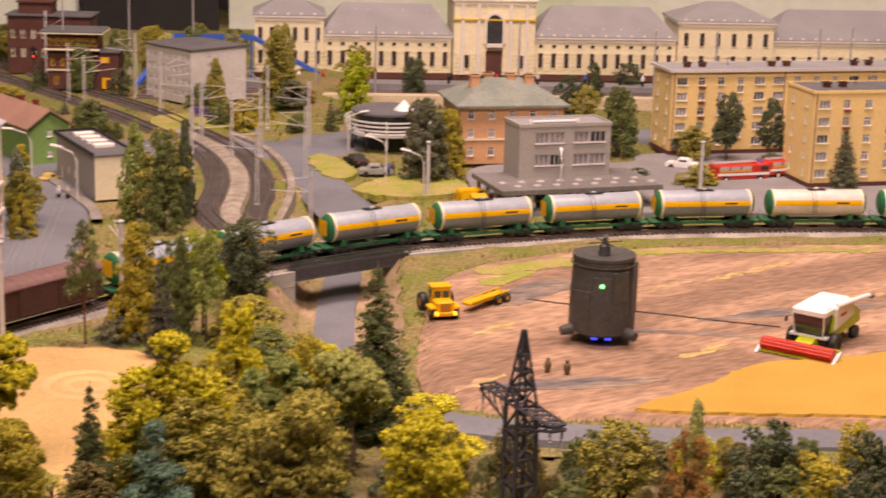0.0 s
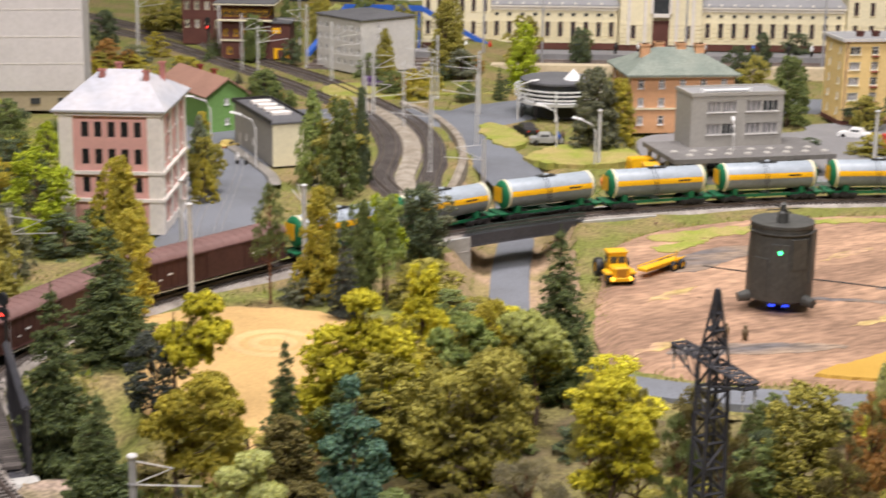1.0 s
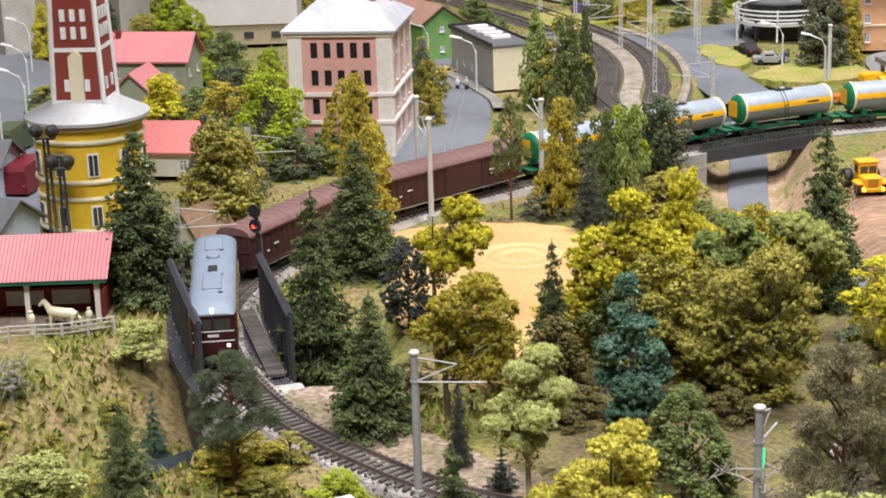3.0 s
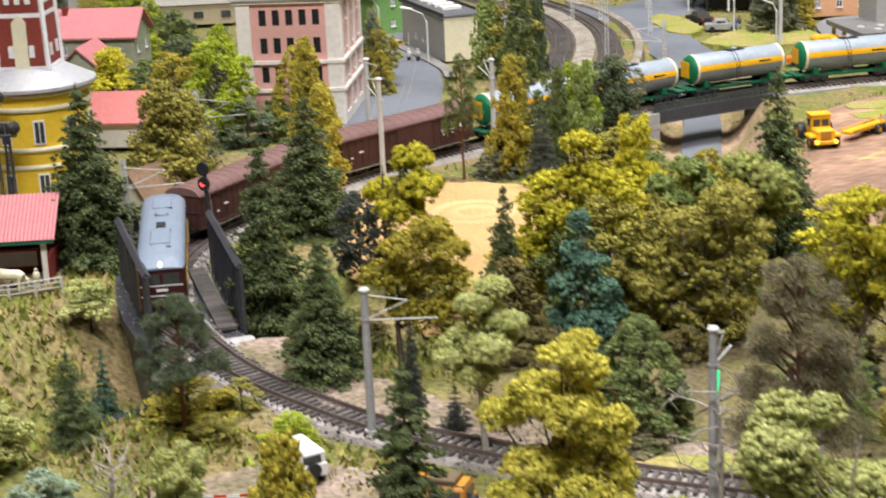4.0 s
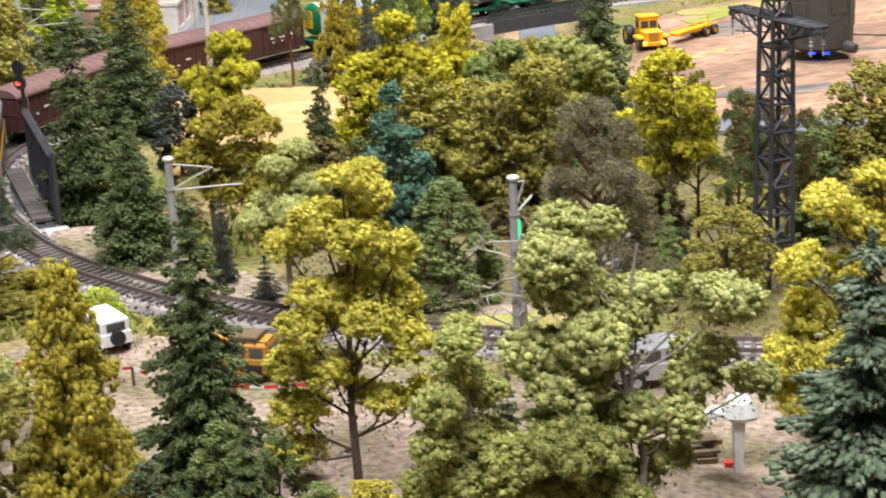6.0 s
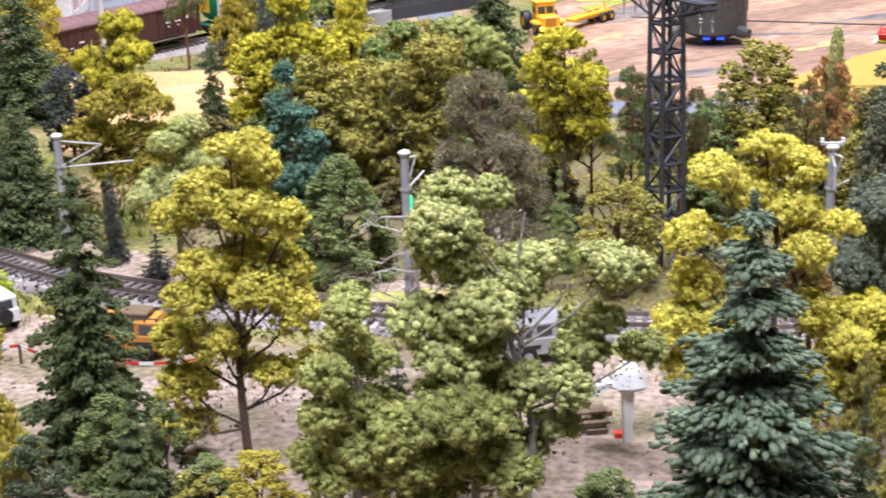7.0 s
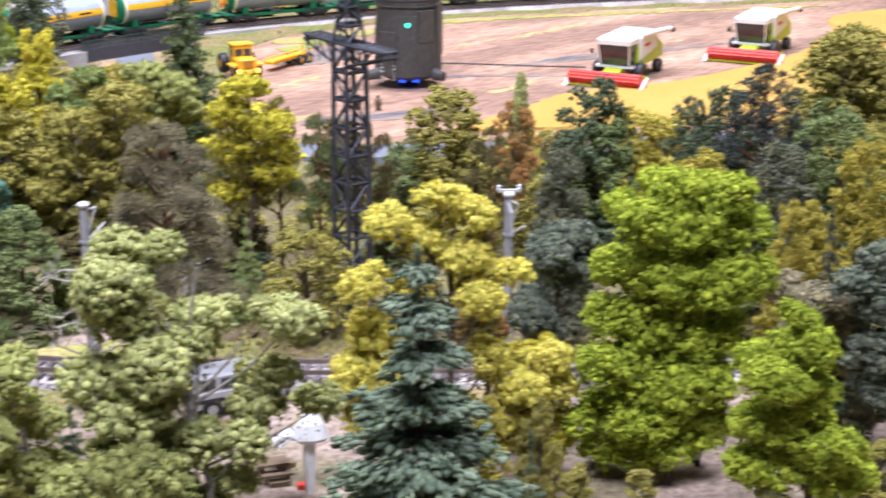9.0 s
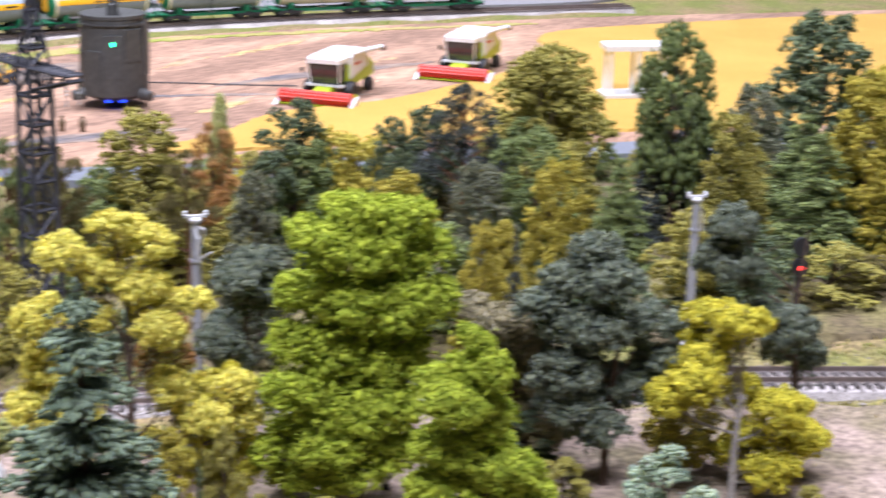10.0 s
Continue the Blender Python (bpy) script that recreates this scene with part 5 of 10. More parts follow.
def simple_house(name, x, y, rz, L, D, H, rise, wall, roof, label, cols=2, rows=1, along="x", frame=None, wh=(0.008, 0.011), foot=0.014, pane=None, chim=1, hip=False):
    t = thing(name, x, y, 0, rz, label, "house")
    front = grid(L, H, cols, rows, wh[0], wh[1], foot, 0.028) if cols else []
    side = grid(D, H, max(1, int(D / 0.035)), rows, wh[0], wh[1], foot, 0.028) if cols else []
    shell(t, L, D, H, front, side, side, wall)
    all_windows(t, L, D, front, side, side, frame or WHITE, (pane or GLASSP,), frame or WHITE)
    if hip:
        part("roof", hip_roof(L, D, H, rise, 0.006, 0.5), roof, t)
    else:
        part("roof", gable_roof(L, D, H, rise, 0.006, 0.002, along), roof, t)
        if along == "x":
            for xx in (0.0, L - 0.003):
                g = MB()
                g.loft([[(xx + q, 0, H), (xx + q, D, H), (xx + q, D / 2, H + rise)] for q in (0, 0.003)])
                part("gable", g, wall, t)
        else:
            for yy in (0.0, D - 0.003):
                g = MB()
                g.loft([[(0, yy + q, H), (L, yy + q, H), (L / 2, yy + q, H + rise)] for q in (0, 0.003)])
                part("gable", g, wall, t)
    for k in range(chim):
        chimney(t, L * (0.35 + 0.3 * k), D * 0.4, H + rise * 0.55, 0.016, BRICKR)
    return t


simple_house("green_house", -0.592, 2.349, 130, 0.15, 0.06, 0.054, 0.02, GREENW, ROOFBR, "green gabled house with brown tile roof", 5, 2, "x", wh=(0.007, 0.009), foot=0.01, chim=2)


def flat_shop():
    t = thing("grey_shop", -0.502, 2.112, 0, 30, "grey flat-roofed shop with a cream end wall", "shop")
    L, D, H = 0.05, 0.17, 0.055
    front = []
    left = [(0.02, 0.028, 0.0, 0.018), (0.05, 0.06, 0.012, 0.022), (0.08, 0.09, 0.012, 0.022)]
    shell(t, L, D, H, front, left, [], GREYW)
    fit_windows(t, (0, 0, 0), (1, 0, 0), (0, -1, 0), front, BRICKD, (BRICKD,), None, 0, 0)
    fit_windows(t, (0, D, 0), (0, -1, 0), (-1, 0, 0), left, GREYL, (GLASS,), None)
    part("end_face", MB().box(L / 2, -0.0008, 0, L, 0.0014, H), CREAM, t, "cream end face")
    part("roof", MB().box(L / 2, D / 2, H, L + 0.006, D + 0.006, 0.0025, c=0.0004), ROOFDK, t)
    part("parapet", MB().box(-0.002, D / 2, H + 0.002, 0.002, D + 0.006, 0.0035).box(L + 0.002, D / 2, H + 0.002, 0.002, D + 0.006, 0.0035).box(L / 2, D + 0.002, H + 0.002, L + 0.002, 0.002, 0.0035), DARK, t, "dark roof edge")
    for k in range(4):
        part("skylight", MB().box(L * 0.55, D * (0.3 + 0.17 * k), H + 0.0025, 0.026, 0.012, 0.004, c=0.0006), STONEW, t, "white skylight box")
    return t


flat_shop()


def white_block():
    t = thing("white_block", -1.037, 2.405, 0, 14, "large windowless off-white block on a tan base", "industrial building")
    part("base", MB().box(0.09, 0.06, 0, 0.18, 0.12, 0.03), material("tan_base", (0.4, 0.33, 0.22), 0.85, 0.1, 250, 20, 0.2), t)
    part("wall", MB().box(0.09, 0.06, 0.03, 0.186, 0.126, 0.19, c=0.001), material("white_panel_wall", (0.63, 0.595, 0.59), 0.85, 0.06, 200, 14, 0.08), t)
    for k in range(3):
        part("seam", MB().box(0.09, -0.0032, 0.07 + k * 0.04, 0.186, 0.0006, 0.0005), PALE, t)
    part("parapet", MB().box(0.09, 0.06, 0.22, 0.192, 0.132, 0.004), DARK, t, "dark roof edge")
    for k in range(4):
        part("window", MB().box(0.03 + k * 0.04, -0.0005, 0.01, 0.014, 0.002, 0.009), GLASS, t)
    return t


white_block()


def water_tower():
    t = thing("water_tower", -0.766, 1.475, 0, 8, "red and white water tower on a round yellow base", "water tower")
    R = 0.05
    z1 = 0.104
    part("drum", MB().lathe([(R, 0), (R, z1), (0, z1)], n=48), YELW, t, "yellow round base storey", True)
    for z, r in ((0.0, R + 0.002), (0.03, R + 0.0015), (0.046, R + 0.002), (0.083, R + 0.002), (0.096, R + 0.003)):
        part("moulding", MB().lathe([(r - 0.003, z), (r, z), (r + 0.0008, z + 0.002), (r, z + 0.004), (r - 0.003, z + 0.004)], n=48), CREAM, t, smooth=True)
    part("skirt_roof", MB().lathe([(R + 0.008, z1 - 0.003), (R + 0.008, z1), (0.03, z1 + 0.014), (0.0, z1 + 0.014)], n=48), ROOFSV, t, "grey sheet skirt roof")
    for k in range(8):
        a = -math.pi / 2 + (k - 2.5) * 0.62
        for z, h in ((0.006, 0.02), (0.053, 0.022)):
            w = part("window", MB().box(0, 0, 0, 0.0105, 0.0025, h), WHITE, t, m=pose((R + 0.0003) * math.cos(a), (R + 0.0003) * math.sin(a), z, 0, 0, math.degrees(a) + 90))
            part("pane", MB().box(-0.002, -0.0014, 0.0015, 0.0036, 0.0006, h - 0.003).box(0.0024, -0.0014, 0.0015, 0.0036, 0.0006, h - 0.003), GLASS, w)
    zb, n = z1 + 0.012, 4
    levels = [(0.0333, 0.0), (0.0306, 0.05), (0.0281, 0.105), (0.0263, 0.15)]
    part("shaft", MB().loft([[(r * math.cos(math.pi / 4 + 2 * math.pi * k / n), r * math.sin(math.pi / 4 + 2 * math.pi * k / n), zb + z) for k in range(n)] for r, z in levels]), BRICKR, t, "tapered red brick shaft")
    for r, z in ((0.0339, 0.0), (0.0311, 0.048), (0.0286, 0.103), (0.0269, 0.146)):
        part("band", MB().loft([[(q * math.cos(math.pi / 4 + 2 * math.pi * k / n), q * math.sin(math.pi / 4 + 2 * math.pi * k / n), zb + zz) for k in range(n)] for q, zz in ((r, z), (r, z + 0.004))]), WHITE, t, "white band")
    for k in range(n):
        a = math.pi / 4 + 2 * math.pi * k / n
        part("corner_strip", MB().bar((0.0332 * math.cos(a), 0.0332 * math.sin(a), zb), (0.0264 * math.cos(a), 0.0264 * math.sin(a), zb + 0.15), 0.0035), WHITE, t, "white corner strip")
    for side in (-1, 0, 1):
        a0 = -math.pi / 2 + side * math.pi / 2
        for z in (0.012, 0.06, 0.076, 0.112, 0.128):
            for dx in (-0.0095, 0, 0.0095):
                if z == 0.012 and dx == 0:
                    continue
                rr = (0.0333 - z * 0.0465) * math.cos(math.pi / 4) + 0.0004
                part("window", MB().box(0, 0, 0, 0.0048, 0.0016, 0.011), WHITE, t, m=pose(rr * math.cos(a0) - dx * math.sin(a0), rr * math.sin(a0) + dx * math.cos(a0), zb + z, 0, 0, math.degrees(a0) + 90))
        rr = 0.0333 * math.cos(math.pi / 4)
        mb = MB().loft([[(-0.0065, yy, 0), (0.0065, yy, 0), (0.0065, yy, 0.044), (0, yy, 0.051), (-0.0065, yy, 0.044)] for yy in (-0.002, 0.004)])
        if side == 0:
            part("door_bay", mb, CREAM, t, "tall cream gabled bay", m=pose(0, -rr, zb))
    part("head", MB().lathe([(0.026, 0.15), (0.036, 0.165), (0.036, 0.2), (0.0, 0.23)], z=zb, n=24), BRICKR, t)
    return t


water_tower()
simple_house("white_cottage", -0.797, 1.640, 4, 0.075, 0.05, 0.03, 0.022, PALE, ROOFRD, "white cottage with bright coral tin roof", 2, 1, "x", foot=0.006, chim=0)
simple_house("sage_house", -0.998, 1.965, 4, 0.14, 0.07, 0.062, 0.026, SAGE, ROOFPK, "sage green house with pink tin roof", 4, 2, "x", foot=0.01)
simple_house("sage_annex", -0.915, 1.861, 4, 0.062, 0.066, 0.036, 0.028, SAGE, ROOFPK, "low sage green wing with pink gabled roof", 1, 1, "y", foot=0.01, chim=0)
simple_house("blue_cottage", -0.885, 1.335, -12, 0.1, 0.06, 0.032, 0.02, BLUEW, ROOFDK, "pale blue cottage with dark felt roof and yellow window frames", 2, 1, "x", YELLOWP, foot=0.008, chim=0)
simple_house("blue_shed", -0.98, 1.52, 6, 0.09, 0.06, 0.036, 0.018, BLUEW, ROOFDK, "pale blue shed with dark roof and yellow window frames", 2, 1, "x", YELLOWP, foot=0.01, chim=0)


def stable():
    t = thing("stable", -0.80, 1.15, 0, 14, "open red horse stable with pink corrugated roof", "stable")
    L, D = 0.165, 0.065
    zf = gz(-0.72, 1.18)
    REDW = material("dark_red_boards", (0.2, 0.02, 0.02), 0.8, 0.12, 300, 30, 0.1)
    part("floor_slab", MB().box(L / 2, D / 2 - 0.004, zf - 0.004, L + 0.01, D + 0.03, 0.006), SAND, t)
    part("back_wall", MB().box(L / 2, D, 0, L, 0.003, 0.034), REDW, t)
    part("half_wall", MB().box(L / 2, D * 0.45, 0, L, 0.003, 0.02), REDW, t)
    for px in (0.002, L * 0.33, L * 0.66, L - 0.002):
        part("post", MB().box(px, 0.0, 0, 0.004, 0.004, 0.034), PALE, t)
    part("side_wall", MB().box(L, D / 2, 0, 0.003, D, 0.02), REDW, t)
    part("side_wall", MB().box(0, D / 2, 0, 0.003, D, 0.034), REDW, t)
    part("eave_board", MB().box(L / 2, -0.006, 0.033, L + 0.014, 0.002, 0.003), material("green_board", (0.02, 0.14, 0.08), 0.7), t)
    roof = MB()
    n = 60
    prof = [(-0.008 + (L + 0.016) * k / (n * 2), 0.0008 * (k % 2)) for k in range(2 * n + 1)]
    top = [(px, -0.008, 0.036 + b) for px, b in prof] + [(px, D * 0.55, 0.062 + b) for px, b in prof] + [(px, D + 0.008, 0.036 + b) for px, b in prof]
    m = len(prof)
    roof.add(top, [(r * m + k, r * m + k + 1, (r + 1) * m + k + 1, (r + 1) * m + k) for r in (0, 1) for k in range(m - 1)])
    rf = part("roof", roof, ROOFPK, t, "pink corrugated tin roof")
    for k in range(4):
        part("rail_board", MB().box(L * (0.17 + 0.22 * k), D * 0.44, 0.006, 0.03, 0.002, 0.012), GREYL, t)
    return t


stable()
simple_house("thatched_hut", -0.636, 1.322, -20, 0.045, 0.04, 0.026, 0.03, CREAM, material("brown_thatch", (0.24, 0.15, 0.09), 0.95, 0.3, 400, 30, 0.6), "small cream hut with a steep brown thatched roof", 1, 1, "y", DARK, (0.007, 0.011), 0.007, GLASS, 0)


def signal_box():
    t = thing("signal_box", -0.785, 2.976, 0, 4, "dark red brick signal box with yellow windows", "signal box")
    L, D, H = 0.086, 0.062, 0.098
    front = grid(L, H, 7, 1, 0.0095, 0.0135, 0.075) + grid(L, H, 5, 1, 0.0075, 0.013, 0.04) + grid(L, H, 3, 1, 0.009, 0.014, 0.008)
    right = [(0.008, 0.028, 0.075, 0.0885), (0.034, 0.054, 0.075, 0.0885)]
    shell(t, L, D, H, front, [], right, BRICKD)
    fit_windows(t, (0, 0, 0), (1, 0, 0), (0, -1, 0), front, YELLOWP, (GLASS,), None)
    fit_windows(t, (L, 0, 0), (0, 1, 0), (1, 0, 0), right, YELLOWP, (GLASS,), None)
    part("balcony", MB().box(L / 2, -0.005, 0.068, L + 0.01, 0.011, 0.002), CREAM, t)
    part("string_course", MB().box(L / 2, -0.001, 0.032, L + 0.003, 0.003, 0.0025), CREAM, t)
    part("roof", MB().box(L / 2, D / 2, H, L + 0.022, D + 0.022, 0.0035, c=0.001), ROOFDK, t, "dark overhanging flat roof")
    part("roof_edge", MB().box(L / 2, D / 2, H - 0.0015, L + 0.024, D + 0.024, 0.0018), CREAM, t)
    part("annex", MB().box(L + 0.018, D / 2, 0, 0.036, 0.056, 0.064), BRICKD, t, "lower brick stair wing")
    part("annex_roof", MB().box(L + 0.018, D / 2, 0.064, 0.042, 0.062, 0.0028), ROOFDK, t)
    for x, z, w, h in ((0.012, 0.046, 0.014, 0.01), (0.02, 0.001, 0.026, 0.019)):
        part("annex_opening", MB().box(L + x, 0.0025, z, w, 0.002, h), YELLOWP, t)
    part("annex_door", MB().box(L + 0.02, 0.0012, 0.001, 0.012, 0.002, 0.016), BRICKD, t)
    return t


signal_box()


def brick_factory():
    t = thing("brick_factory", -0.90, 3.14, 0, 2, "dark brown brick works with a chimney behind the yard", "factory")
    L, D, H = 0.15, 0.07, 0.105
    front = grid(L, H, 8, 2, 0.009, 0.016, 0.03, 0.034)
    shell(t, L, D, H, front, [], [], BRICKD)
    fit_windows(t, (0, 0, 0), (1, 0, 0), (0, -1, 0), front, CREAM, (GLASS, GLASSP), None)
    part("roof", MB().box(L / 2, D / 2, H, L + 0.008, D + 0.008, 0.003, c=0.0005), ROOFDK, t)
    part("upper_storey", MB().box(L * 0.32, D / 2, H + 0.003, L * 0.4, D * 0.7, 0.02).box(L * 0.32, D / 2, H + 0.023, L * 0.44, D * 0.8, 0.003), BRICKD, t)
    part("chimney", MB().lathe([(0.0065, 0), (0.005, 0.06), (0.006, 0.062), (0.006, 0.066), (0.004, 0.066)], L * 0.3, D * 0.4, H + 0.02, 16), BRICKD, t)
    return t


brick_factory()

# backdrop and hall
HALL = material("grey_hall_plaster", (0.2, 0.2, 0.2), 0.9, 0.06, 30, 1.5, 0.05)
CEIL = material("grey_hall_ceiling", (0.25, 0.25, 0.26), 0.9, 0.04, 30, 1.5, 0.05)
CARPET = material("grey_hall_floor", (0.2, 0.2, 0.21), 0.9, 0.2, 60, 2.0, 0.1)
structure("wall_north", MB().box(0, 5.08, -1.0, 9.0, 0.15, 3.9), HALL, "plain grey wall of the hall", "wall")
structure("wall_south", MB().box(0, -3.08, -1.0, 9.0, 0.15, 3.9), HALL, "plain grey wall of the hall", "wall")
structure("wall_west", MB().box(-4.58, 1.0, -1.0, 0.15, 8.0, 3.9), HALL, "plain grey wall of the hall", "wall")
structure("wall_east", MB().box(4.58, 1.0, -1.0, 0.15, 8.0, 3.9), HALL, "plain grey wall of the hall", "wall")
structure("layout_base", MB().box(0, 2.0, -1.0, 3.4, 3.2, 0.88), material("dark_grey_fascia", (0.09, 0.09, 0.1), 0.7, 0.1, 60, 3.0, 0.05), "dark grey base cabinet under the layout", "table")
structure("floor", MB().box(0, 1.0, -1.1, 9.3, 8.3, 0.1), CARPET, "grey floor of the hall", "floor")
structure("ceiling", MB().box(0, 1.0, 2.9, 9.3, 8.3, 0.1), CEIL, "grey ceiling of the hall", "ceiling")
SKYB = material("painted_pale_landscape", (0.62, 0.68, 0.62), 0.9, 0.05, 40, 1.6, 0.0, second=(0.42, 0.55, 0.33), mix=0.62)
structure("backdrop", ribbon(smooth_line([(-0.62, 3.95), (0.4, 3.98), (1.5, 3.8), (2.3, 3.0)], 0.05), [(0.0, -0.05), (0.0, 0.9), (-0.02, 0.9), (-0.02, -0.05)]), SKYB, "pale painted hills on a backdrop board", "backdrop")
structure("curtain", ribbon(smooth_line([(-0.935, 3.87), (-0.8, 3.875), (-0.60, 3.9)], 0.05), [(0.0, -0.05), (0.0, 0.9), (-0.02, 0.9), (-0.02, -0.05)]), BLACK, "black cloth behind the station yard", "curtain")
structure("backdrop_left", ribbon(smooth_line([(-2.4, 3.0), (-1.9, 3.7), (-1.3, 3.9), (-0.925, 3.9)], 0.05), [(0.0, -0.05), (0.0, 0.9), (-0.02, 0.9), (-0.02, -0.05)]), SKYB, "pale painted hills on a backdrop board", "backdrop")


def stone_viaduct():
    t = thing("stone_viaduct", -1.480, 2.021, 0, 54.9, "pale stone arched viaduct behind the town", "viaduct")
    L, H, n = 0.792, 0.3, 14
    spans = 4
    w = L / spans
    for k in range(spans):
        x0 = k * w
        arch = [(x0 + w / 2 - w * 0.36 * math.cos(math.pi * i / n), 0.12 + w * 0.36 * math.sin(math.pi * i / n)) for i in range(n + 1)]
        ring = [(x0, 0), (x0 + w * 0.14, 0)] + arch + [(x0 + w * 0.86, 0), (x0 + w, 0), (x0 + w, H), (x0, H)]
        part("arch", MB().loft([[(a, yy, b) for a, b in ring] for yy in (0, 0.07)]), WALLSTONE, t)
    part("parapet", MB().box(L / 2, 0.035, H, L, 0.085, 0.01), WALLSTONE, t)
    return t


stone_viaduct()


# ---------------------------------------------------------------- trees
def ball(level):
    bm = bmesh.new()
    bmesh.ops.create_icosphere(bm, subdivisions=level, radius=1)
    v, f = np.array([q.co[:] for q in bm.verts]), np.array([[q.index for q in g.verts] for g in bm.faces])
    bm.free()
    return v, f


BALLS = {0: ball(0), 1: ball(1)}


def foam(c, rad, count, leaf, rng, mat, bumps=22, solid=0.86, detail=1, reach=0.3, lift=0.0, rough=0.13, small=0.2, radial=0.0, big=0.46):
    """A mesh of foam clumps: every clump an uneven ellipsoid (radii rad) set with small bumps, and fuzzed over with count flakes."""
    B, R, O = [], [], []
    for k in range(len(c)):
        m = max(5, int(bumps * rng.uniform(0.7, 1.2)))
        d = rng.normal(size=(m, 3))
        d /= np.linalg.norm(d, axis=1, keepdims=True)
        d[:, 2] = np.where((d[:, 2] < -0.35) & (rng.random(m) < 0.6), -d[:, 2], d[:, 2])
        B.append(c[k] + d * rad[k] * rng.uniform(0.5, 0.95, (m, 1)))
        R.append(float(np.mean(rad[k])) * rng.uniform(small, big, m))
        O.append(d)
    B, R, O = np.vstack(B), np.concatenate(R), np.vstack(O)
    bv, bf = BALLS[detail]
    n = len(B)
    sv = bv[None] * (R * solid)[:, None, None] * (1 + rng.normal(0, rough, (n, len(bv), 1))) * np.array([1, 1, 0.92])
    if radial:
        out = B * np.array([1, 1, 0]) + 1e-9
        out = out / np.linalg.norm(out, axis=1, keepdims=True) + np.array([0, 0, -0.35])
        sv = sv * np.array([1, 1, 0.85]) + radial * (sv * out[:, None]).sum(axis=2, keepdims=True) * out[:, None]
    sv = (sv + B[:, None]).reshape(-1, 3)
    sf = (bf[None] + (np.arange(n) * len(bv))[:, None, None]).reshape(-1, 3)
    k = rng.choice(n, count, p=R**2 / (R**2).sum())
    e = rng.normal(size=(count, 3))
    e = e / np.linalg.norm(e, axis=1, keepdims=True) + 0.5 * O[k]
    e /= np.linalg.norm(e, axis=1, keepdims=True)
    p = B[k] + e * (R[k] * rng.uniform(0.8, 1.0 + reach, count))[:, None] * np.array([1, 1, 0.95])
    a = rng.normal(size=(count, 3)) * 0.42 + e
    a[:, 2] += lift
    a /= np.linalg.norm(a, axis=1, keepdims=True)
    u = np.cross(a, rng.normal(size=(count, 3)))
    u /= np.linalg.norm(u, axis=1, keepdims=True)
    w = np.cross(a, u)
    z = (leaf * rng.uniform(0.6, 1.5, count))[:, None]
    if radial:
        w = e + out[k] * 0.6 + rng.normal(0, 0.45, (count, 3))
        w = w / np.linalg.norm(w, axis=1, keepdims=True) * 1.5
        u = np.cross(w, rng.normal(size=(count, 3)))
        u = u / np.linalg.norm(u, axis=1, keepdims=True) * 0.5
    fv = np.stack([p - u * z - w * z * 0.6, p + u * z - w * z * 0.6, p + w * z], 1).reshape(-1, 3)
    return numpy_mesh("crown", np.vstack([sv, fv]), np.vstack([sf, np.arange(3 * count).reshape(-1, 3) + len(sv)]), mat, True)


def crown_broad(rng, style):
    """Centres and radii of the puffs of a broadleaf crown, unit height, crown radius 0.3."""
    low, shape, n, rad, sq = {
        "round": (0.2, lambda t: math.sin(math.pi * min(1, 0.12 + 0.83 * t)) ** 0.6, 36, (0.085, 0.14), 0.85),
        "tall": (0.07, lambda t: 0.85 * (1 - t) ** 0.45 + 0.18, 84, (0.06, 0.1), 0.95),
        "layered": (0.46, lambda t: (0.68 + 0.32 * math.sin(t * 9.0)) * (1 - 0.45 * t), 30, (0.08, 0.14), 0.8),
        "puffy": (0.22, lambda t: (1.0 + 0.2 * math.sin(t * 11)) * (1.1 - 0.7 * t), 22, (0.075, 0.12), 0.78),
        "poplar": (0.1, lambda t: 0.75 * (1 - t**2.4) + 0.1, 60, (0.08, 0.13), 0.9),
        "lolly": (0.36, lambda t: 0.95 * math.sin(math.pi * min(1, 0.2 + 0.72 * t)) ** 0.7, 44, (0.09, 0.13), 0.8),
        "egg": (0.06, lambda t: 0.95 * (1 - t**1.9) ** 0.8 + 0.05, 95, (0.06, 0.085), 0.8),
        "dome": (0.02, lambda t: (1 - t**2) ** 0.5, 40, (0.08, 0.12), 0.7),
    }[style]
    c, r = [], []
    for k in range(n):
        t = (k + rng.random()) / n
        a = k * 2.399 + rng.normal(0, 0.5)
        q = 0.3 * shape(t) * math.sqrt(rng.uniform({"puffy": 0.5, "egg": 0.8}.get(style, 0.15), 1.0))
        rr = rng.uniform(*rad) * (1.1 - 0.45 * t)
        c.append((q * math.cos(a), q * math.sin(a), low + (0.97 - low) * t - rr * 0.35))
        r.append(rr)
    return np.array(c), np.array(r), sq


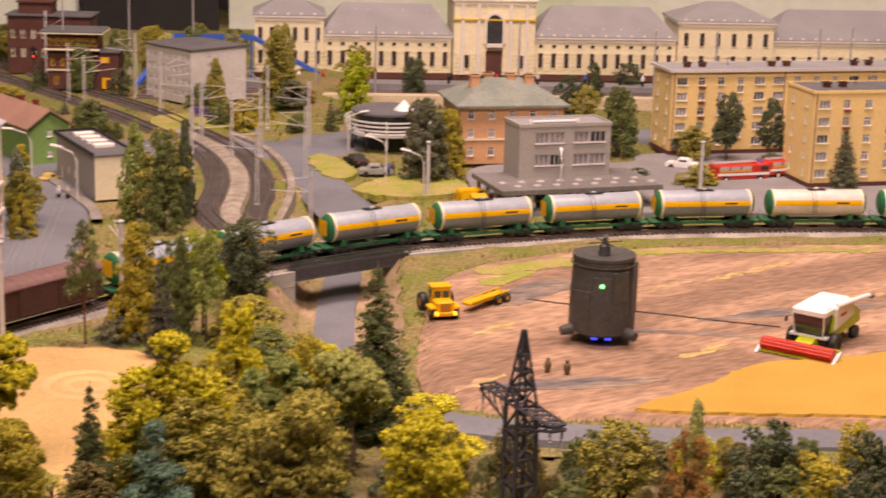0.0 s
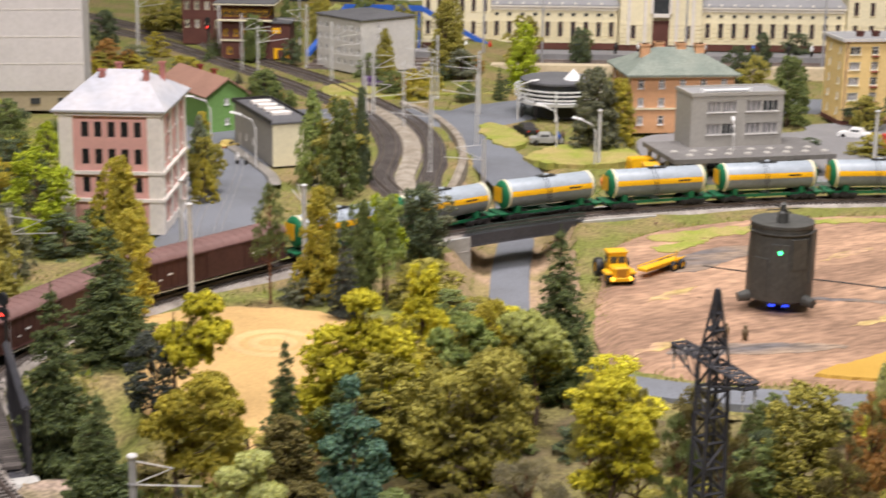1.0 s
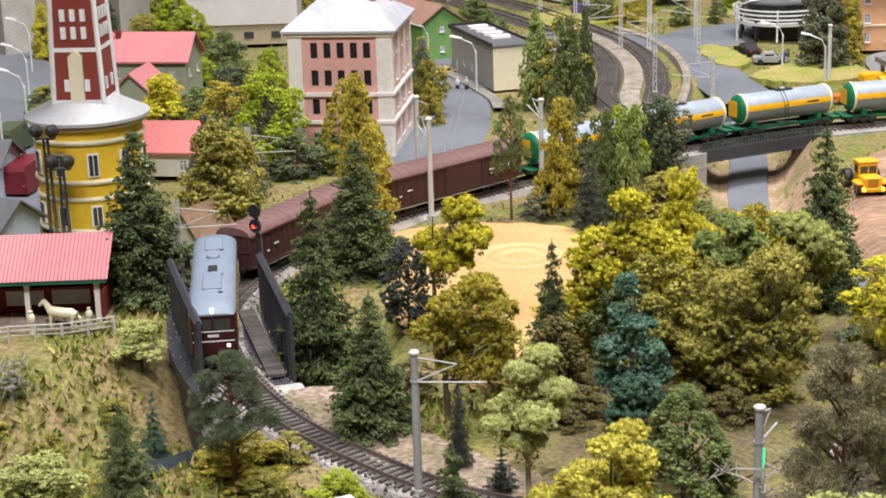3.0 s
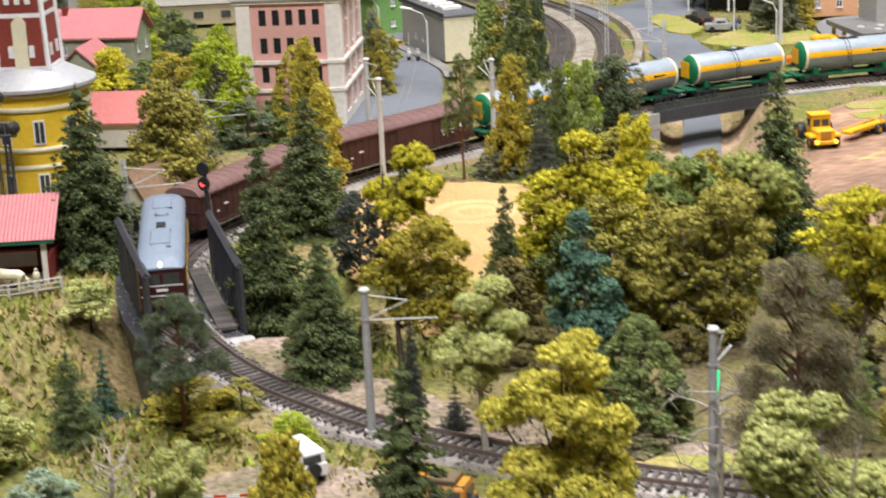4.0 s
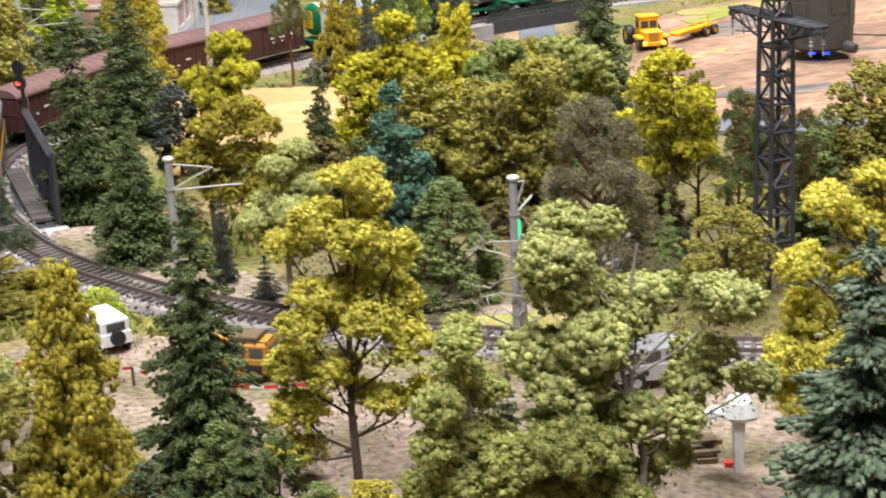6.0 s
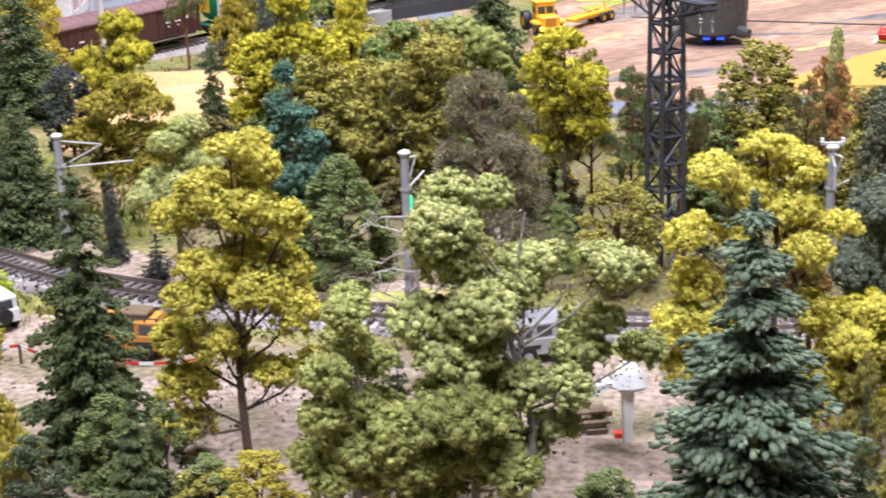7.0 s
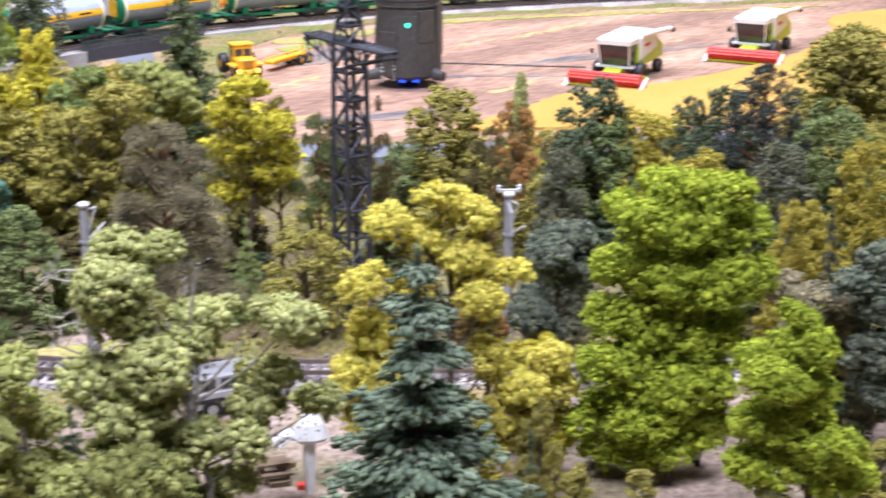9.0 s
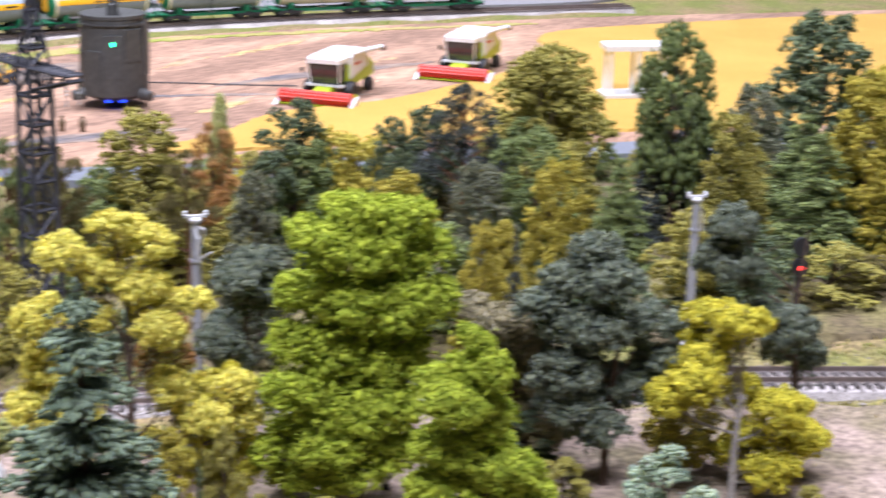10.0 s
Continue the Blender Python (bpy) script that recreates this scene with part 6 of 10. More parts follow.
def broadleaf(name, style, colour, seed, count, leaf, near, bark=None):
    rng = np.random.default_rng(seed)
    c, r, sq = crown_broad(rng, style)
    crown = foam(c, np.stack([r * rng.uniform(0.85, 1.25, len(r)), r * rng.uniform(0.85, 1.25, len(r)), r * sq * rng.uniform(0.7, 1.1, len(r))], 1), count, leaf, rng, LEAF[colour], 80 if near else 48, 0.78, 0, 0.6, 0.0, 0.25, 0.09, 0.0, 0.27)
    trunk = MB()
    pts = [(0, 0, -0.02), (0.006, 0.004, 0.15), (-0.006, 0.006, 0.35), (0.006, -0.006, 0.6), (0.0, 0.0, 0.85)]
    trunk.tube(pts, [0.024, 0.017, 0.014, 0.009, 0.003], 7)
    for k in rng.choice(len(c), min(14, len(c)), replace=False):
        z = max(0.12, c[k][2] * 0.62)
        b = Vector((0, 0, z))
        e = Vector(c[k])
        mid = b.lerp(e, 0.55) + Vector((0, 0, -0.015))
        trunk.tube([b, mid, e], [0.01, 0.007, 0.003] if style == "puffy" else [0.008, 0.005, 0.002], 5)
    return trunk.mesh("trunk", True), crown, BARKG if style == "puffy" else BARK


def conifer(name, style, colour, seed, count, leaf, near, bark=None):
    """Unit height, radius 0.3 at the foot; drooping boughs in uneven tiers, each a row of shaggy tufts."""
    rng = np.random.default_rng(seed)
    tiers, power, low, thick = {"spruce": (15, 0.78, 0.05, 0.074), "slim": (15, 0.62, 0.05, 0.064), "fluffy": (10, 1.05, 0.03, 0.08), "small": (10, 1.0, 0.03, 0.06)}[style]
    trunk = MB().tube([(0, 0, -0.02), (0, 0, 0.5), (0, 0, 0.98)], [0.017, 0.011, 0.002], 6)
    C, R = [], []
    for k in range(tiers):
        t = k / (tiers - 1)
        reach = 0.3 * ((1 - t) ** power * 0.93 + 0.07) * rng.uniform(0.82, 1.08)
        z = low + 0.04 + (0.9 - low) * t**0.92
        n = max(4, int(round(4 + 8 * (1 - t))))
        a0 = k * 1.3 + seed
        for b in range(n):
            a = a0 + 2 * math.pi * b / n + rng.normal(0, 0.16)
            L = reach * rng.uniform(0.6, 1.18)
            zb = z + rng.normal(0, 0.012)
            steps = max(2, int(L / 0.042) + 1)
            for q in range(1, steps + 1):
                u = q / steps
                side = rng.normal(0, 0.1) * L
                C.append((math.cos(a) * L * u - math.sin(a) * side, math.sin(a) * L * u + math.cos(a) * side, zb - 0.5 * L * u + 0.16 * L * u * u + rng.normal(0, 0.006)))
                w = thick * (0.5 + 0.5 * (1 - t)) * rng.uniform(0.7, 1.15)
                R.append((w, w, w * 0.46))
            if b % 2 == 0:
                trunk.tube([(0, 0, zb), (math.cos(a) * L * 0.85, math.sin(a) * L * 0.85, zb - 0.2 * L)], [0.004, 0.0012], 4)
    for q in range(5):
        C.append((rng.normal(0, 0.003), rng.normal(0, 0.003), 0.87 + 0.028 * q))
        R.append((0.026 - 0.0045 * q, 0.026 - 0.0045 * q, 0.024))
    crown = foam(np.array(C), np.array(R), count, leaf, rng, LEAF[colour], 46 if near else 24, 0.7, 0, 0.75, 0.0, 0.22, 0.1, 0.8 if near else 0.5, 0.3)
    return trunk.mesh("trunk", True), crown, bark or BARK


def pine(name, style, colour, seed, count, leaf, near, bark=None):
    rng = np.random.default_rng(seed)
    trunk = MB().tube([(0, 0, -0.02), (0.008, 0.0, 0.3), (-0.004, 0.006, 0.6), (0.004, 0, 0.95)], [0.02, 0.014, 0.010, 0.003], 7)
    c, r = [], []
    n = 36 if style == "wide" else 18
    for k in range(n):
        t = k / (n - 1)
        z = 0.42 + 0.53 * t
        q = 0.3 * (0.95 - 0.62 * t) * rng.uniform(0.45, 1.0) if k < n - 1 else 0
        a = k * 2.4 + rng.normal(0, 0.4)
        c.append((q * math.cos(a), q * math.sin(a), z))
        r.append(rng.uniform(0.05, 0.09) * (1.05 - 0.35 * t))
        trunk.tube([(0, 0, z - 0.1), (q * 0.6 * math.cos(a), q * 0.6 * math.sin(a), z - 0.045), (q * math.cos(a), q * math.sin(a), z - 0.01)], [0.007, 0.005, 0.002], 5)
    for k in range(6):
        a, z = k * 2.2, 0.2 + 0.04 * k
        trunk.tube([(0, 0, z), (0.11 * math.cos(a), 0.11 * math.sin(a), z + 0.03)], [0.004, 0.0012], 4)
    r = np.array(r)
    crown = foam(np.array(c), np.stack([r * 1.1, r * 1.1, r * 0.4], 1), count, leaf, rng, LEAF[colour], 16, 0.36, 1, 1.2, 0.0, 0.25, 0.12, 0.25, 0.42)
    return trunk.mesh("trunk", True), crown, bark or BARKR


PROTO = {}
KINDS = {
    "round": (broadleaf, "round", "broadleaf tree"), "tall": (broadleaf, "tall", "broadleaf tree"), "layered": (broadleaf, "layered", "broadleaf tree"),
    "puffy": (broadleaf, "puffy", "broadleaf tree"), "poplar": (broadleaf, "poplar", "broadleaf tree"), "lolly": (broadleaf, "lolly", "broadleaf tree"), "egg": (broadleaf, "egg", "broadleaf tree"), "dome": (broadleaf, "dome", "bush"),
    "spruce": (conifer, "spruce", "conifer tree"), "slim": (conifer, "slim", "conifer tree"), "fluffy": (conifer, "fluffy", "conifer tree"), "small": (conifer, "small", "conifer tree"),
    "pine": (pine, "wide", "pine tree"), "pinetop": (pine, "narrow", "pine tree"),
}
COLOUR_WORDS = {"yellow": "yellow-green", "olive": "olive green", "ochre": "ochre yellow", "green": "mid green", "bright": "bright fresh green", "light": "pale lime green", "dark": "dark green",
                "grey": "grey-green", "slate": "slate green", "lime": "lime green", "sage": "pale sage green", "greybrown": "grey-brown", "black": "almost black", "teal": "blue-green", "spruce": "deep green", "bluespruce": "frosty blue-green", "rust": "rusty brown", "brown": "brownish olive", "lightgreen": "fresh green"}
SHAPE_WORDS = {"round": "broadleaf model tree with a rounded crown", "tall": "tall broadleaf model tree with dense foam foliage", "layered": "broadleaf model tree with layered open foliage", "puffy": "model tree with loose puffy foliage on bare branches",
               "poplar": "slender upright model tree", "lolly": "street tree with a dense crown on a bare stem", "egg": "dense rounded cone-shaped model tree", "dome": "low foam bush", "spruce": "spruce with drooping tiers of needles", "slim": "slender spruce with uneven tiers", "fluffy": "soft spruce with shaggy branches", "small": "small conical spruce",
               "pine": "pine with flat tufts on a bare trunk", "pinetop": "narrow pine with a bare trunk"}
turn = 0


def plant(kind, colour, x, y, h, r, near=False, where="in the model wood"):
    """A tree or bush of height h and crown radius r."""
    global turn
    turn += 1
    variant = turn % 2
    far = y > 1.4
    key = (kind, colour, variant, near, far)
    size = Vector((r / 0.3, r / 0.3, h))
    m = Matrix.Translation((x, y, gz(x, y) - 0.001)) @ pose(0, 0, 0, 0, 0, turn * 97.0)
    bush = kind == "dome"
    label = f"{COLOUR_WORDS[colour]} {SHAPE_WORDS[kind]}"
    if key in PROTO:
        was = PROTO[key].scale
        ob = copy_thing(PROTO[key], m @ Matrix.Diagonal((size.x / was.x, size.y / was.y, size.z / was.z, 1)))
    else:
        make, style, category = KINDS[kind]
        seed = sum(ord(q) for q in kind + colour) + 31 * variant
        count = (11000 if bush else 62000) if near else (1600 if bush else 6000) if far else (3200 if bush else 14000)
        leaf = ((0.0026 if make is conifer else 0.0036) if near else 0.0082 if far else 0.0058) * (1.5 if bush else 1.0)
        tm, cm, bark = make(kind, style, colour, seed, count, leaf, near)
        ob = thing("bush" if bush else {"conifer tree": "spruce_tree", "pine tree": "pine_tree"}.get(category, "tree"), label=label, category=category, group="bushes of the layout" if bush else "trees of the layout")
        part("trunk", tm, bark, ob)
        part("crown", cm, None, ob)
        ob.matrix_basis = m @ Matrix.Diagonal((*size, 1))
        PROTO[key] = ob
    return ob


def tufted_tree(colour, inner, bark, x, y, label, clumps):
    """A tree whose crown is built of the given clumps: offsets from the trunk, height and two radii, in millimetres."""
    rng = np.random.default_rng(int(abs(x) * 1000 + y * 1000))
    near = y < 0.9
    q = np.array(clumps, float) / 100
    c = q[:, :3].copy()
    c[:, 2] -= gz(x, y) * 10
    rad = np.stack([q[:, 3], (q[:, 3] + q[:, 4]) / 2, q[:, 4]], 1)
    # the far side of the crown
    back = c.copy()
    back[:, 0] = c[:, 0] * 0.8 + rng.normal(0, 0.04, len(c))
    back[:, 1] = np.abs(c[:, 1]) + 0.14
    back[:, 2] -= 0.04
    c2, rad2 = np.vstack([c, back]), np.vstack([rad, rad * 0.85])
    if colour == "bright":
        core = c * np.array([0.55, 0.55, 0.97])
        c2, rad2 = np.vstack([c2, core]), np.vstack([rad2, rad * 1.15])
    puffy = colour in ("light", "lime")
    count = (90000 if puffy else 110000 if colour == "bright" else 80000) if near else 26000
    solid, reach = {"light": (0.84, 0.34), "lime": (0.84, 0.34), "slate": (0.7, 0.6), "greybrown": (0.58, 0.75), "bright": (0.7, 0.8), "teal": (0.82, 0.34)}.get(colour, (0.72, 0.52))
    if puffy:
        crown = foam(c2, rad2, count, 0.005 if near else 0.007, rng, LEAF[colour], 260 if near else 150, 0.84, 0, 0.5, 0.0, 0.22, 0.08, 0.0, 0.22)
    else:
        crown = foam(c2, rad2, count, 0.0066 if near else 0.0085, rng, LEAF[colour], 190 if near else 120, solid, 0, reach, 0.0, 0.25, 0.07, 0.0, 0.21)
    t = thing("tree", x, y, gz(x, y) - 0.001, 0, label, "broadleaf tree", "trees of the layout")
    t.scale = (0.1, 0.1, 0.1)
    part("crown", crown, None, t)
    top = c[:, 2].max()
    trunk = MB()
    sway = rng.normal(0, 0.02, 4)
    spine = [Vector((sway[k] * (k > 0), 0.04 * k / 4, top * s)) for k, s in enumerate((-0.02, 0.3, 0.6, 0.95))]
    trunk.tube(spine, [0.022, 0.017, 0.011, 0.004], 8)
    seg = []
    for k in range(len(c)):
        e = Vector(c[k])
        b = Vector((0, 0.02, max(top * 0.16, e.z * 0.72 - 0.04)))
        mid = b.lerp(e, 0.5) + Vector((0, 0, -0.03))
        trunk.tube([b, mid, e, e + (e - mid).normalized() * float(rad[k].mean()) * 0.7], [0.0075, 0.0055, 0.0035, 0.0015], 5)
        seg += [(mid, e)]
        for _ in range(3):
            w = mid.lerp(e, rng.random())
            trunk.tube([w, w + Vector(rng.normal(0, 0.05, 3)) + Vector((0, 0, 0.04))], [0.003, 0.001], 3)
    part("trunk", trunk.mesh("trunk", True), bark, t)
    # loose flakes inside the crown; a duller inner colour paints its shade
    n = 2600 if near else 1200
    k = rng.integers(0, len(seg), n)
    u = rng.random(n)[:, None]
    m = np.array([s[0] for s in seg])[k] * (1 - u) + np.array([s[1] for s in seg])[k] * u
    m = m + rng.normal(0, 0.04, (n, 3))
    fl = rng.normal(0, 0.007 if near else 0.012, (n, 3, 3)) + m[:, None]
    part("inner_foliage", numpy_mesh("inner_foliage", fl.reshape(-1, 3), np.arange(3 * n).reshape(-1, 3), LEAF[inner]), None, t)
    return t


def plant_wood():
    """Every tree and bush: kind, foliage, place, height and crown radius."""
    plant("fluffy", "bluespruce", 0.021, 0.541, 0.162, 0.051, True)
    plant("small", "spruce", 0.058, 0.530, 0.101, 0.012, True)
    plant("round", "yellow", 0.089, 0.700, 0.071, 0.016, True)
    plant("slim", "spruce", -0.247, 0.675, 0.141, 0.028, True)
    plant("poplar", "ochre", -0.286, 0.620, 0.129, 0.025, True)
    plant("layered", "light", -0.360, 0.700, 0.088, 0.023, True)
    plant("dome", "green", -0.181, 0.600, 0.041, 0.016, True)
    plant("dome", "green", -0.026, 0.580, 0.045, 0.017, True)
    plant("dome", "light", -0.374, 0.720, 0.072, 0.017)
    plant("spruce", "spruce", -0.272, 1.115, 0.106, 0.020)
    plant("small", "lightgreen", -0.053, 0.920, 0.044, 0.011)
    plant("small", "lightgreen", -0.042, 0.926, 0.066, 0.014)
    plant("pinetop", "green", 0.001, 0.993, 0.115, 0.018)
    plant("round", "green", 0.058, 1.056, 0.073, 0.022)
    plant("tall", "olive", 0.084, 1.055, 0.113, 0.040)
    plant("round", "rust", 0.133, 1.105, 0.092, 0.017)
    plant("poplar", "light", 0.140, 1.119, 0.107, 0.013)
    plant("round", "dark", 0.180, 1.062, 0.114, 0.028)
    plant("tall", "grey", 0.129, 0.889, 0.112, 0.022)
    plant("layered", "ochre", 0.209, 1.055, 0.097, 0.030)
    plant("pine", "black", 0.298, 1.086, 0.118, 0.036)
    plant("round", "dark", 0.256, 1.119, 0.088, 0.019)
    plant("layered", "olive", 0.395, 1.181, 0.123, 0.042)
    plant("poplar", "ochre", 0.273, 0.901, 0.075, 0.017)
    plant("slim", "black", 0.232, 0.745, 0.120, 0.008)
    plant("tall", "ochre", 0.345, 1.015, 0.084, 0.022)
    plant("tall", "dark", 0.556, 1.089, 0.163, 0.052)
    plant("tall", "black", 0.448, 1.078, 0.111, 0.033)
    plant("lolly", "green", 0.437, 1.060, 0.160, 0.028)
    plant("spruce", "green", 0.522, 1.036, 0.101, 0.041)
    plant("tall", "ochre", 0.586, 1.054, 0.131, 0.031)
    plant("spruce", "green", 0.386, 1.020, 0.080, 0.025)
    plant("tall", "olive", 0.361, 1.120, 0.132, 0.044)
    plant("round", "green", 0.347, 1.096, 0.090, 0.026)
    plant("small", "spruce", -0.112, 1.390, 0.056, 0.014)
    plant("small", "black", -0.273, 0.922, 0.035, 0.013)
    plant("slim", "black", -0.305, 0.953, 0.062, 0.009)
    plant("round", "black", -0.398, 1.212, 0.076, 0.024)
    plant("spruce", "spruce", -0.450, 1.139, 0.180, 0.038)
    plant("spruce", "spruce", -0.473, 1.348, 0.121, 0.04)
    plant("spruce", "spruce", -0.629, 1.252, 0.150, 0.042)
    plant("poplar", "olive", -0.606, 1.377, 0.129, 0.039)
    plant("poplar", "olive", -0.604, 1.432, 0.109, 0.026)
    plant("poplar", "ochre", -0.540, 1.604, 0.127, 0.023)
    plant("poplar", "ochre", -0.492, 1.468, 0.105, 0.023)
    plant("spruce", "spruce", -0.372, 1.000, 0.102, 0.028)
    plant("pine", "dark", -0.433, 0.904, 0.092, 0.031, True)
    plant("dome", "ochre", -0.438, 0.925, 0.030, 0.030)
    plant("small", "teal", -0.555, 1.074, 0.057, 0.013)
    plant("layered", "light", -0.591, 1.147, 0.042, 0.022)
    plant("slim", "spruce", -0.497, 0.888, 0.061, 0.017)
    plant("layered", "olive", -0.562, 0.920, 0.061, 0.018)
    plant("round", "light", -0.530, 0.842, 0.045, 0.023)
    plant("pine", "green", -0.375, 1.528, 0.121, 0.021)
    plant("poplar", "ochre", -0.332, 1.541, 0.115, 0.021)
    plant("small", "black", -0.298, 1.488, 0.080, 0.019)
    plant("layered", "bright", -0.273, 1.570, 0.106, 0.021)
    plant("round", "green", -0.296, 1.556, 0.100, 0.018)
    plant("round", "grey", -0.254, 1.715, 0.084, 0.031)
    plant("dome", "olive", -0.229, 1.566, 0.044, 0.036)
    plant("dome", "grey", -0.187, 1.534, 0.033, 0.021)
    plant("dome", "yellow", -0.209, 1.493, 0.024, 0.020)
    plant("dome", "grey", -0.350, 1.548, 0.028, 0.021)
    plant("round", "yellow", -0.151, 1.449, 0.047, 0.022)
    plant("small", "green", -0.198, 1.433, 0.047, 0.010)
    plant("tall", "olive", -0.217, 1.297, 0.066, 0.030)
    plant("dome", "grey", -0.174, 1.536, 0.041, 0.026)
    plant("round", "yellow", -0.045, 1.213, 0.074, 0.035)
    plant("dome", "olive", -0.233, 1.550, 0.047, 0.032)
    plant("dome", "ochre", -0.157, 1.396, 0.058, 0.033)
    plant("round", "olive", -0.246, 2.940, 0.094, 0.030)
    plant("tall", "olive", -0.367, 2.886, 0.120, 0.029)
    plant("round", "grey", -0.102, 2.317, 0.115, 0.029)
    plant("tall", "ochre", -0.067, 2.342, 0.097, 0.023)
    plant("round", "dark", 0.159, 2.959, 0.081, 0.020)
    plant("round", "green", 0.177, 2.541, 0.105, 0.025)
    plant("lolly", "dark", 0.331, 2.514, 0.108, 0.022)
    plant("lolly", "dark", 0.389, 2.481, 0.104, 0.019)
    plant("round", "olive", 0.283, 2.515, 0.055, 0.026)
    plant("slim", "grey", 0.469, 2.345, 0.086, 0.024)
    plant("dome", "ochre", 0.276, 2.337, 0.033, 0.023)
    plant("round", "ochre", 0.604, 3.622, 0.061, 0.018)
    plant("round", "green", 0.738, 3.652, 0.076, 0.021)
    plant("round", "dark", 0.679, 3.682, 0.059, 0.017)
    plant("round", "green", -0.151, 3.053, 0.068, 0.018)
    plant("round", "olive", 0.239, 3.305, 0.062, 0.022)
    plant("round", "ochre", 0.312, 3.475, 0.050, 0.026)
    plant("small", "spruce", -0.263, 2.671, 0.056, 0.014)
    plant("small", "spruce", -0.803, 3.004, 0.055, 0.014)
    plant("poplar", "olive", -0.475, 2.868, 0.082, 0.018)
    plant("round", "green", -0.611, 2.549, 0.063, 0.024)
    plant("poplar", "lightgreen", -0.433, 2.028, 0.123, 0.022)
    plant("round", "olive", -0.397, 2.018, 0.116, 0.030)
    plant("poplar", "dark", -0.376, 2.051, 0.125, 0.012)
    plant("round", "green", -0.719, 2.957, 0.088, 0.020)
    plant("round", "ochre", -0.685, 3.415, 0.068, 0.018)
    plant("round", "green", -0.521, 3.370, 0.069, 0.028)
    plant("round", "green", -0.604, 3.434, 0.070, 0.020)
    plant("round", "ochre", -0.989, 2.467, 0.076, 0.034)
    plant("round", "green", -0.897, 2.226, 0.060, 0.026)
    plant("layered", "yellow", -0.830, 1.818, 0.078, 0.029)
    plant("round", "green", -0.781, 1.824, 0.066, 0.033)
    plant("egg", "bright", -1.028, 2.389, 0.091, 0.033)
    plant("round", "green", -1.012, 1.901, 0.045, 0.022)
    plant("round", "green", -1.155, 2.328, 0.078, 0.024)
    plant("tall", "olive", -1.057, 2.339, 0.065, 0.028)
    plant("round", "green", -0.818, 2.044, 0.054, 0.024)
    plant("dome", "yellow", -0.820, 2.062, 0.043, 0.025)
    plant("round", "dark", -0.721, 1.862, 0.070, 0.022)
    plant("poplar", "slate", -0.561, 1.976, 0.096, 0.014)
    plant("poplar", "ochre", -0.594, 2.114, 0.075, 0.018)
    plant("egg", "bright", -0.764, 2.016, 0.074, 0.022)
    plant("dome", "bright", -0.361, 0.900, 0.021, 0.011)
    plant("dome", "bright", -0.370, 0.907, 0.020, 0.017)
    plant("dome", "olive", -0.413, 0.951, 0.022, 0.013)
    plant("dome", "bright", -0.278, 0.849, 0.013, 0.010)
    plant("layered", "yellow", -0.200, 1.300, 0.115, 0.024)
    plant("round", "olive", 0.082, 0.660, 0.058, 0.009)
    plant("dome", "olive", 0.085, 0.600, 0.054, 0.011, True)
    plant("dome", "ochre", 0.061, 0.660, 0.061, 0.011, True)
    plant("dome", "ochre", -0.159, 0.580, 0.053, 0.021, True)
    plant("dome", "green", -0.232, 0.640, 0.051, 0.019, True)
    plant("fluffy", "spruce", -0.211, 0.600, 0.072, 0.016, True)
    plant("round", "olive", -0.314, 0.620, 0.081, 0.024, True)
    plant("dome", "olive", -0.157, 1.490, 0.056, 0.038)
    plant("dome", "green", -0.200, 1.468, 0.045, 0.033)
    plant("dome", "ochre", -0.128, 1.399, 0.043, 0.029)
    plant("round", "olive", -0.186, 1.556, 0.058, 0.029)
    plant("layered", "ochre", -0.166, 1.250, 0.070, 0.047)
    plant("round", "yellow", -0.136, 1.330, 0.074, 0.034)
    plant("tall", "green", 0.187, 1.050, 0.091, 0.028)
    plant("tall", "ochre", 0.224, 0.950, 0.092, 0.028)
    plant("round", "dark", 0.290, 1.150, 0.087, 0.022)
    plant("tall", "grey", 0.280, 0.980, 0.090, 0.025)
    plant("round", "green", 0.320, 1.000, 0.102, 0.028)
    plant("round", "dark", 0.062, 1.112, 0.058, 0.019)
    plant("round", "olive", -0.166, 1.124, 0.092, 0.032)
    plant("round", "olive", -0.200, 1.126, 0.096, 0.032)
    plant("round", "ochre", -0.263, 1.174, 0.056, 0.029)
    plant("tall", "olive", -0.129, 1.094, 0.068, 0.027)
    plant("dome", "sage", 0.238, 0.560, 0.079, 0.025, True)
    plant("egg", "green", -0.166, 0.925, 0.078, 0.029, True)
    plant("pine", "greybrown", -0.079, 0.800, 0.154, 0.042, True)
    plant("dome", "greybrown", -0.16, 0.905, 0.02, 0.02)
    plant("round", "sage", -0.466, 0.775, 0.036, 0.02, True)
    plant("pinetop", "olive", -0.022, 1.02, 0.118, 0.02)
    plant("pinetop", "brown", 0.03, 1.0, 0.105, 0.022)
    plant("pinetop", "olive", -0.055, 1.06, 0.112, 0.022)
    plant("pinetop", "brown", 0.105, 1.0, 0.1, 0.022)
    plant("dome", "olive", -0.6, 1.0, 0.016, 0.014)
    plant("dome", "brown", -0.63, 0.965, 0.018, 0.016)
    plant("dome", "ochre", -0.655, 1.02, 0.014, 0.013)
    plant("dome", "green", -0.52, 0.955, 0.015, 0.012)
    plant("small", "dark", -0.088, 0.660, 0.053, 0.007, True)
    plant("small", "dark", -0.112, 0.660, 0.067, 0.015, True)
    plant("dome", "olive", 0.231, 0.660, 0.033, 0.014, True)
    plant("dome", "olive", 0.087, 0.600, 0.057, 0.012, True)
    plant("dome", "sage", 0.040, 0.570, 0.047, 0.016, True)
    plant("dome", "green", -0.031, 0.570, 0.049, 0.016, True)
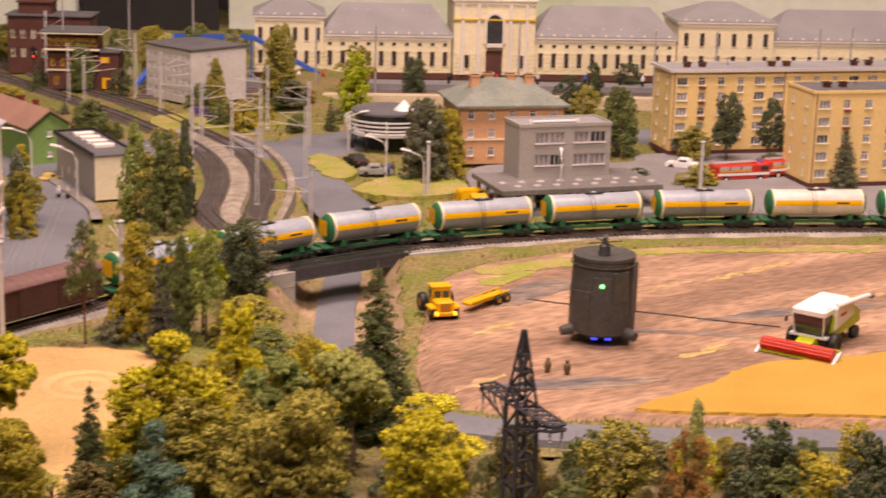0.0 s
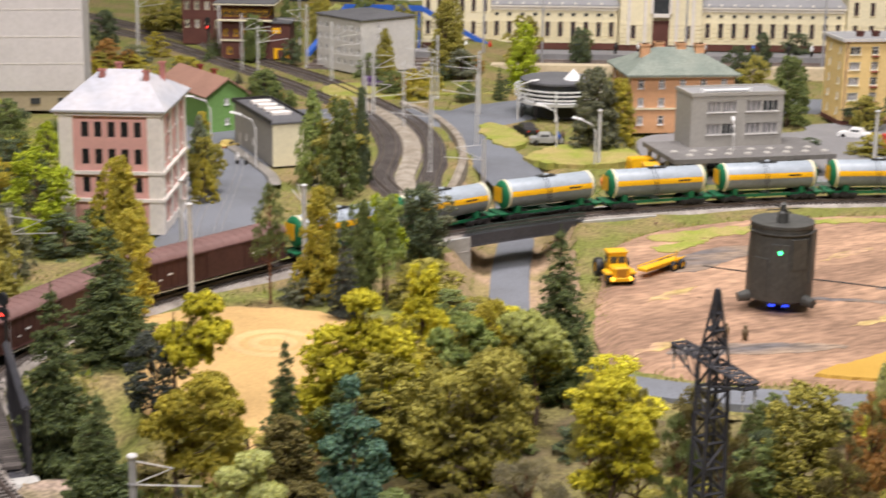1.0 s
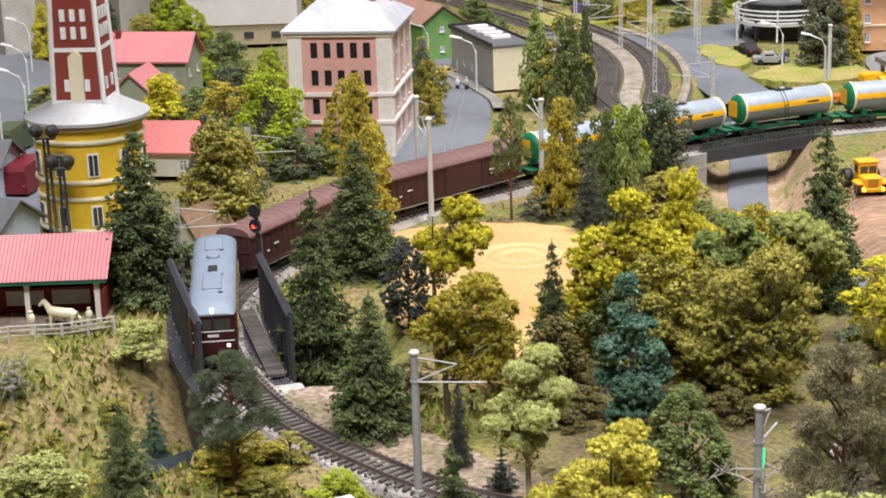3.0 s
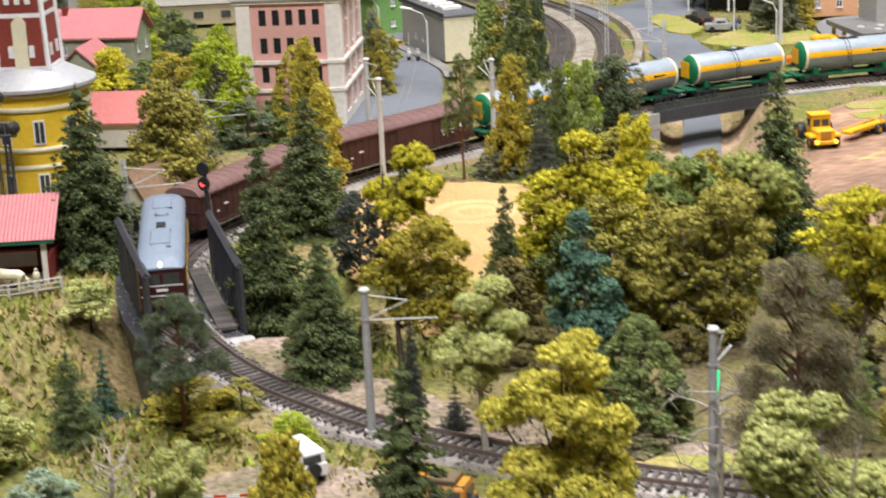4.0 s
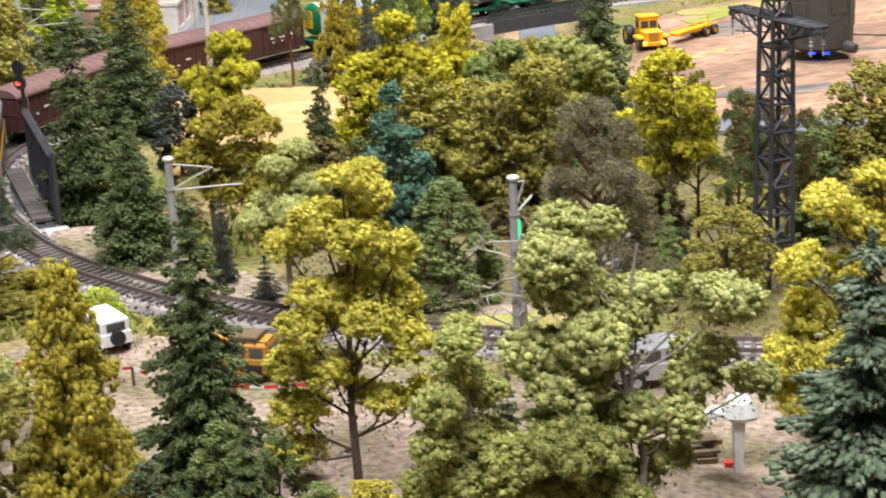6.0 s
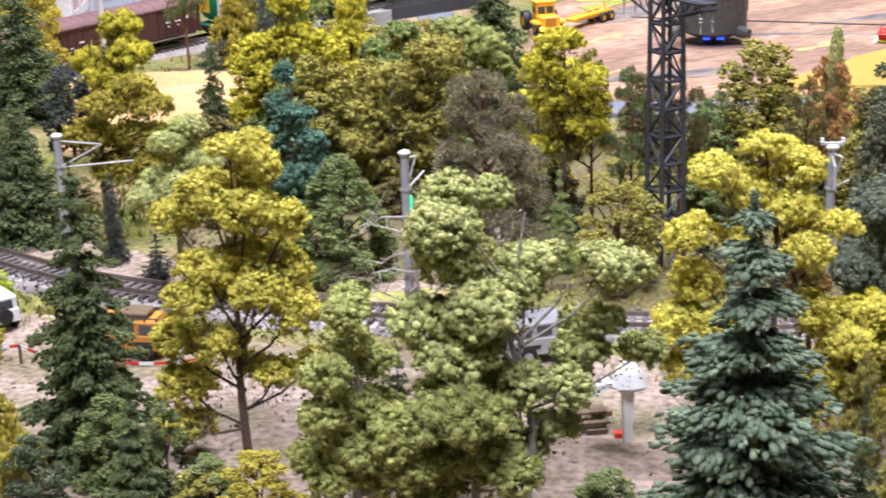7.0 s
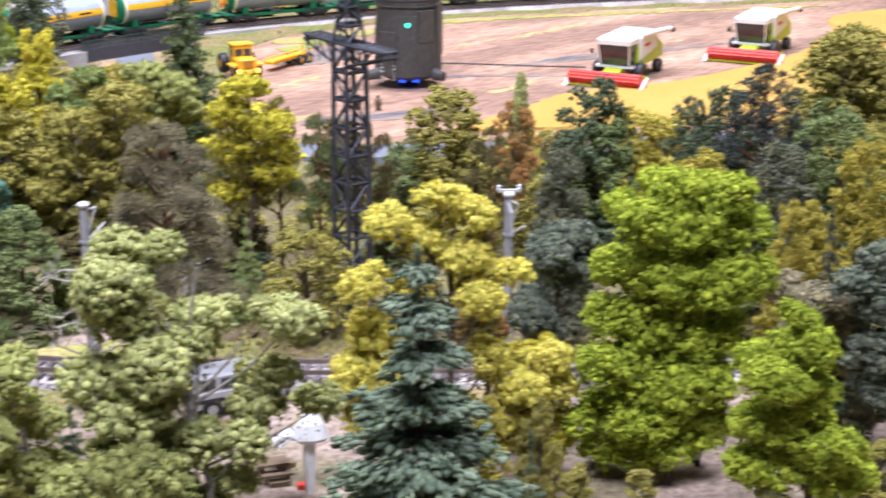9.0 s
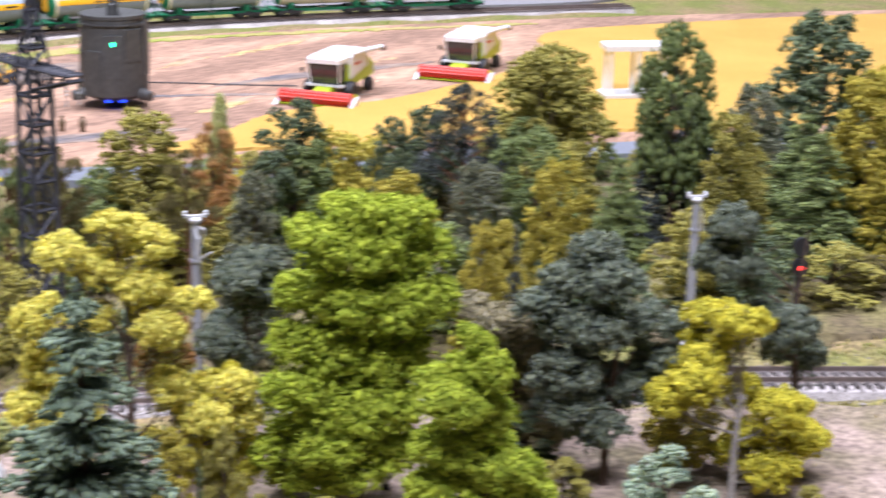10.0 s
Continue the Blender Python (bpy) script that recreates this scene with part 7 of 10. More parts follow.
    plant("dome", "olive", -0.181, 0.600, 0.037, 0.019, True)
    plant("dome", "greybrown", 0.094, 0.620, 0.038, 0.010, True)
    plant("round", "dark", 0.114, 2.897, 0.070, 0.024)
    plant("round", "olive", 0.140, 2.845, 0.059, 0.023)
    plant("tall", "green", 0.172, 2.530, 0.107, 0.029)
    plant("round", "dark", 0.231, 3.169, 0.055, 0.026)
    plant("round", "olive", 0.295, 3.324, 0.041, 0.033)
    plant("dome", "dark", 0.107, 2.707, 0.034, 0.036)
    plant("dome", "olive", 0.137, 2.591, 0.033, 0.034)
    plant("dome", "dark", 0.195, 2.387, 0.015, 0.018)
    plant("round", "dark", 0.281, 2.549, 0.045, 0.030)
    plant("dome", "olive", 0.267, 2.330, 0.029, 0.027)
    plant("dome", "dark", 0.389, 2.460, 0.028, 0.021)
    plant("small", "spruce", -0.803, 2.965, 0.052, 0.014)
    plant("round", "dark", -0.648, 2.925, 0.051, 0.018)
    plant("round", "dark", -0.611, 2.568, 0.055, 0.024)
    plant("round", "green", -0.688, 3.09, 0.103, 0.022)
    plant("round", "olive", -0.625, 3.07, 0.104, 0.025)
    plant("round", "light", -0.592, 3.06, 0.098, 0.022)
    plant("round", "green", -0.546, 3.06, 0.112, 0.024)
    plant("round", "olive", -0.477, 3.06, 0.104, 0.026)
    plant("dome", "olive", -0.97, 2.885, 0.03, 0.03)
    plant("dome", "ochre", -0.915, 2.872, 0.026, 0.028)
    plant("round", "dark", -1.02, 3.06, 0.075, 0.03)
    plant("round", "green", -1.05, 2.98, 0.06, 0.028)
    plant("dome", "grey", -0.93, 2.93, 0.035, 0.03)
    plant("round", "olive", -0.99, 3.27, 0.07, 0.03)
    plant("round", "green", -0.93, 3.29, 0.08, 0.03)
    plant("round", "green", -0.623, 2.588, 0.053, 0.024)
    plant("tall", "green", -0.728, 2.974, 0.087, 0.020)
    plant("round", "olive", -0.956, 3.283, 0.068, 0.034)
    plant("round", "ochre", -0.727, 3.592, 0.044, 0.024)
    plant("round", "green", -0.548, 3.543, 0.049, 0.032)
    plant("round", "olive", -0.636, 3.614, 0.050, 0.024)
    plant("tall", "olive", -0.365, 2.805, 0.128, 0.032)
    plant("tall", "bright", -0.235, 2.802, 0.109, 0.029)
    plant("tall", "grey", -0.095, 2.301, 0.115, 0.032)
    plant("round", "olive", -0.068, 2.344, 0.093, 0.019)
    plant("round", "dark", -0.154, 3.026, 0.073, 0.019)
    plant("dome", "olive", -0.351, 2.807, 0.059, 0.028)
    plant("tall", "green", -0.388, 1.973, 0.121, 0.023)
    plant("poplar", "dark", -0.373, 2.020, 0.130, 0.010)
    plant("dome", "ochre", -0.801, 2.615, 0.038, 0.027)
    plant("dome", "olive", -0.770, 2.727, 0.040, 0.033)
    plant("round", "green", -0.586, 2.081, 0.067, 0.014)
    plant("round", "dark", -0.252, 1.682, 0.088, 0.027)
    plant("tall", "olive", -0.330, 1.562, 0.111, 0.019)
    plant("layered", "lightgreen", -0.266, 1.543, 0.112, 0.018)
    plant("poplar", "green", -0.287, 1.540, 0.106, 0.013)
    plant("small", "black", -0.296, 1.512, 0.065, 0.016)
    plant("dome", "grey", -0.344, 1.532, 0.028, 0.016)
    plant("dome", "olive", -0.573, 0.995, 0.028, 0.020)
    plant("dome", "ochre", -0.578, 0.909, 0.022, 0.021)
    plant("dome", "dark", -0.503, 0.922, 0.022, 0.016)
    plant("dome", "olive", -0.414, 0.903, 0.018, 0.018)
    plant("dome", "light", -0.535, 0.849, 0.040, 0.023)
    plant("dome", "olive", -0.593, 1.091, 0.016, 0.012)
    plant("dome", "green", -0.653, 1.057, 0.016, 0.012)
    plant("spruce", "spruce", -0.377, 1.019, 0.093, 0.027)
    plant("dome", "dark", 0.232, 0.720, 0.033, 0.016, True)
    plant("round", "greybrown", 0.249, 0.760, 0.058, 0.015, True)
    plant("tall", "ochre", 0.248, 0.860, 0.085, 0.015)
    plant("dome", "olive", 0.122, 0.640, 0.035, 0.011, True)
    plant("dome", "light", 0.164, 0.600, 0.048, 0.010, True)
    plant("round", "ochre", 0.302, 0.700, 0.051, 0.016, True)
    plant("dome", "olive", 0.320, 0.600, 0.038, 0.013, True)
    plant("spruce", "spruce", -0.091, 1.318, 0.145, 0.033)
    plant("tall", "olive", 0.453, 1.000, 0.111, 0.027)
    plant("round", "olive", 0.368, 1.140, 0.125, 0.042)
    plant("spruce", "green", 0.517, 1.000, 0.094, 0.042)
    plant("tall", "grey", 0.504, 1.080, 0.113, 0.027)
    plant("tall", "ochre", 0.549, 1.000, 0.134, 0.036)
    plant("round", "greybrown", 0.220, 0.740, 0.067, 0.017, True)
    plant("dome", "dark", 0.447, 0.950, 0.053, 0.032)
    plant("dome", "olive", 0.495, 0.930, 0.042, 0.032)
    plant("dome", "dark", 0.405, 0.920, 0.046, 0.027)
    plant("tall", "ochre", 0.317, 0.950, 0.096, 0.019)
    plant("dome", "dark", 0.344, 0.920, 0.045, 0.030)
    plant("round", "olive", -1.081, 2.414, 0.055, 0.032)
    plant("round", "yellow", -0.997, 2.488, 0.086, 0.034)
    plant("egg", "bright", -0.996, 2.367, 0.072, 0.033)
    plant("tall", "bright", -1.119, 2.573, 0.062, 0.026)
    plant("round", "dark", -0.916, 2.290, 0.045, 0.025)
    plant("tall", "bright", -0.879, 2.096, 0.046, 0.020)
    plant("round", "yellow", -0.827, 2.086, 0.042, 0.017)
    plant("round", "dark", -0.784, 1.924, 0.069, 0.027)
    plant("tall", "yellow", -0.838, 1.847, 0.073, 0.030)
    plant("dome", "green", -0.793, 1.861, 0.057, 0.036)
    plant("round", "bright", -0.66, 1.69, 0.112, 0.037)
    plant("dome", "dark", -0.625, 1.668, 0.05, 0.03)
    plant("dome", "green", -0.6, 1.70, 0.045, 0.028)
    plant("egg", "ochre", -0.583, 1.705, 0.1, 0.024)
    plant("dome", "dark", -0.7, 1.72, 0.06, 0.03)
    plant("round", "ochre", -0.73, 1.75, 0.085, 0.032)
    plant("round", "olive", -0.548, 1.955, 0.075, 0.02)
    plant("egg", "ochre", -0.538, 1.91, 0.06, 0.015)
    plant("tall", "grey", -0.675, 1.553, 0.091, 0.025)
    plant("tall", "grey", -0.649, 1.579, 0.080, 0.022)
    plant("poplar", "ochre", -0.509, 1.551, 0.084, 0.018)
    plant("round", "green", -0.812, 2.164, 0.049, 0.017)
    plant("dome", "olive", -1.008, 1.900, 0.049, 0.024)
    plant("round", "dark", -1.169, 2.459, 0.073, 0.025)
    plant("tall", "yellow", -1.200, 2.309, 0.082, 0.019)
    plant("tall", "ochre", -0.178, 1.130, 0.066, 0.022)
    plant("small", "spruce", -0.117, 1.200, 0.085, 0.012)
    plant("small", "sage", -0.193, 1.330, 0.076, 0.007)
    plant("round", "ochre", -0.144, 1.300, 0.087, 0.020)
    plant("dome", "dark", -0.255, 0.610, 0.048, 0.015, True)
    plant("dome", "green", -0.203, 0.620, 0.054, 0.013, True)


plant_wood()


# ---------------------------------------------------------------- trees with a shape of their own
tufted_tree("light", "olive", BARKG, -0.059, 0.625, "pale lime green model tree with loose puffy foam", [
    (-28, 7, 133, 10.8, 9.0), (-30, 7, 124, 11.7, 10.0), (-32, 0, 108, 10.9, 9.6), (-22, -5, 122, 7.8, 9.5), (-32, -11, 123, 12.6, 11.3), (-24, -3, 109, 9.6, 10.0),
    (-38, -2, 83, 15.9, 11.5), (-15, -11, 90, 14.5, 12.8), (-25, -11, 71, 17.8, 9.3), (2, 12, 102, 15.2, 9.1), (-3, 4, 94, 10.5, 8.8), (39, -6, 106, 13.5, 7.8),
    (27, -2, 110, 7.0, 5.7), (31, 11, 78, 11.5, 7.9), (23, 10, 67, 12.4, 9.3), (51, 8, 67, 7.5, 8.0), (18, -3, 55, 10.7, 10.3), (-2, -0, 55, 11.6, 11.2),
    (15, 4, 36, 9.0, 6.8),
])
# lower clumps of the tree above, set apart in darker lime as shade
tufted_tree("lime", "olive", BARKG, -0.079, 0.610, "lower puffs of the pale lime tree, coloured darker for their shade", [
    (-5, -11, 53, 22.0, 12.1), (4, 1, 31, 17.8, 10.7), (-15, -5, 34, 11.1, 8.9), (-19, 9, 14, 13.5, 9.0), (18, -10, 28, 11.2, 9.8), (-4, 4, 57, 10.9, 7.9),
    (9, 9, 38, 12.4, 8.8),
])
tufted_tree("lime", "olive", BARKG, -0.125, 0.600, "yellow-green model tree with puffy foam foliage", [
    (1, -7, 98, 9.8, 7.2), (1, 9, 80, 9.4, 7.7), (10, 9, 72, 9.0, 7.7), (-7, -12, 75, 9.9, 8.6), (4, 5, 53, 12.6, 10.4), (-10, -12, 58, 9.6, 7.9),
    (-16, 0, 36, 9.7, 8.0), (0, -2, 38, 12.3, 10.1), (18, -7, 48, 10.0, 13.1), (23, -4, 32, 11.0, 8.8), (11, 7, 25, 11.0, 9.7), (-8, -4, 28, 11.1, 8.0),
])
# grey-brown inner flakes colour in the shaded parts of the yellow crowns
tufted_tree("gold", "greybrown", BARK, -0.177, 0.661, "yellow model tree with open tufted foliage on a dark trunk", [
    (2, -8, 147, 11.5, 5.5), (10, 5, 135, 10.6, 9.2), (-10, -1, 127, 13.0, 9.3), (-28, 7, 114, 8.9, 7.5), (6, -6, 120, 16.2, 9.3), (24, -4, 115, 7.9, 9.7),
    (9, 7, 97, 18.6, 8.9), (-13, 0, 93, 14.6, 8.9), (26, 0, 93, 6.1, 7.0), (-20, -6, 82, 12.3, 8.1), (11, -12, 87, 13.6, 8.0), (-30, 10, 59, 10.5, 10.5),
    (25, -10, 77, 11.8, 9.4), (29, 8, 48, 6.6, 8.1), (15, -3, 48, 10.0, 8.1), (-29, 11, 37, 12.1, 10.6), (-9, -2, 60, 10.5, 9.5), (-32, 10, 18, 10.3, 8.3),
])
tufted_tree("gold", "greybrown", BARK, 0.047, 0.680, "yellow model tree with open tufted foliage beside the mast", [
    (-6, 1, 137, 10.7, 6.5), (-27, -6, 128, 10.8, 7.9), (9, 6, 126, 12.2, 8.5), (-12, 4, 118, 11.7, 8.5), (26, 4, 102, 10.5, 6.2), (5, -1, 111, 11.8, 8.0),
    (-39, -7, 101, 9.9, 7.6), (-17, 3, 97, 11.8, 8.5), (11, -9, 95, 11.4, 8.1), (-33, 5, 78, 11.9, 10.5), (-41, 3, 58, 11.5, 12.5), (-24, -3, 58, 12.0, 11.6),
    (44, 7, 61, 10.2, 8.7), (30, -7, 53, 11.7, 8.8), (16, -3, 66, 10.1, 9.7), (50, 7, 47, 7.3, 7.8), (20, -3, 38, 8.8, 8.8), (-38, 5, 37, 9.7, 9.7),
])
tufted_tree("rust", "olive", BARK, 0.068, 0.730, "rusty brown model tree among yellow trees", [
    (-2, 3, 73, 8.7, 8.2), (-8, 11, 58, 7.2, 9.2), (5, 12, 55, 6.2, 7.7),
])
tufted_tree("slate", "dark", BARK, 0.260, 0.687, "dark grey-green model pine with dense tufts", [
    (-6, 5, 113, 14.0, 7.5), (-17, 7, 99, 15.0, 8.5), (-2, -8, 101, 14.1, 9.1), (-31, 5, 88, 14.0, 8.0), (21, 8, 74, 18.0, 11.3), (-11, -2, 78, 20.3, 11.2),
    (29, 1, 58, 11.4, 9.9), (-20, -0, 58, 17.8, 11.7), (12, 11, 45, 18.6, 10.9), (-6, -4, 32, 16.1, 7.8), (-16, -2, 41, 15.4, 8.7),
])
tufted_tree("greybrown", "grey", BARK, 0.227, 0.725, "grey-brown model tree with withered foliage", [
    (-13, -12, 74, 12.1, 8.9), (6, -2, 64, 12.2, 10.6), (-7, 3, 49, 12.7, 11.6), (12, 10, 39, 14.9, 11.7), (4, 10, 21, 16.1, 10.7), (15, -4, 16, 11.9, 9.2),
])
tufted_tree("yellow", "greybrown", BARKG, 0.312, 0.660, "small yellow model tree with pale bare branches", [
    (-13, 12, 87, 11.0, 6.0), (-3, -7, 88, 13.6, 6.6), (-3, 8, 76, 12.6, 5.5), (-25, -8, 61, 12.1, 10.1), (-35, -2, 53, 10.1, 8.6), (17, -10, 47, 14.5, 9.3),
    (13, 9, 27, 10.9, 8.3), (38, 8, 24, 11.6, 8.9), (14, -9, 18, 14.2, 9.5), (-16, 1, 68, 10.1, 8.6),
])
tufted_tree("slate", "dark", BARK, 0.367, 0.715, "grey-green model tree beside the track", [
    (-41, -6, 115, 12.3, 9.6), (-43, -0, 101, 11.8, 8.0), (-21, 1, 67, 9.3, 8.2), (-10, -9, 64, 13.8, 11.1), (9, 9, 45, 10.1, 8.4), (-39, -5, 95, 16.2, 6.5),
])
tufted_tree("slate", "dark", BARK, 0.109, 0.775, "dark grey-green model tree in front of the wagons", [
    (5, -1, 89, 13.5, 8.1), (-6, -11, 84, 11.9, 8.1), (-15, -12, 54, 12.0, 9.3), (-8, -7, 43, 9.9, 7.1), (10, -4, 76, 10.9, 7.1),
])
tufted_tree("teal", "teal", BARK, -0.207, 1.021, "blue-green model conifer with loose lobes", [
    (-3, 10, 98, 6.1, 7.9), (-9, 9, 77, 8.0, 8.7), (1, -0, 73, 8.7, 8.0), (-11, -1, 58, 12.4, 9.5), (11, 4, 55, 11.7, 9.5), (-16, 9, 34, 10.3, 8.1),
    (4, -4, 33, 16.9, 11.0), (18, 7, 41, 8.0, 7.3), (-3, -2, 14, 14.8, 11.8), (15, 2, 21, 9.6, 8.8),
])
tufted_tree("light", "olive", BARKG, -0.249, 0.885, "pale lime green model tree with puffy foam clumps", [
    (6, 6, 99, 10.9, 5.8), (-4, 0, 91, 10.9, 6.4), (11, 5, 79, 12.9, 7.1), (-11, 5, 71, 9.7, 6.5), (5, -12, 69, 14.3, 7.8), (-17, -11, 63, 9.8, 5.2),
    (-2, -8, 54, 12.4, 6.5),
])
tufted_tree("bright", "bright", BARK, 0.144, 0.685, "bright fresh green model tree with a dense oval crown", [
    (-0, -7, 139, 14.8, 7.1), (23, -7, 136, 10.6, 8.2), (-20, -11, 126, 11.9, 10.5), (2, -7, 122, 17.8, 12.5), (31, 2, 118, 11.6, 12.1), (-23, 9, 100, 12.5, 11.0),
    (-4, -4, 99, 19.3, 12.6), (21, -3, 97, 17.0, 13.1), (37, -2, 96, 8.3, 12.2), (-29, 4, 79, 11.1, 11.1), (-7, 7, 73, 19.5, 13.2), (22, 11, 67, 17.2, 13.3),
    (-33, -3, 59, 10.7, 11.2), (-10, 5, 50, 19.7, 13.3), (11, -4, 49, 17.4, 11.4), (-32, 8, 35, 9.9, 9.9), (-17, -6, 33, 15.4, 9.9), (-27, 9, 15, 12.5, 9.0),
    (-8, 0, 18, 14.0, 8.5), (16, 5, 26, 15.0, 11.5), (-40, 1, 30, 7.4, 9.9),
])
tufted_tree("bright", "bright", BARK, 0.178, 0.600, "bright fresh green young model tree", [
    (-6, -4, 108, 5.2, 5.7), (-10, -0, 95, 8.3, 7.4), (-2, -11, 98, 7.5, 8.8), (-19, -11, 86, 11.4, 8.3), (-0, 1, 76, 11.1, 8.9), (-21, -1, 64, 10.6, 8.9),
    (0, 8, 54, 13.9, 8.9), (11, -12, 56, 9.9, 8.1), (-22, 1, 46, 10.3, 8.0), (20, -0, 40, 10.5, 6.4),
])
tufted_tree("yellow", "olive", BARK, -0.231, 1.142, "yellow model tree with tufted clumps in the wood", [
    (9, 2, 121, 16.2, 9.3), (-13, 6, 91, 19.5, 10.1), (12, 1, 96, 21.7, 13.2), (33, 2, 88, 17.8, 13.2), (-24, -0, 80, 14.9, 8.6), (-26, 3, 44, 16.5, 11.0),
    (-0, -6, 72, 21.9, 13.3), (38, 1, 70, 14.8, 14.8), (-18, 4, 62, 18.8, 11.8), (19, -7, 58, 23.4, 14.1), (3, 12, 33, 23.6, 14.1),
])
tufted_tree("yellow", "olive", BARK, -0.369, 1.168, "yellow model tree with tufted clumps beside the straw", [
    (22, 6, 104, 16.9, 9.7), (0, 11, 78, 17.1, 8.9), (31, -5, 85, 17.0, 11.3), (13, -1, 68, 21.1, 8.9),
])
tufted_tree("ochre", "olive", BARK, -0.331, 1.040, "olive-lime model tree with rounded clumps", [
    (23, -6, 89, 16.7, 8.7), (6, -11, 79, 16.8, 8.7), (37, -12, 78, 13.8, 8.7), (-7, -6, 59, 16.9, 10.3), (15, 9, 54, 20.4, 10.9), (38, -8, 58, 12.4, 8.7),
    (7, 5, 36, 17.6, 9.5), (32, -6, 38, 14.6, 9.5),
])
tufted_tree("olive", "greybrown", BARK, -0.136, 1.080, "olive model tree with a wide soft crown", [
    (17, -10, 100, 22.6, 10.2), (-9, -7, 83, 20.5, 11.7), (21, 4, 74, 26.4, 13.9), (-21, 0, 59, 19.9, 13.3), (2, 1, 51, 23.6, 14.0), (-31, -1, 39, 17.8, 13.4),
    (30, -5, 56, 16.9, 14.0), (15, -0, 31, 22.2, 13.3), (-16, 10, 22, 20.8, 12.6),
])
tufted_tree("lightgreen", "olive", BARK, -0.166, 1.200, "fresh green model tree with rounded clumps", [
    (16, -7, 91, 11.3, 7.3), (-4, 6, 75, 13.8, 9.7), (26, -6, 79, 11.3, 8.9), (8, -7, 66, 14.6, 10.6),
])
tufted_tree("lime", "olive", BARK, -0.103, 1.220, "lime green round model tree in the wood", [
    (-12, -4, 87, 18.0, 9.8), (9, -10, 78, 17.2, 11.5), (17, 10, 58, 13.2, 9.9), (-4, -3, 66, 16.5, 10.7),
])
tufted_tree("yellow", "olive", BARK, -0.038, 0.984, "yellow model tree with high clumps on a dark trunk", [
    (-3, -8, 124, 15.1, 7.9), (-13, -12, 110, 13.9, 7.9), (10, -11, 101, 15.2, 7.9), (-10, -7, 89, 12.6, 8.0), (13, -2, 73, 15.3, 6.7), (-18, 2, 60, 11.3, 6.0),
    (3, 12, 79, 12.0, 7.3), (-3, 9, 62, 12.7, 6.0), (16, -6, 89, 11.9, 6.0),
])


# ---------------------------------------------------------------- undergrowth and grass tufts
def yard_bushes():
    """Low scrub on the bank between the village and the station yard."""
    rng = np.random.default_rng(29)
    for cx, cy, sx, sy, n in ((-0.95, 2.9, 0.04, 0.035, 14), (-0.85, 2.68, 0.07, 0.06, 12), (-0.71, 2.58, 0.05, 0.05, 8), (-0.6, 2.55, 0.04, 0.03, 5), (-0.45, 2.76, 0.06, 0.05, 9), (-0.33, 2.74, 0.05, 0.05, 7)):
        for k in range(n):
            h = rng.uniform(0.018, 0.05)
            x, y = rng.normal(cx, sx), rng.normal(cy, sy)
            if min(near_line(np.array([x]), np.array([y]), line)[0][0] for line in (CURVE_A, CURVE_B)) > 0.035:
                plant(str(rng.choice(["dome", "dome", "round", "small"])), str(rng.choice(["olive", "ochre", "green", "dark", "grey", "rust"])), round(float(x), 3), round(float(y), 3), float(h), float(h * 0.55), where="on the station bank")


yard_bushes()


def undergrowth():
    """Low bushes and young trees that close the wood between the taller ones."""
    rng = np.random.default_rng(11)
    n = 0
    while n < 95:
        x, y = rng.uniform(-0.4, 0.75), rng.uniform(0.9, 1.29)
        d, _ = near_line(np.array([x]), np.array([y]), LOOP)
        e, _ = near_line(np.array([x]), np.array([y]), UNDERPASS)
        straw = -0.42 < x < -0.24 and y > 1.12
        if d[0] < 0.045 or e[0] < 0.045 or straw or math.hypot(x - 0.018, y - 0.945) < 0.03 or (x < -0.27 and y < 1.06) or (abs(x + 0.1) < 0.05 and y < 0.93):
            continue
        tall = rng.random() < 0.22
        kind = rng.choice(["round", "tall", "poplar"]) if tall else "dome"
        colour = str(rng.choice(["brown", "brown", "dark", "green", "brown", "olive"]))
        h = rng.uniform(0.05, 0.085) if tall else rng.uniform(0.018, 0.035)
        plant(str(kind), colour, round(float(x), 3), round(float(y), 3), float(h), float(h * (0.36 if tall else 0.8)))
        n += 1


undergrowth()


def roadside_bushes():
    """A loose hedge of low trees between the wood and the field road."""
    rng = np.random.default_rng(17)
    for k in range(20):
        x, h = 0.06 + 0.03 * k + rng.normal(0, 0.006), rng.uniform(0.03, 0.046)
        plant(str(rng.choice(["round", "tall", "dome"])), str(rng.choice(["olive", "ochre", "green", "dark", "yellow"])), round(float(x), 3), round(float(rng.uniform(1.22, 1.27)), 3), float(h), float(h * 0.42))


roadside_bushes()


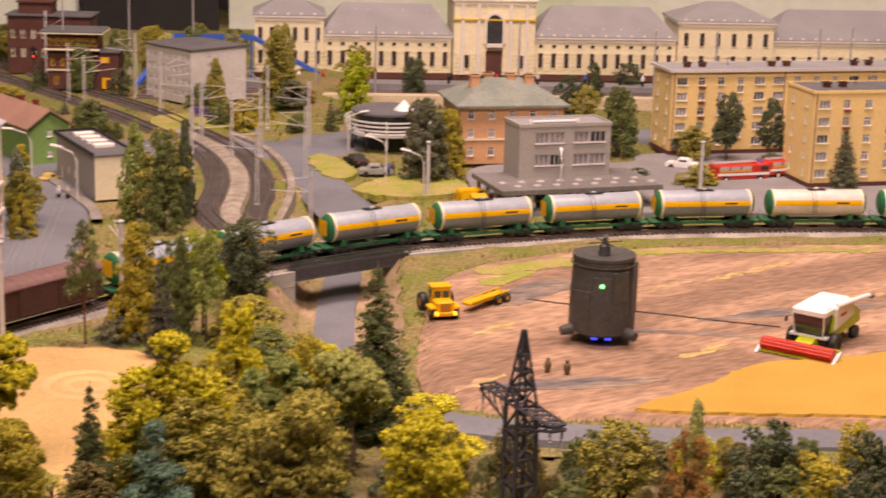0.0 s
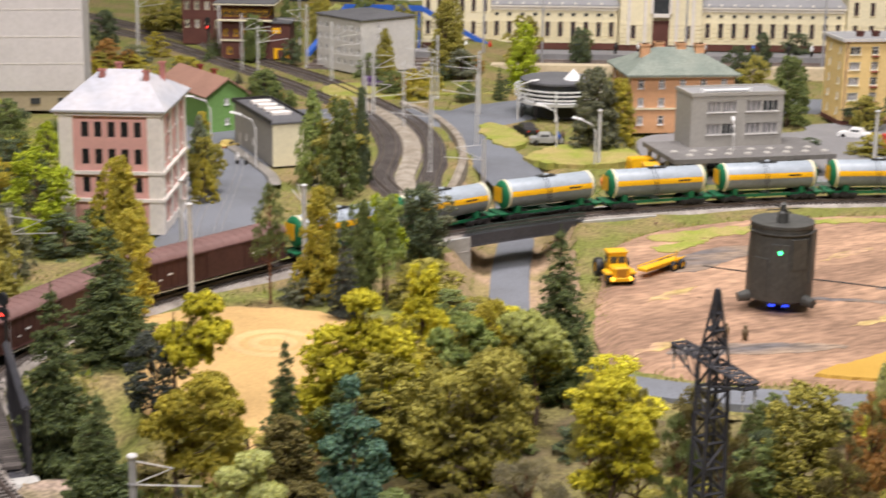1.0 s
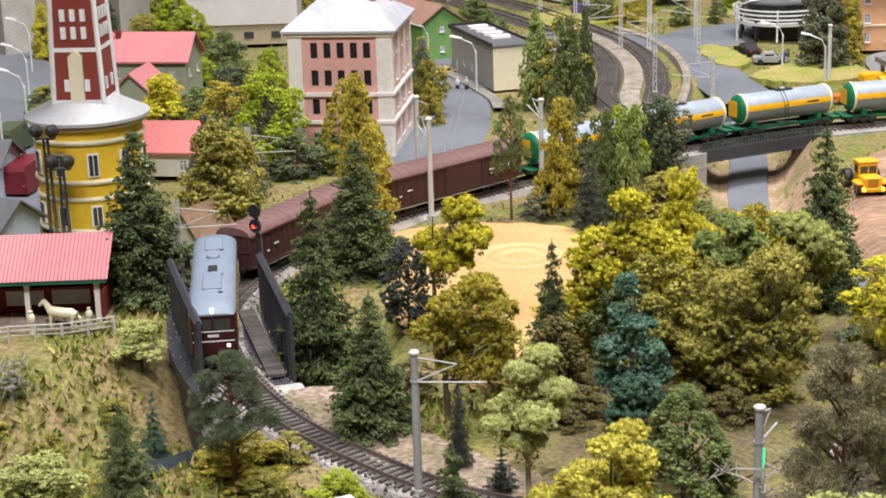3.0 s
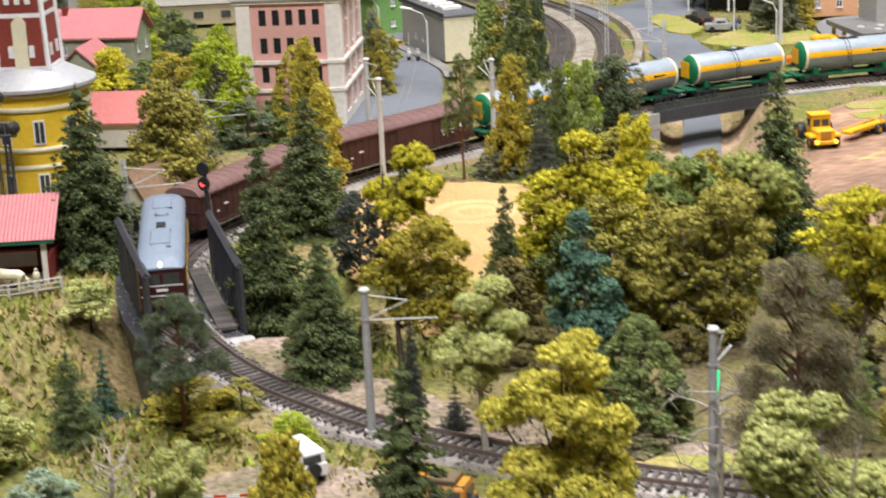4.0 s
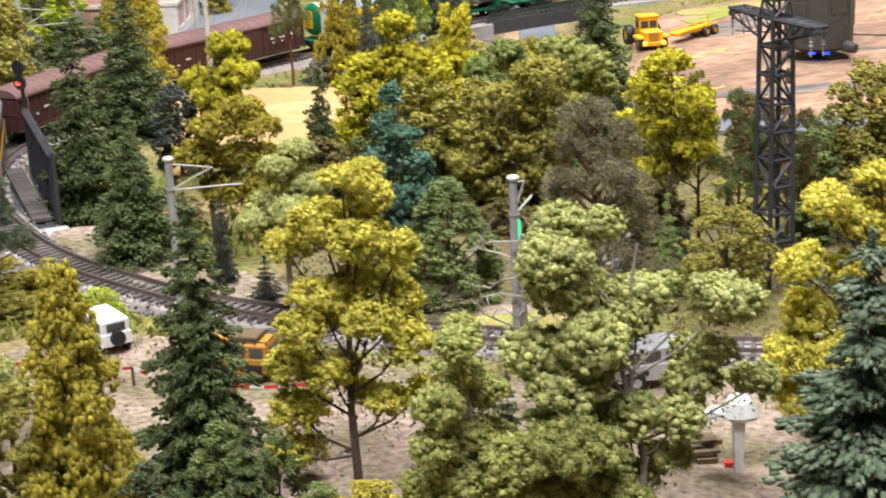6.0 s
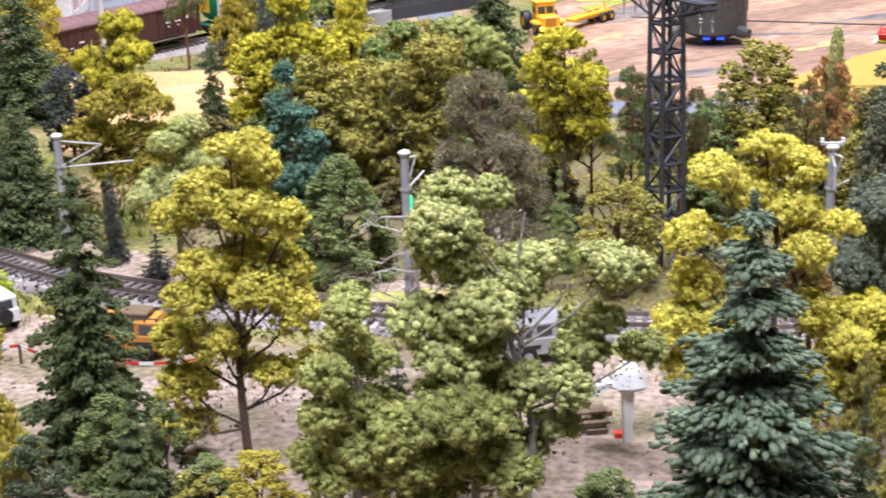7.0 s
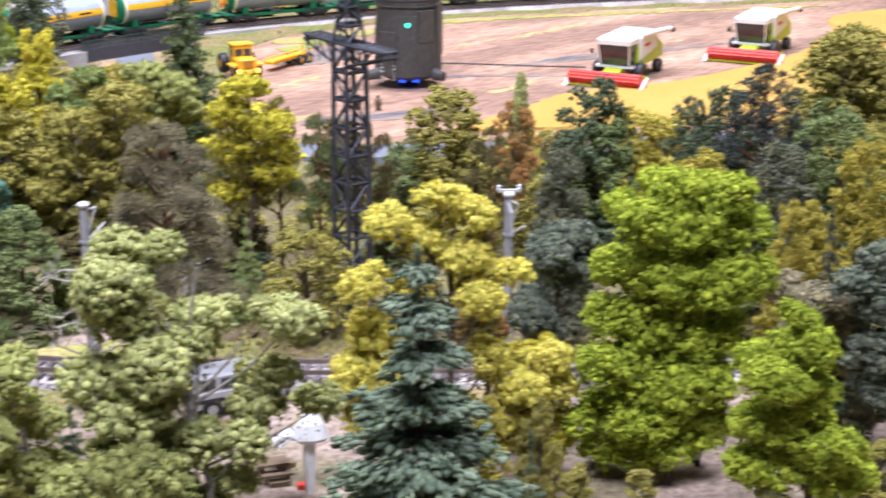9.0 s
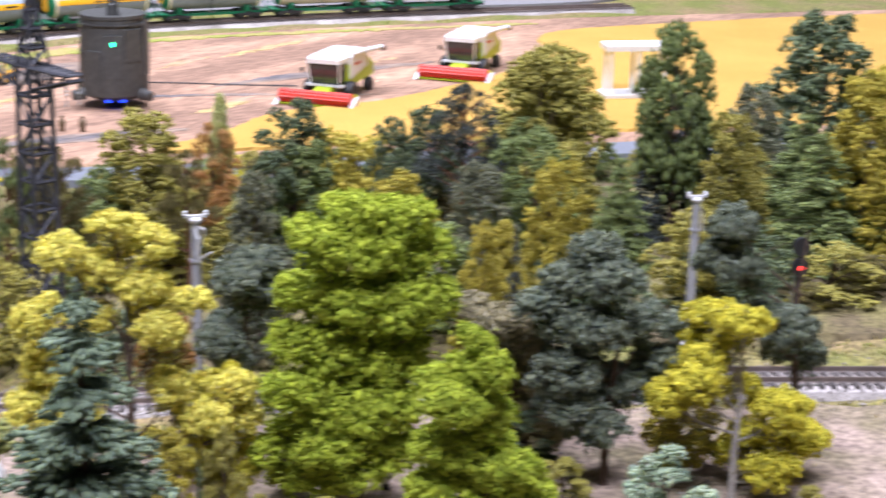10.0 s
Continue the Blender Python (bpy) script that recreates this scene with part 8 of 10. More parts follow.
def grass_tufts(count, seed, x0, x1, y0, y1, mat, label, tall):
    rng = np.random.default_rng(seed)
    x, y = rng.uniform(x0, x1, count), rng.uniform(y0, y1, count)
    keep = (near_line(x, y, LOOP)[0] > 0.03) & (near_line(x, y, UNDERPASS)[0] > 0.03) & (np.sin(x * 41 + 3 * np.sin(y * 23)) + np.sin(y * 37) > -0.5)
    keep &= ~((x > -0.26) & (y > 0.93) & (y < 1.27) & (tall < 0.0035))
    keep &= ~((x > -0.08) & (y > 1.38) & (y < 2.05)) & ~((x > -0.45) & (x < -0.25) & (y > 1.14) & (y < 1.5))
    x, y = x[keep], y[keep]
    z = ground_height(x, y)
    n = len(x)
    a, h, w = rng.uniform(0, 6.28, n), tall * rng.uniform(0.4, 1.3, n), tall * rng.uniform(0.25, 0.5, n)
    lean = rng.normal(0, 0.5, (n, 2)) * h[:, None]
    v = np.stack([np.stack([x - w * np.cos(a), y - w * np.sin(a), z - 0.0005], 1), np.stack([x + w * np.cos(a), y + w * np.sin(a), z - 0.0005], 1), np.stack([x + lean[:, 0], y + lean[:, 1], z + h], 1)], 1).reshape(-1, 3)
    ob = new("grass_tufts", numpy_mesh("grass_tufts", v, np.arange(3 * n).reshape(-1, 3), mat))
    tagged(ob, label, "grass", kind="stuff")


DRY = material("dry_grass_fibre", (0.36, 0.28, 0.12), 0.95, 0.3, 300, 20, 0.0, second=(0.34, 0.3, 0.09), islands=0.35, spec=0.1)
FRESH = material("green_grass_fibre", (0.28, 0.33, 0.06), 0.95, 0.3, 300, 20, 0.0, second=(0.2, 0.22, 0.05), islands=0.35, spec=0.1)
grass_tufts(26000, 3, -0.9, 0.6, 0.4, 1.35, DRY, "straw-coloured grass fibres on the slopes", 0.003)
grass_tufts(26000, 4, -0.9, 0.6, 0.4, 1.35, FRESH, "short green grass fibres on the slopes", 0.003)
LITTER = material("forest_litter", (0.2, 0.13, 0.08), 0.95, 0.4, 300, 20, 0.0, second=(0.34, 0.25, 0.16), islands=0.4, spec=0.1)
grass_tufts(9000, 7, -0.6, 0.7, 0.42, 0.82, LITTER, "brown leaf litter and twigs on the sandy soil", 0.003)
grass_tufts(9000, 9, -0.25, 0.7, 0.9, 1.27, LITTER, "brown leaf litter under the trees", 0.0045)
grass_tufts(9000, 12, -0.95, -0.3, 0.8, 1.35, FRESH, "taller green grass tufts on the slope", 0.0062)
grass_tufts(6000, 13, -0.95, -0.3, 0.8, 1.35, DRY, "taller straw-coloured tufts on the slope", 0.0062)
grass_tufts(7000, 8, -0.6, 0.7, 0.42, 0.82, DRY, "straw-coloured tufts on the sandy soil", 0.0055)


def margin_tufts(outline, count, seed, mat, label):
    """Tufts of grass along the edge of a field."""
    rng = np.random.default_rng(seed)
    p = np.array(outline)[rng.integers(0, len(outline), count)] + rng.normal(0, 0.011, (count, 2))
    z = ground_height(p[:, 0], p[:, 1])
    a, h = rng.uniform(0, 6.28, count), 0.0026 * rng.uniform(0.5, 1.4, count)
    w, lean = h * 0.3, rng.normal(0, 0.4, (count, 2)) * h[:, None]
    v = np.stack([np.stack([p[:, 0] - w * np.cos(a), p[:, 1] - w * np.sin(a), z], 1), np.stack([p[:, 0] + w * np.cos(a), p[:, 1] + w * np.sin(a), z], 1), np.stack([p[:, 0] + lean[:, 0], p[:, 1] + lean[:, 1], z + 0.002 + h], 1)], 1).reshape(-1, 3)
    tagged(new("margin_grass", numpy_mesh("margin_grass", v, np.arange(3 * count).reshape(-1, 3), mat)), label, "grass", kind="stuff")


FIELD_EDGE = blob_outline([(-0.055, 1.68), (-0.04, 1.8), (0.02, 1.88), (0.15, 1.945), (0.4, 2.0), (0.9, 2.05), (1.5, 2.0), (1.5, 1.42), (0.6, 1.40), (0.2, 1.375), (0.03, 1.378), (-0.03, 1.42), (-0.05, 1.55)], 0.002, 2)
margin_tufts(FIELD_EDGE, 4500, 31, DRY, "dry grass fringe round the ploughed field")
margin_tufts(FIELD_EDGE, 3500, 32, FRESH, "green grass fringe round the ploughed field")
grass_tufts(16000, 5, -0.9, 0.6, 1.35, 2.95, FRESH, "green grass fibres among the buildings", 0.004)
grass_tufts(7000, 6, -0.2, 0.8, 1.93, 2.0, DRY, "dry grass along the embankment", 0.005)


def grit(count, seed, x0, x1, y0, y1, size, mat, label):
    """Small angular stones thrown over the soil."""
    rng = np.random.default_rng(seed)
    x, y = rng.uniform(x0, x1, count), rng.uniform(y0, y1, count)
    keep = (near_line(x, y, LOOP)[0] > 0.03) & (np.sin(x * 57 + 2 * np.sin(y * 31)) + np.sin(y * 49 + 1) > -0.4)
    x, y = x[keep], y[keep]
    n = len(x)
    bv, bf = BALLS[1]
    s = size * rng.lognormal(0, 0.5, n)
    v = bv[None] * s[:, None, None] * (1 + rng.normal(0, 0.2, (n, len(bv), 1))) * np.array([1, 1, 0.65]) + np.stack([x, y, np.maximum(ground_height(x, y), 0.0005)], 1)[:, None]
    f = bf[None] + (np.arange(n) * len(bv))[:, None, None]
    tagged(new("grit", numpy_mesh("grit", v.reshape(-1, 3), f.reshape(-1, 3), mat)), label, "stones", kind="stuff")


grit(1500, 21, -0.42, 0.5, 0.45, 0.83, 0.0007, BALLAST, "pale grit scattered on the sandy soil")
grit(700, 22, -0.42, 0.5, 0.45, 0.83, 0.0011, material("brown_stone", (0.24, 0.18, 0.13), 0.9, 0.3, 500, 30, 0.5, islands=0.4), "brown stones and clods on the sandy soil")
grit(500, 23, -0.05, 0.9, 1.39, 1.98, 0.0011, material("red_clods", (0.3, 0.19, 0.12), 0.9, 0.3, 500, 30, 0.5, islands=0.4), "clods of earth on the ploughed field")


# ---------------------------------------------------------------- bridges
def girder_fence(parent, a, b, h, drop, n, mat):
    """A lattice side girder from a to b (x, y), standing drop below the deck."""
    A, B = Vector((*a, -drop)), Vector((*b, -drop))
    up = Vector((0, 0, h + drop))
    side = (B - A).cross(up).normalized() * 0.0012
    part("bottom_chord", MB().bar(A, B, 0.0035), mat, parent)
    part("top_chord", MB().bar(A + up, B + up, 0.0042), mat, parent)
    for k in range(n + 1):
        p = A.lerp(B, k / n)
        part("upright", MB().bar(p, p + up, 0.0026), mat, parent)
        if k < n:
            q = A.lerp(B, (k + 1) / n)
            part("brace", MB().bar(p, q + up, 0.0016) if k % 2 else MB().bar(p + up, q, 0.0016), mat, parent)


def front_bridge():
    t = thing("girder_bridge", label="dark steel girder railway bridge with a side walkway", category="bridge")
    girder_fence(t, (-0.586, 1.205), (-0.511, 1.062), 0.046, 0.012, 9, GIRDER)
    girder_fence(t, (-0.523, 1.235), (-0.455, 1.095), 0.044, 0.008, 9, GIRDER)
    line = smooth_line([(-0.574, 1.25), (-0.53, 1.145), (-0.474, 1.055)], 0.01)
    part("deck", ribbon(line, [(-0.034, -0.012), (-0.034, -0.003), (0.034, -0.003), (0.034, -0.012), (-0.034, -0.012)]), GIRDER, t)
    walk_line = smooth_line([(-0.532, 1.225), (-0.464, 1.09)], 0.0045)
    for s in walk_line[0]:
        x, y, a = on_line(walk_line, s)
        part("plank", MB().box(x - 0.0015, y, -0.001, 0.0038, 0.013, 0.0025, radians(a)), SLEEPER, t)
    part("left_abutment_wall", MB().box(-0.548, 1.128, -0.07, 0.165, 0.006, 0.062, radians(-62)), GIRDER, t, "dark wall below the girder")
    for x, y in ((-0.497, 1.05), (-0.452, 1.075), (-0.582, 1.225)):
        part("abutment", MB().box(x, y, -0.06, 0.022, 0.016, 0.058, radians(30), c=0.0015), CONCRETE, t)
    return t


front_bridge()


def road_viaduct():
    t = thing("railway_viaduct", label="dark plate girder railway bridge over the road", category="bridge")
    s0, s1 = SPAN0 - 0.004, SPAN1 + 0.004
    rail = material("dark_green_railing", (0.05, 0.075, 0.065), 0.55, 0.2, 300, 20, 0.1)
    part("deck", ribbon(LOOP, [(-0.024, -0.0065), (-0.024, -0.0012), (0.024, -0.0012), (0.024, -0.0065), (-0.024, -0.0065)], 0, s0, s1), GIRDER, t)
    for o in (-0.0255, 0.0255):
        part("side_girder", ribbon(LOOP, [(o - 0.0014, -0.0125), (o - 0.0014, 0.0004), (o + 0.0014, 0.0004), (o + 0.0014, -0.0125), (o - 0.0014, -0.0125)], 0, s0, s1), GIRDER, t)
        part("flange", ribbon(LOOP, [(o - 0.0024, -0.0128), (o - 0.0024, -0.0115), (o + 0.0024, -0.0115), (o + 0.0024, -0.0128), (o - 0.0024, -0.0128)], 0, s0, s1), GIRDER, t)
        for h in (0.0045, 0.0085):
            part("handrail", ribbon(LOOP, [(o - 0.0005, h), (o - 0.0005, h + 0.001), (o + 0.0005, h + 0.001), (o + 0.0005, h), (o - 0.0005, h)], 0, s0, s1), rail, t)
        for s in np.arange(s0, s1, 0.0036):
            x, y, a = on_line(LOOP, s)
            part("baluster", MB().box(x - math.sin(radians(a)) * o, y + math.cos(radians(a)) * o, 0.0004, 0.0009, 0.0009, 0.0085, radians(a)), rail, t)
    x, y, a = on_line(LOOP, SPAN0 + 0.002)
    for o in (-0.0255, 0.0255):
        part("pier", MB().box(x - math.sin(radians(a)) * o, y + math.cos(radians(a)) * o, -0.055, 0.004, 0.004, 0.0425, radians(a)), GIRDER, t)
    for s, o in ((SPAN0 - 0.006, 0.0), (SPAN1 + 0.004, 0.0)):
        x, y, a = on_line(LOOP, s)
        part("abutment", MB().box(x, y, -0.06, 0.012, 0.052, 0.0475, radians(a), c=0.001), CONCRETE, t)
    for o in (-0.0275, 0.0275):
        for u, v in ((SPAN0 - 0.1, SPAN0), (SPAN1, SPAN1 + 0.05)):
            part("wing_wall", ribbon(LOOP, [(o - 0.002, -0.06), (o - 0.002, -0.0005), (o + 0.002, -0.0005), (o + 0.002, -0.06), (o - 0.002, -0.06)], 0, u, v), CONCRETE, t, "grey concrete wing wall")
    return t


road_viaduct()


def underpass_banks():
    """Bare earth on the slopes of the cutting."""
    keep = (UNDERPASS[1][:, 1] > 1.5) & (UNDERPASS[1][:, 1] < 2.12)
    xy, d = UNDERPASS[1][keep], UNDERPASS[2][keep]
    rng = np.random.default_rng(44)
    mb = MB()
    for side in (-1, 1):
        offs = (0.0205, 0.03, 0.04, 0.05, 0.06, 0.068)
        pts = []
        for i in range(len(xy)):
            for q, o in enumerate(offs):
                o = side * (o + rng.normal(0, 0.003) * (q == len(offs) - 1))
                x, y = xy[i, 0] - d[i, 1] * o, xy[i, 1] + d[i, 0] * o
                pts.append((x, y, gz(x, y) + 0.0016))
        k = len(offs)
        mb.add(pts, [(i * k + j, i * k + j + 1, (i + 1) * k + j + 1, (i + 1) * k + j) for i in range(len(xy) - 1) for j in range(k - 1)])
    structure("cutting_banks", mb, material("bare_bank_earth", (0.42, 0.29, 0.19), 0.95, 0.35, 220, 18, 0.9, second=(0.28, 0.22, 0.1)), "bare sandy banks of the road cutting", "ground", True)


underpass_banks()

# ---------------------------------------------------------------- masts, signals, pylon
def catenary_mast(x, y, h, rz, mat, arm=0.035, label="grey round catenary mast with a bracket arm", cross=0.0):
    t = thing("catenary_mast", x, y, gz(x, y), rz, label, "catenary mast", "catenary masts")
    part("footing", MB().lathe([(0.0, 0.006), (0.0042, 0.006), (0.0046, 0.0), (0.0046, -0.006)], n=12), CONCRETE, t)
    part("pole", MB().tube([(0, 0, 0), (0, 0, h)], [0.0027, 0.0022], 12), mat, t)
    part("cap", MB().lathe([(0.0, 0.0018), (0.0026, 0.001), (0.0034, 0.0), (0.003, -0.0012), (0.0, -0.0012)], z=h, n=12), MASTW, t)
    part("collar", MB().lathe([(0.0022, 0.0), (0.0029, 0.0), (0.0029, 0.0012), (0.0022, 0.0012)], z=h * 0.8, n=12), mat, t)
    if cross:
        head = part("crossbar", MB().box(0, 0, h + 0.001, cross, 0.0016, 0.0012), MASTW, t, m=pose(0, 0, 0, 0, 0, -rz))
        for s in (-1, 1):
            part("insulator", MB().lathe([(0.0004, 0), (0.0013, 0.0006), (0.0006, 0.0012), (0.0011, 0.002), (0.0, 0.0026)], s * cross * 0.45, 0, h + 0.002, 8), WHITE, head)
        part("stay", MB().tube([(0.001, -0.001, h - 0.004), (0.006, -0.003, h - 0.008), (0.0065, -0.003, h - 0.02)], 0.0006, 5), MASTW, t)
    if arm:
        part("arm", MB().tube([(0, 0, h - 0.003), (arm * 0.75, 0, h - 0.0035)], 0.0005, 5).tube([(0, 0, h * 0.8), (arm * 0.75, 0, h - 0.0035)], 0.0005, 5).tube([(0, 0, h * 0.8), (arm * 1.25, 0, h * 0.87)], 0.0006, 5), MASTW, t)
    return t


catenary_mast(-0.322, 0.914, 0.092, -14, MASTM, 0.037)
lit_mast = catenary_mast(-0.121, 0.838, 0.100, 55, MASTM, 0.012)
# green glow put on the mast as an emitting strip
part("lamp_strip", MB().box(0.0006, -0.0029, 0.052, 0.0009, 0.0012, 0.026, c=0.0003), glowing("dim_green_light", (0.05, 0.8, 0.3), 0.9), lit_mast, "glowing green strip on the mast")


def pipe_posts(x, y):
    t = thing("pipe_posts", x, y, gz(x, y), 0, "three white trackside posts joined by bent pipes", "posts")
    for k, (a, b, h) in enumerate(((-0.008, 0.0, 0.034), (0.0, 0.003, 0.032), (0.006, -0.002, 0.036))):
        part("post", MB().tube([(a, b, -0.004), (a, b, h)], 0.0011, 8), MASTW, t)
    part("pipe", MB().tube([(-0.008, 0, 0.022), (-0.012, -0.002, 0.026), (-0.013, -0.002, 0.032), (-0.011, -0.002, 0.036)], 0.0012, 8), MASTW, t)
    part("pipe", MB().tube([(-0.008, 0, 0.016), (0.0, 0.003, 0.018), (0.006, -0.002, 0.014)], 0.0007, 6), MASTW, t)
    return t


pipe_posts(-0.070, 0.945)

catenary_mast(0.088, 0.802, 0.106, -60, MASTM, 0.01, cross=0.011)
catenary_mast(0.372, 0.862, 0.091, 60, MASTM, 0.01, cross=0.011)
catenary_mast(-0.449, 1.517, 0.098, 120, MASTW, 0.03, "pale concrete catenary mast beside the track")
catenary_mast(-0.363, 1.63, 0.095, 120, MASTW, 0.03, "pale concrete catenary mast beside the track")
catenary_mast(-0.480, 1.60, 0.10, -50, MASTW, 0.03, "pale concrete catenary mast beside the track")
catenary_mast(-0.502, 1.117, 0.062, 150, MASTM, 0.0)
catenary_mast(-0.09, 2.2, 0.075, 100, MASTW, 0.0, "thick pale concrete post near the forecourt")
catenary_mast(0.26, 2.2, 0.085, 100, MASTW, 0.0, "thick pale concrete post near the forecourt")


def lattice_mast(x, y, h, rz, arm=0.05):
    t = thing("lattice_mast", x, y, gz(x, y), rz, "pale lattice catenary mast with thin bracket arms", "catenary mast", "lattice masts")
    w = 0.0022
    for sx, sy in ((-1, -1), (1, -1), (1, 1), (-1, 1)):
        part("leg", MB().bar((sx * w, sy * w, 0), (sx * w * 0.7, sy * w * 0.7, h), 0.0007), MASTW, t)
    mb = MB()
    n = int(h / 0.006)
    for k in range(n):
        z0, z1 = h * k / n, h * (k + 1) / n
        s = 1 if k % 2 else -1
        for yy in (-w, w):
            mb.bar((-s * w * 0.9, yy * 0.9, z0), (s * w * 0.9, yy * 0.9, z1), 0.0004)
    part("lacing", mb, MASTW, t)
    part("footing", MB().box(0, 0, -0.008, 0.008, 0.008, 0.011, c=0.0008), CONCRETE, t)
    part("arm", MB().tube([(0, 0, h * 0.92), (arm * 0.7, 0, h * 0.9)], 0.0004, 5).tube([(0, 0, h * 0.72), (arm * 0.7, 0, h * 0.9)], 0.0004, 5).tube([(0, 0, h * 0.72), (arm, 0, h * 0.78)], 0.00045, 5), MASTW, t)
    return t


for q in ((-0.601, 1.264, 0.085, 0), (-0.621, 1.507, 0.09, -10), (-0.43, 2.03, 0.1, 10), (-0.34, 2.44, 0.1, 180), (-0.405, 2.25, 0.1, 0), (-0.26, 2.3, 0.1, 180), (-0.47, 2.62, 0.1, 200), (-0.36, 2.66, 0.1, 180),
          (-0.66, 2.72, 0.1, 20), (-0.62, 2.92, 0.11, 200), (-0.83, 3.14, 0.12, 0), (-0.95, 3.02, 0.12, 0), (-0.3, 2.12, 0.1, 190), (-0.375, 2.4, 0.1, 10), (-0.435, 2.5, 0.1, 20), (-0.225, 2.05, 0.095, 200), (-0.28, 2.52, 0.1, 200), (-0.42, 2.1, 0.1, 0), (-0.55, 2.78, 0.1, 30), (-0.72, 2.86, 0.1, 10), (-0.5, 2.9, 0.1, 200)):
    lattice_mast(*q)
for k, (x, y, h) in enumerate(((-0.32, 2.985, 0.12), (-0.22, 3.02, 0.12), (0.03, 3.06, 0.13), (0.27, 3.08, 0.12), (0.38, 3.1, 0.12), (0.56, 3.1, 0.13), (0.62, 3.12, 0.13), (-0.69, 3.2, 0.16), (-0.58, 3.25, 0.16), (-0.76, 2.99, 0.16))):
    t = thing("station_mast", x, y, 0, 0, "tall thin dark catenary mast in the station yard", "catenary mast", "station masts")
    part("pole", MB().tube([(0, 0, -0.005), (0, 0, h)], [0.0022, 0.0014], 8), MASTM, t)
    part("footing", MB().box(0, 0, -0.008, 0.006, 0.006, 0.01), CONCRETE, t)


def light_signal(x, y, h, rz, lit, label):
    t = thing("light_signal", x, y, gz(x, y), rz, label, "railway signal", "railway signals")
    part("post", MB().box(0, 0, 0, 0.0022, 0.0022, h), DARK, t)
    part("ladder", MB().bar((-0.002, 0.003, 0), (-0.002, 0.002, h * 0.8), 0.0004).bar((0.002, 0.003, 0), (0.002, 0.002, h * 0.8), 0.0004), MASTM, t)
    for k, z in enumerate((h - 0.005, h - 0.017)):
        b = part("head", MB().loft([[(0.0052 * math.cos(2 * math.pi * i / 16), yy, z + 0.0056 * math.sin(2 * math.pi * i / 16)) for i in range(16)] for yy in (-0.0035, -0.001)]), BLACK, t, "black signal head")
        if k == 1:
            part("lens", MB().tube([(0, -0.0052, z), (0, -0.0035, z)], 0.0017, 10), lit, b)
            part("hood", MB().lathe([(0.002, 0.0), (0.002, 0.003)], n=12, a0=0, a1=math.pi), BLACK, b, m=pose(0, -0.0035, z, 90))
    return t


light_signal(-0.533, 1.262, 0.083, -18, LAMPR, "black light signal showing red beside the track")
light_signal(-0.815, 3.0, 0.075, 0, LAMPR, "light signal showing red in the yard")
light_signal(0.445, 0.878, 0.06, -5, LAMPR, "light signal showing red behind the track")


def flood_tower(x, y, h):
    t = thing("floodlight_mast", x, y, gz(x, y), 8, "dark lattice floodlight mast with round lamps", "floodlight mast", "floodlight masts")
    w = 0.003
    for sx, sy in ((-1, -1), (1, -1), (1, 1), (-1, 1)):
        part("leg", MB().bar((sx * w, sy * w, -0.004), (sx * w * 0.6, sy * w * 0.6, h), 0.001), GIRDER, t)
    mb = MB()
    for k in range(12):
        s = 1 if k % 2 else -1
        mb.bar((-s * w * 0.8, -w * 0.8, h * k / 12), (s * w * 0.8, -w * 0.8, h * (k + 1) / 12), 0.0006)
    part("lacing", mb, GIRDER, t)
    part("platform", MB().box(0, 0, h, 0.018, 0.006, 0.0015), GIRDER, t)
    for s in (-1, 1):
        lamp = part("lamp", MB().lathe([(0.0, 0.011), (0.0038, 0.0095), (0.0058, 0.003), (0.0062, 0.0)], n=16), DARK, t, m=pose(s * 0.0075, -0.002, h + 0.008, 75))
        part("reflector", MB().lathe([(0.0, 0.003), (0.004, 0.0016), (0.0058, 0.0)], n=16), ROOFSV, lamp)
    return t


flood_tower(-0.777, 1.405, 0.096)
flood_tower(-0.762, 1.40, 0.07)


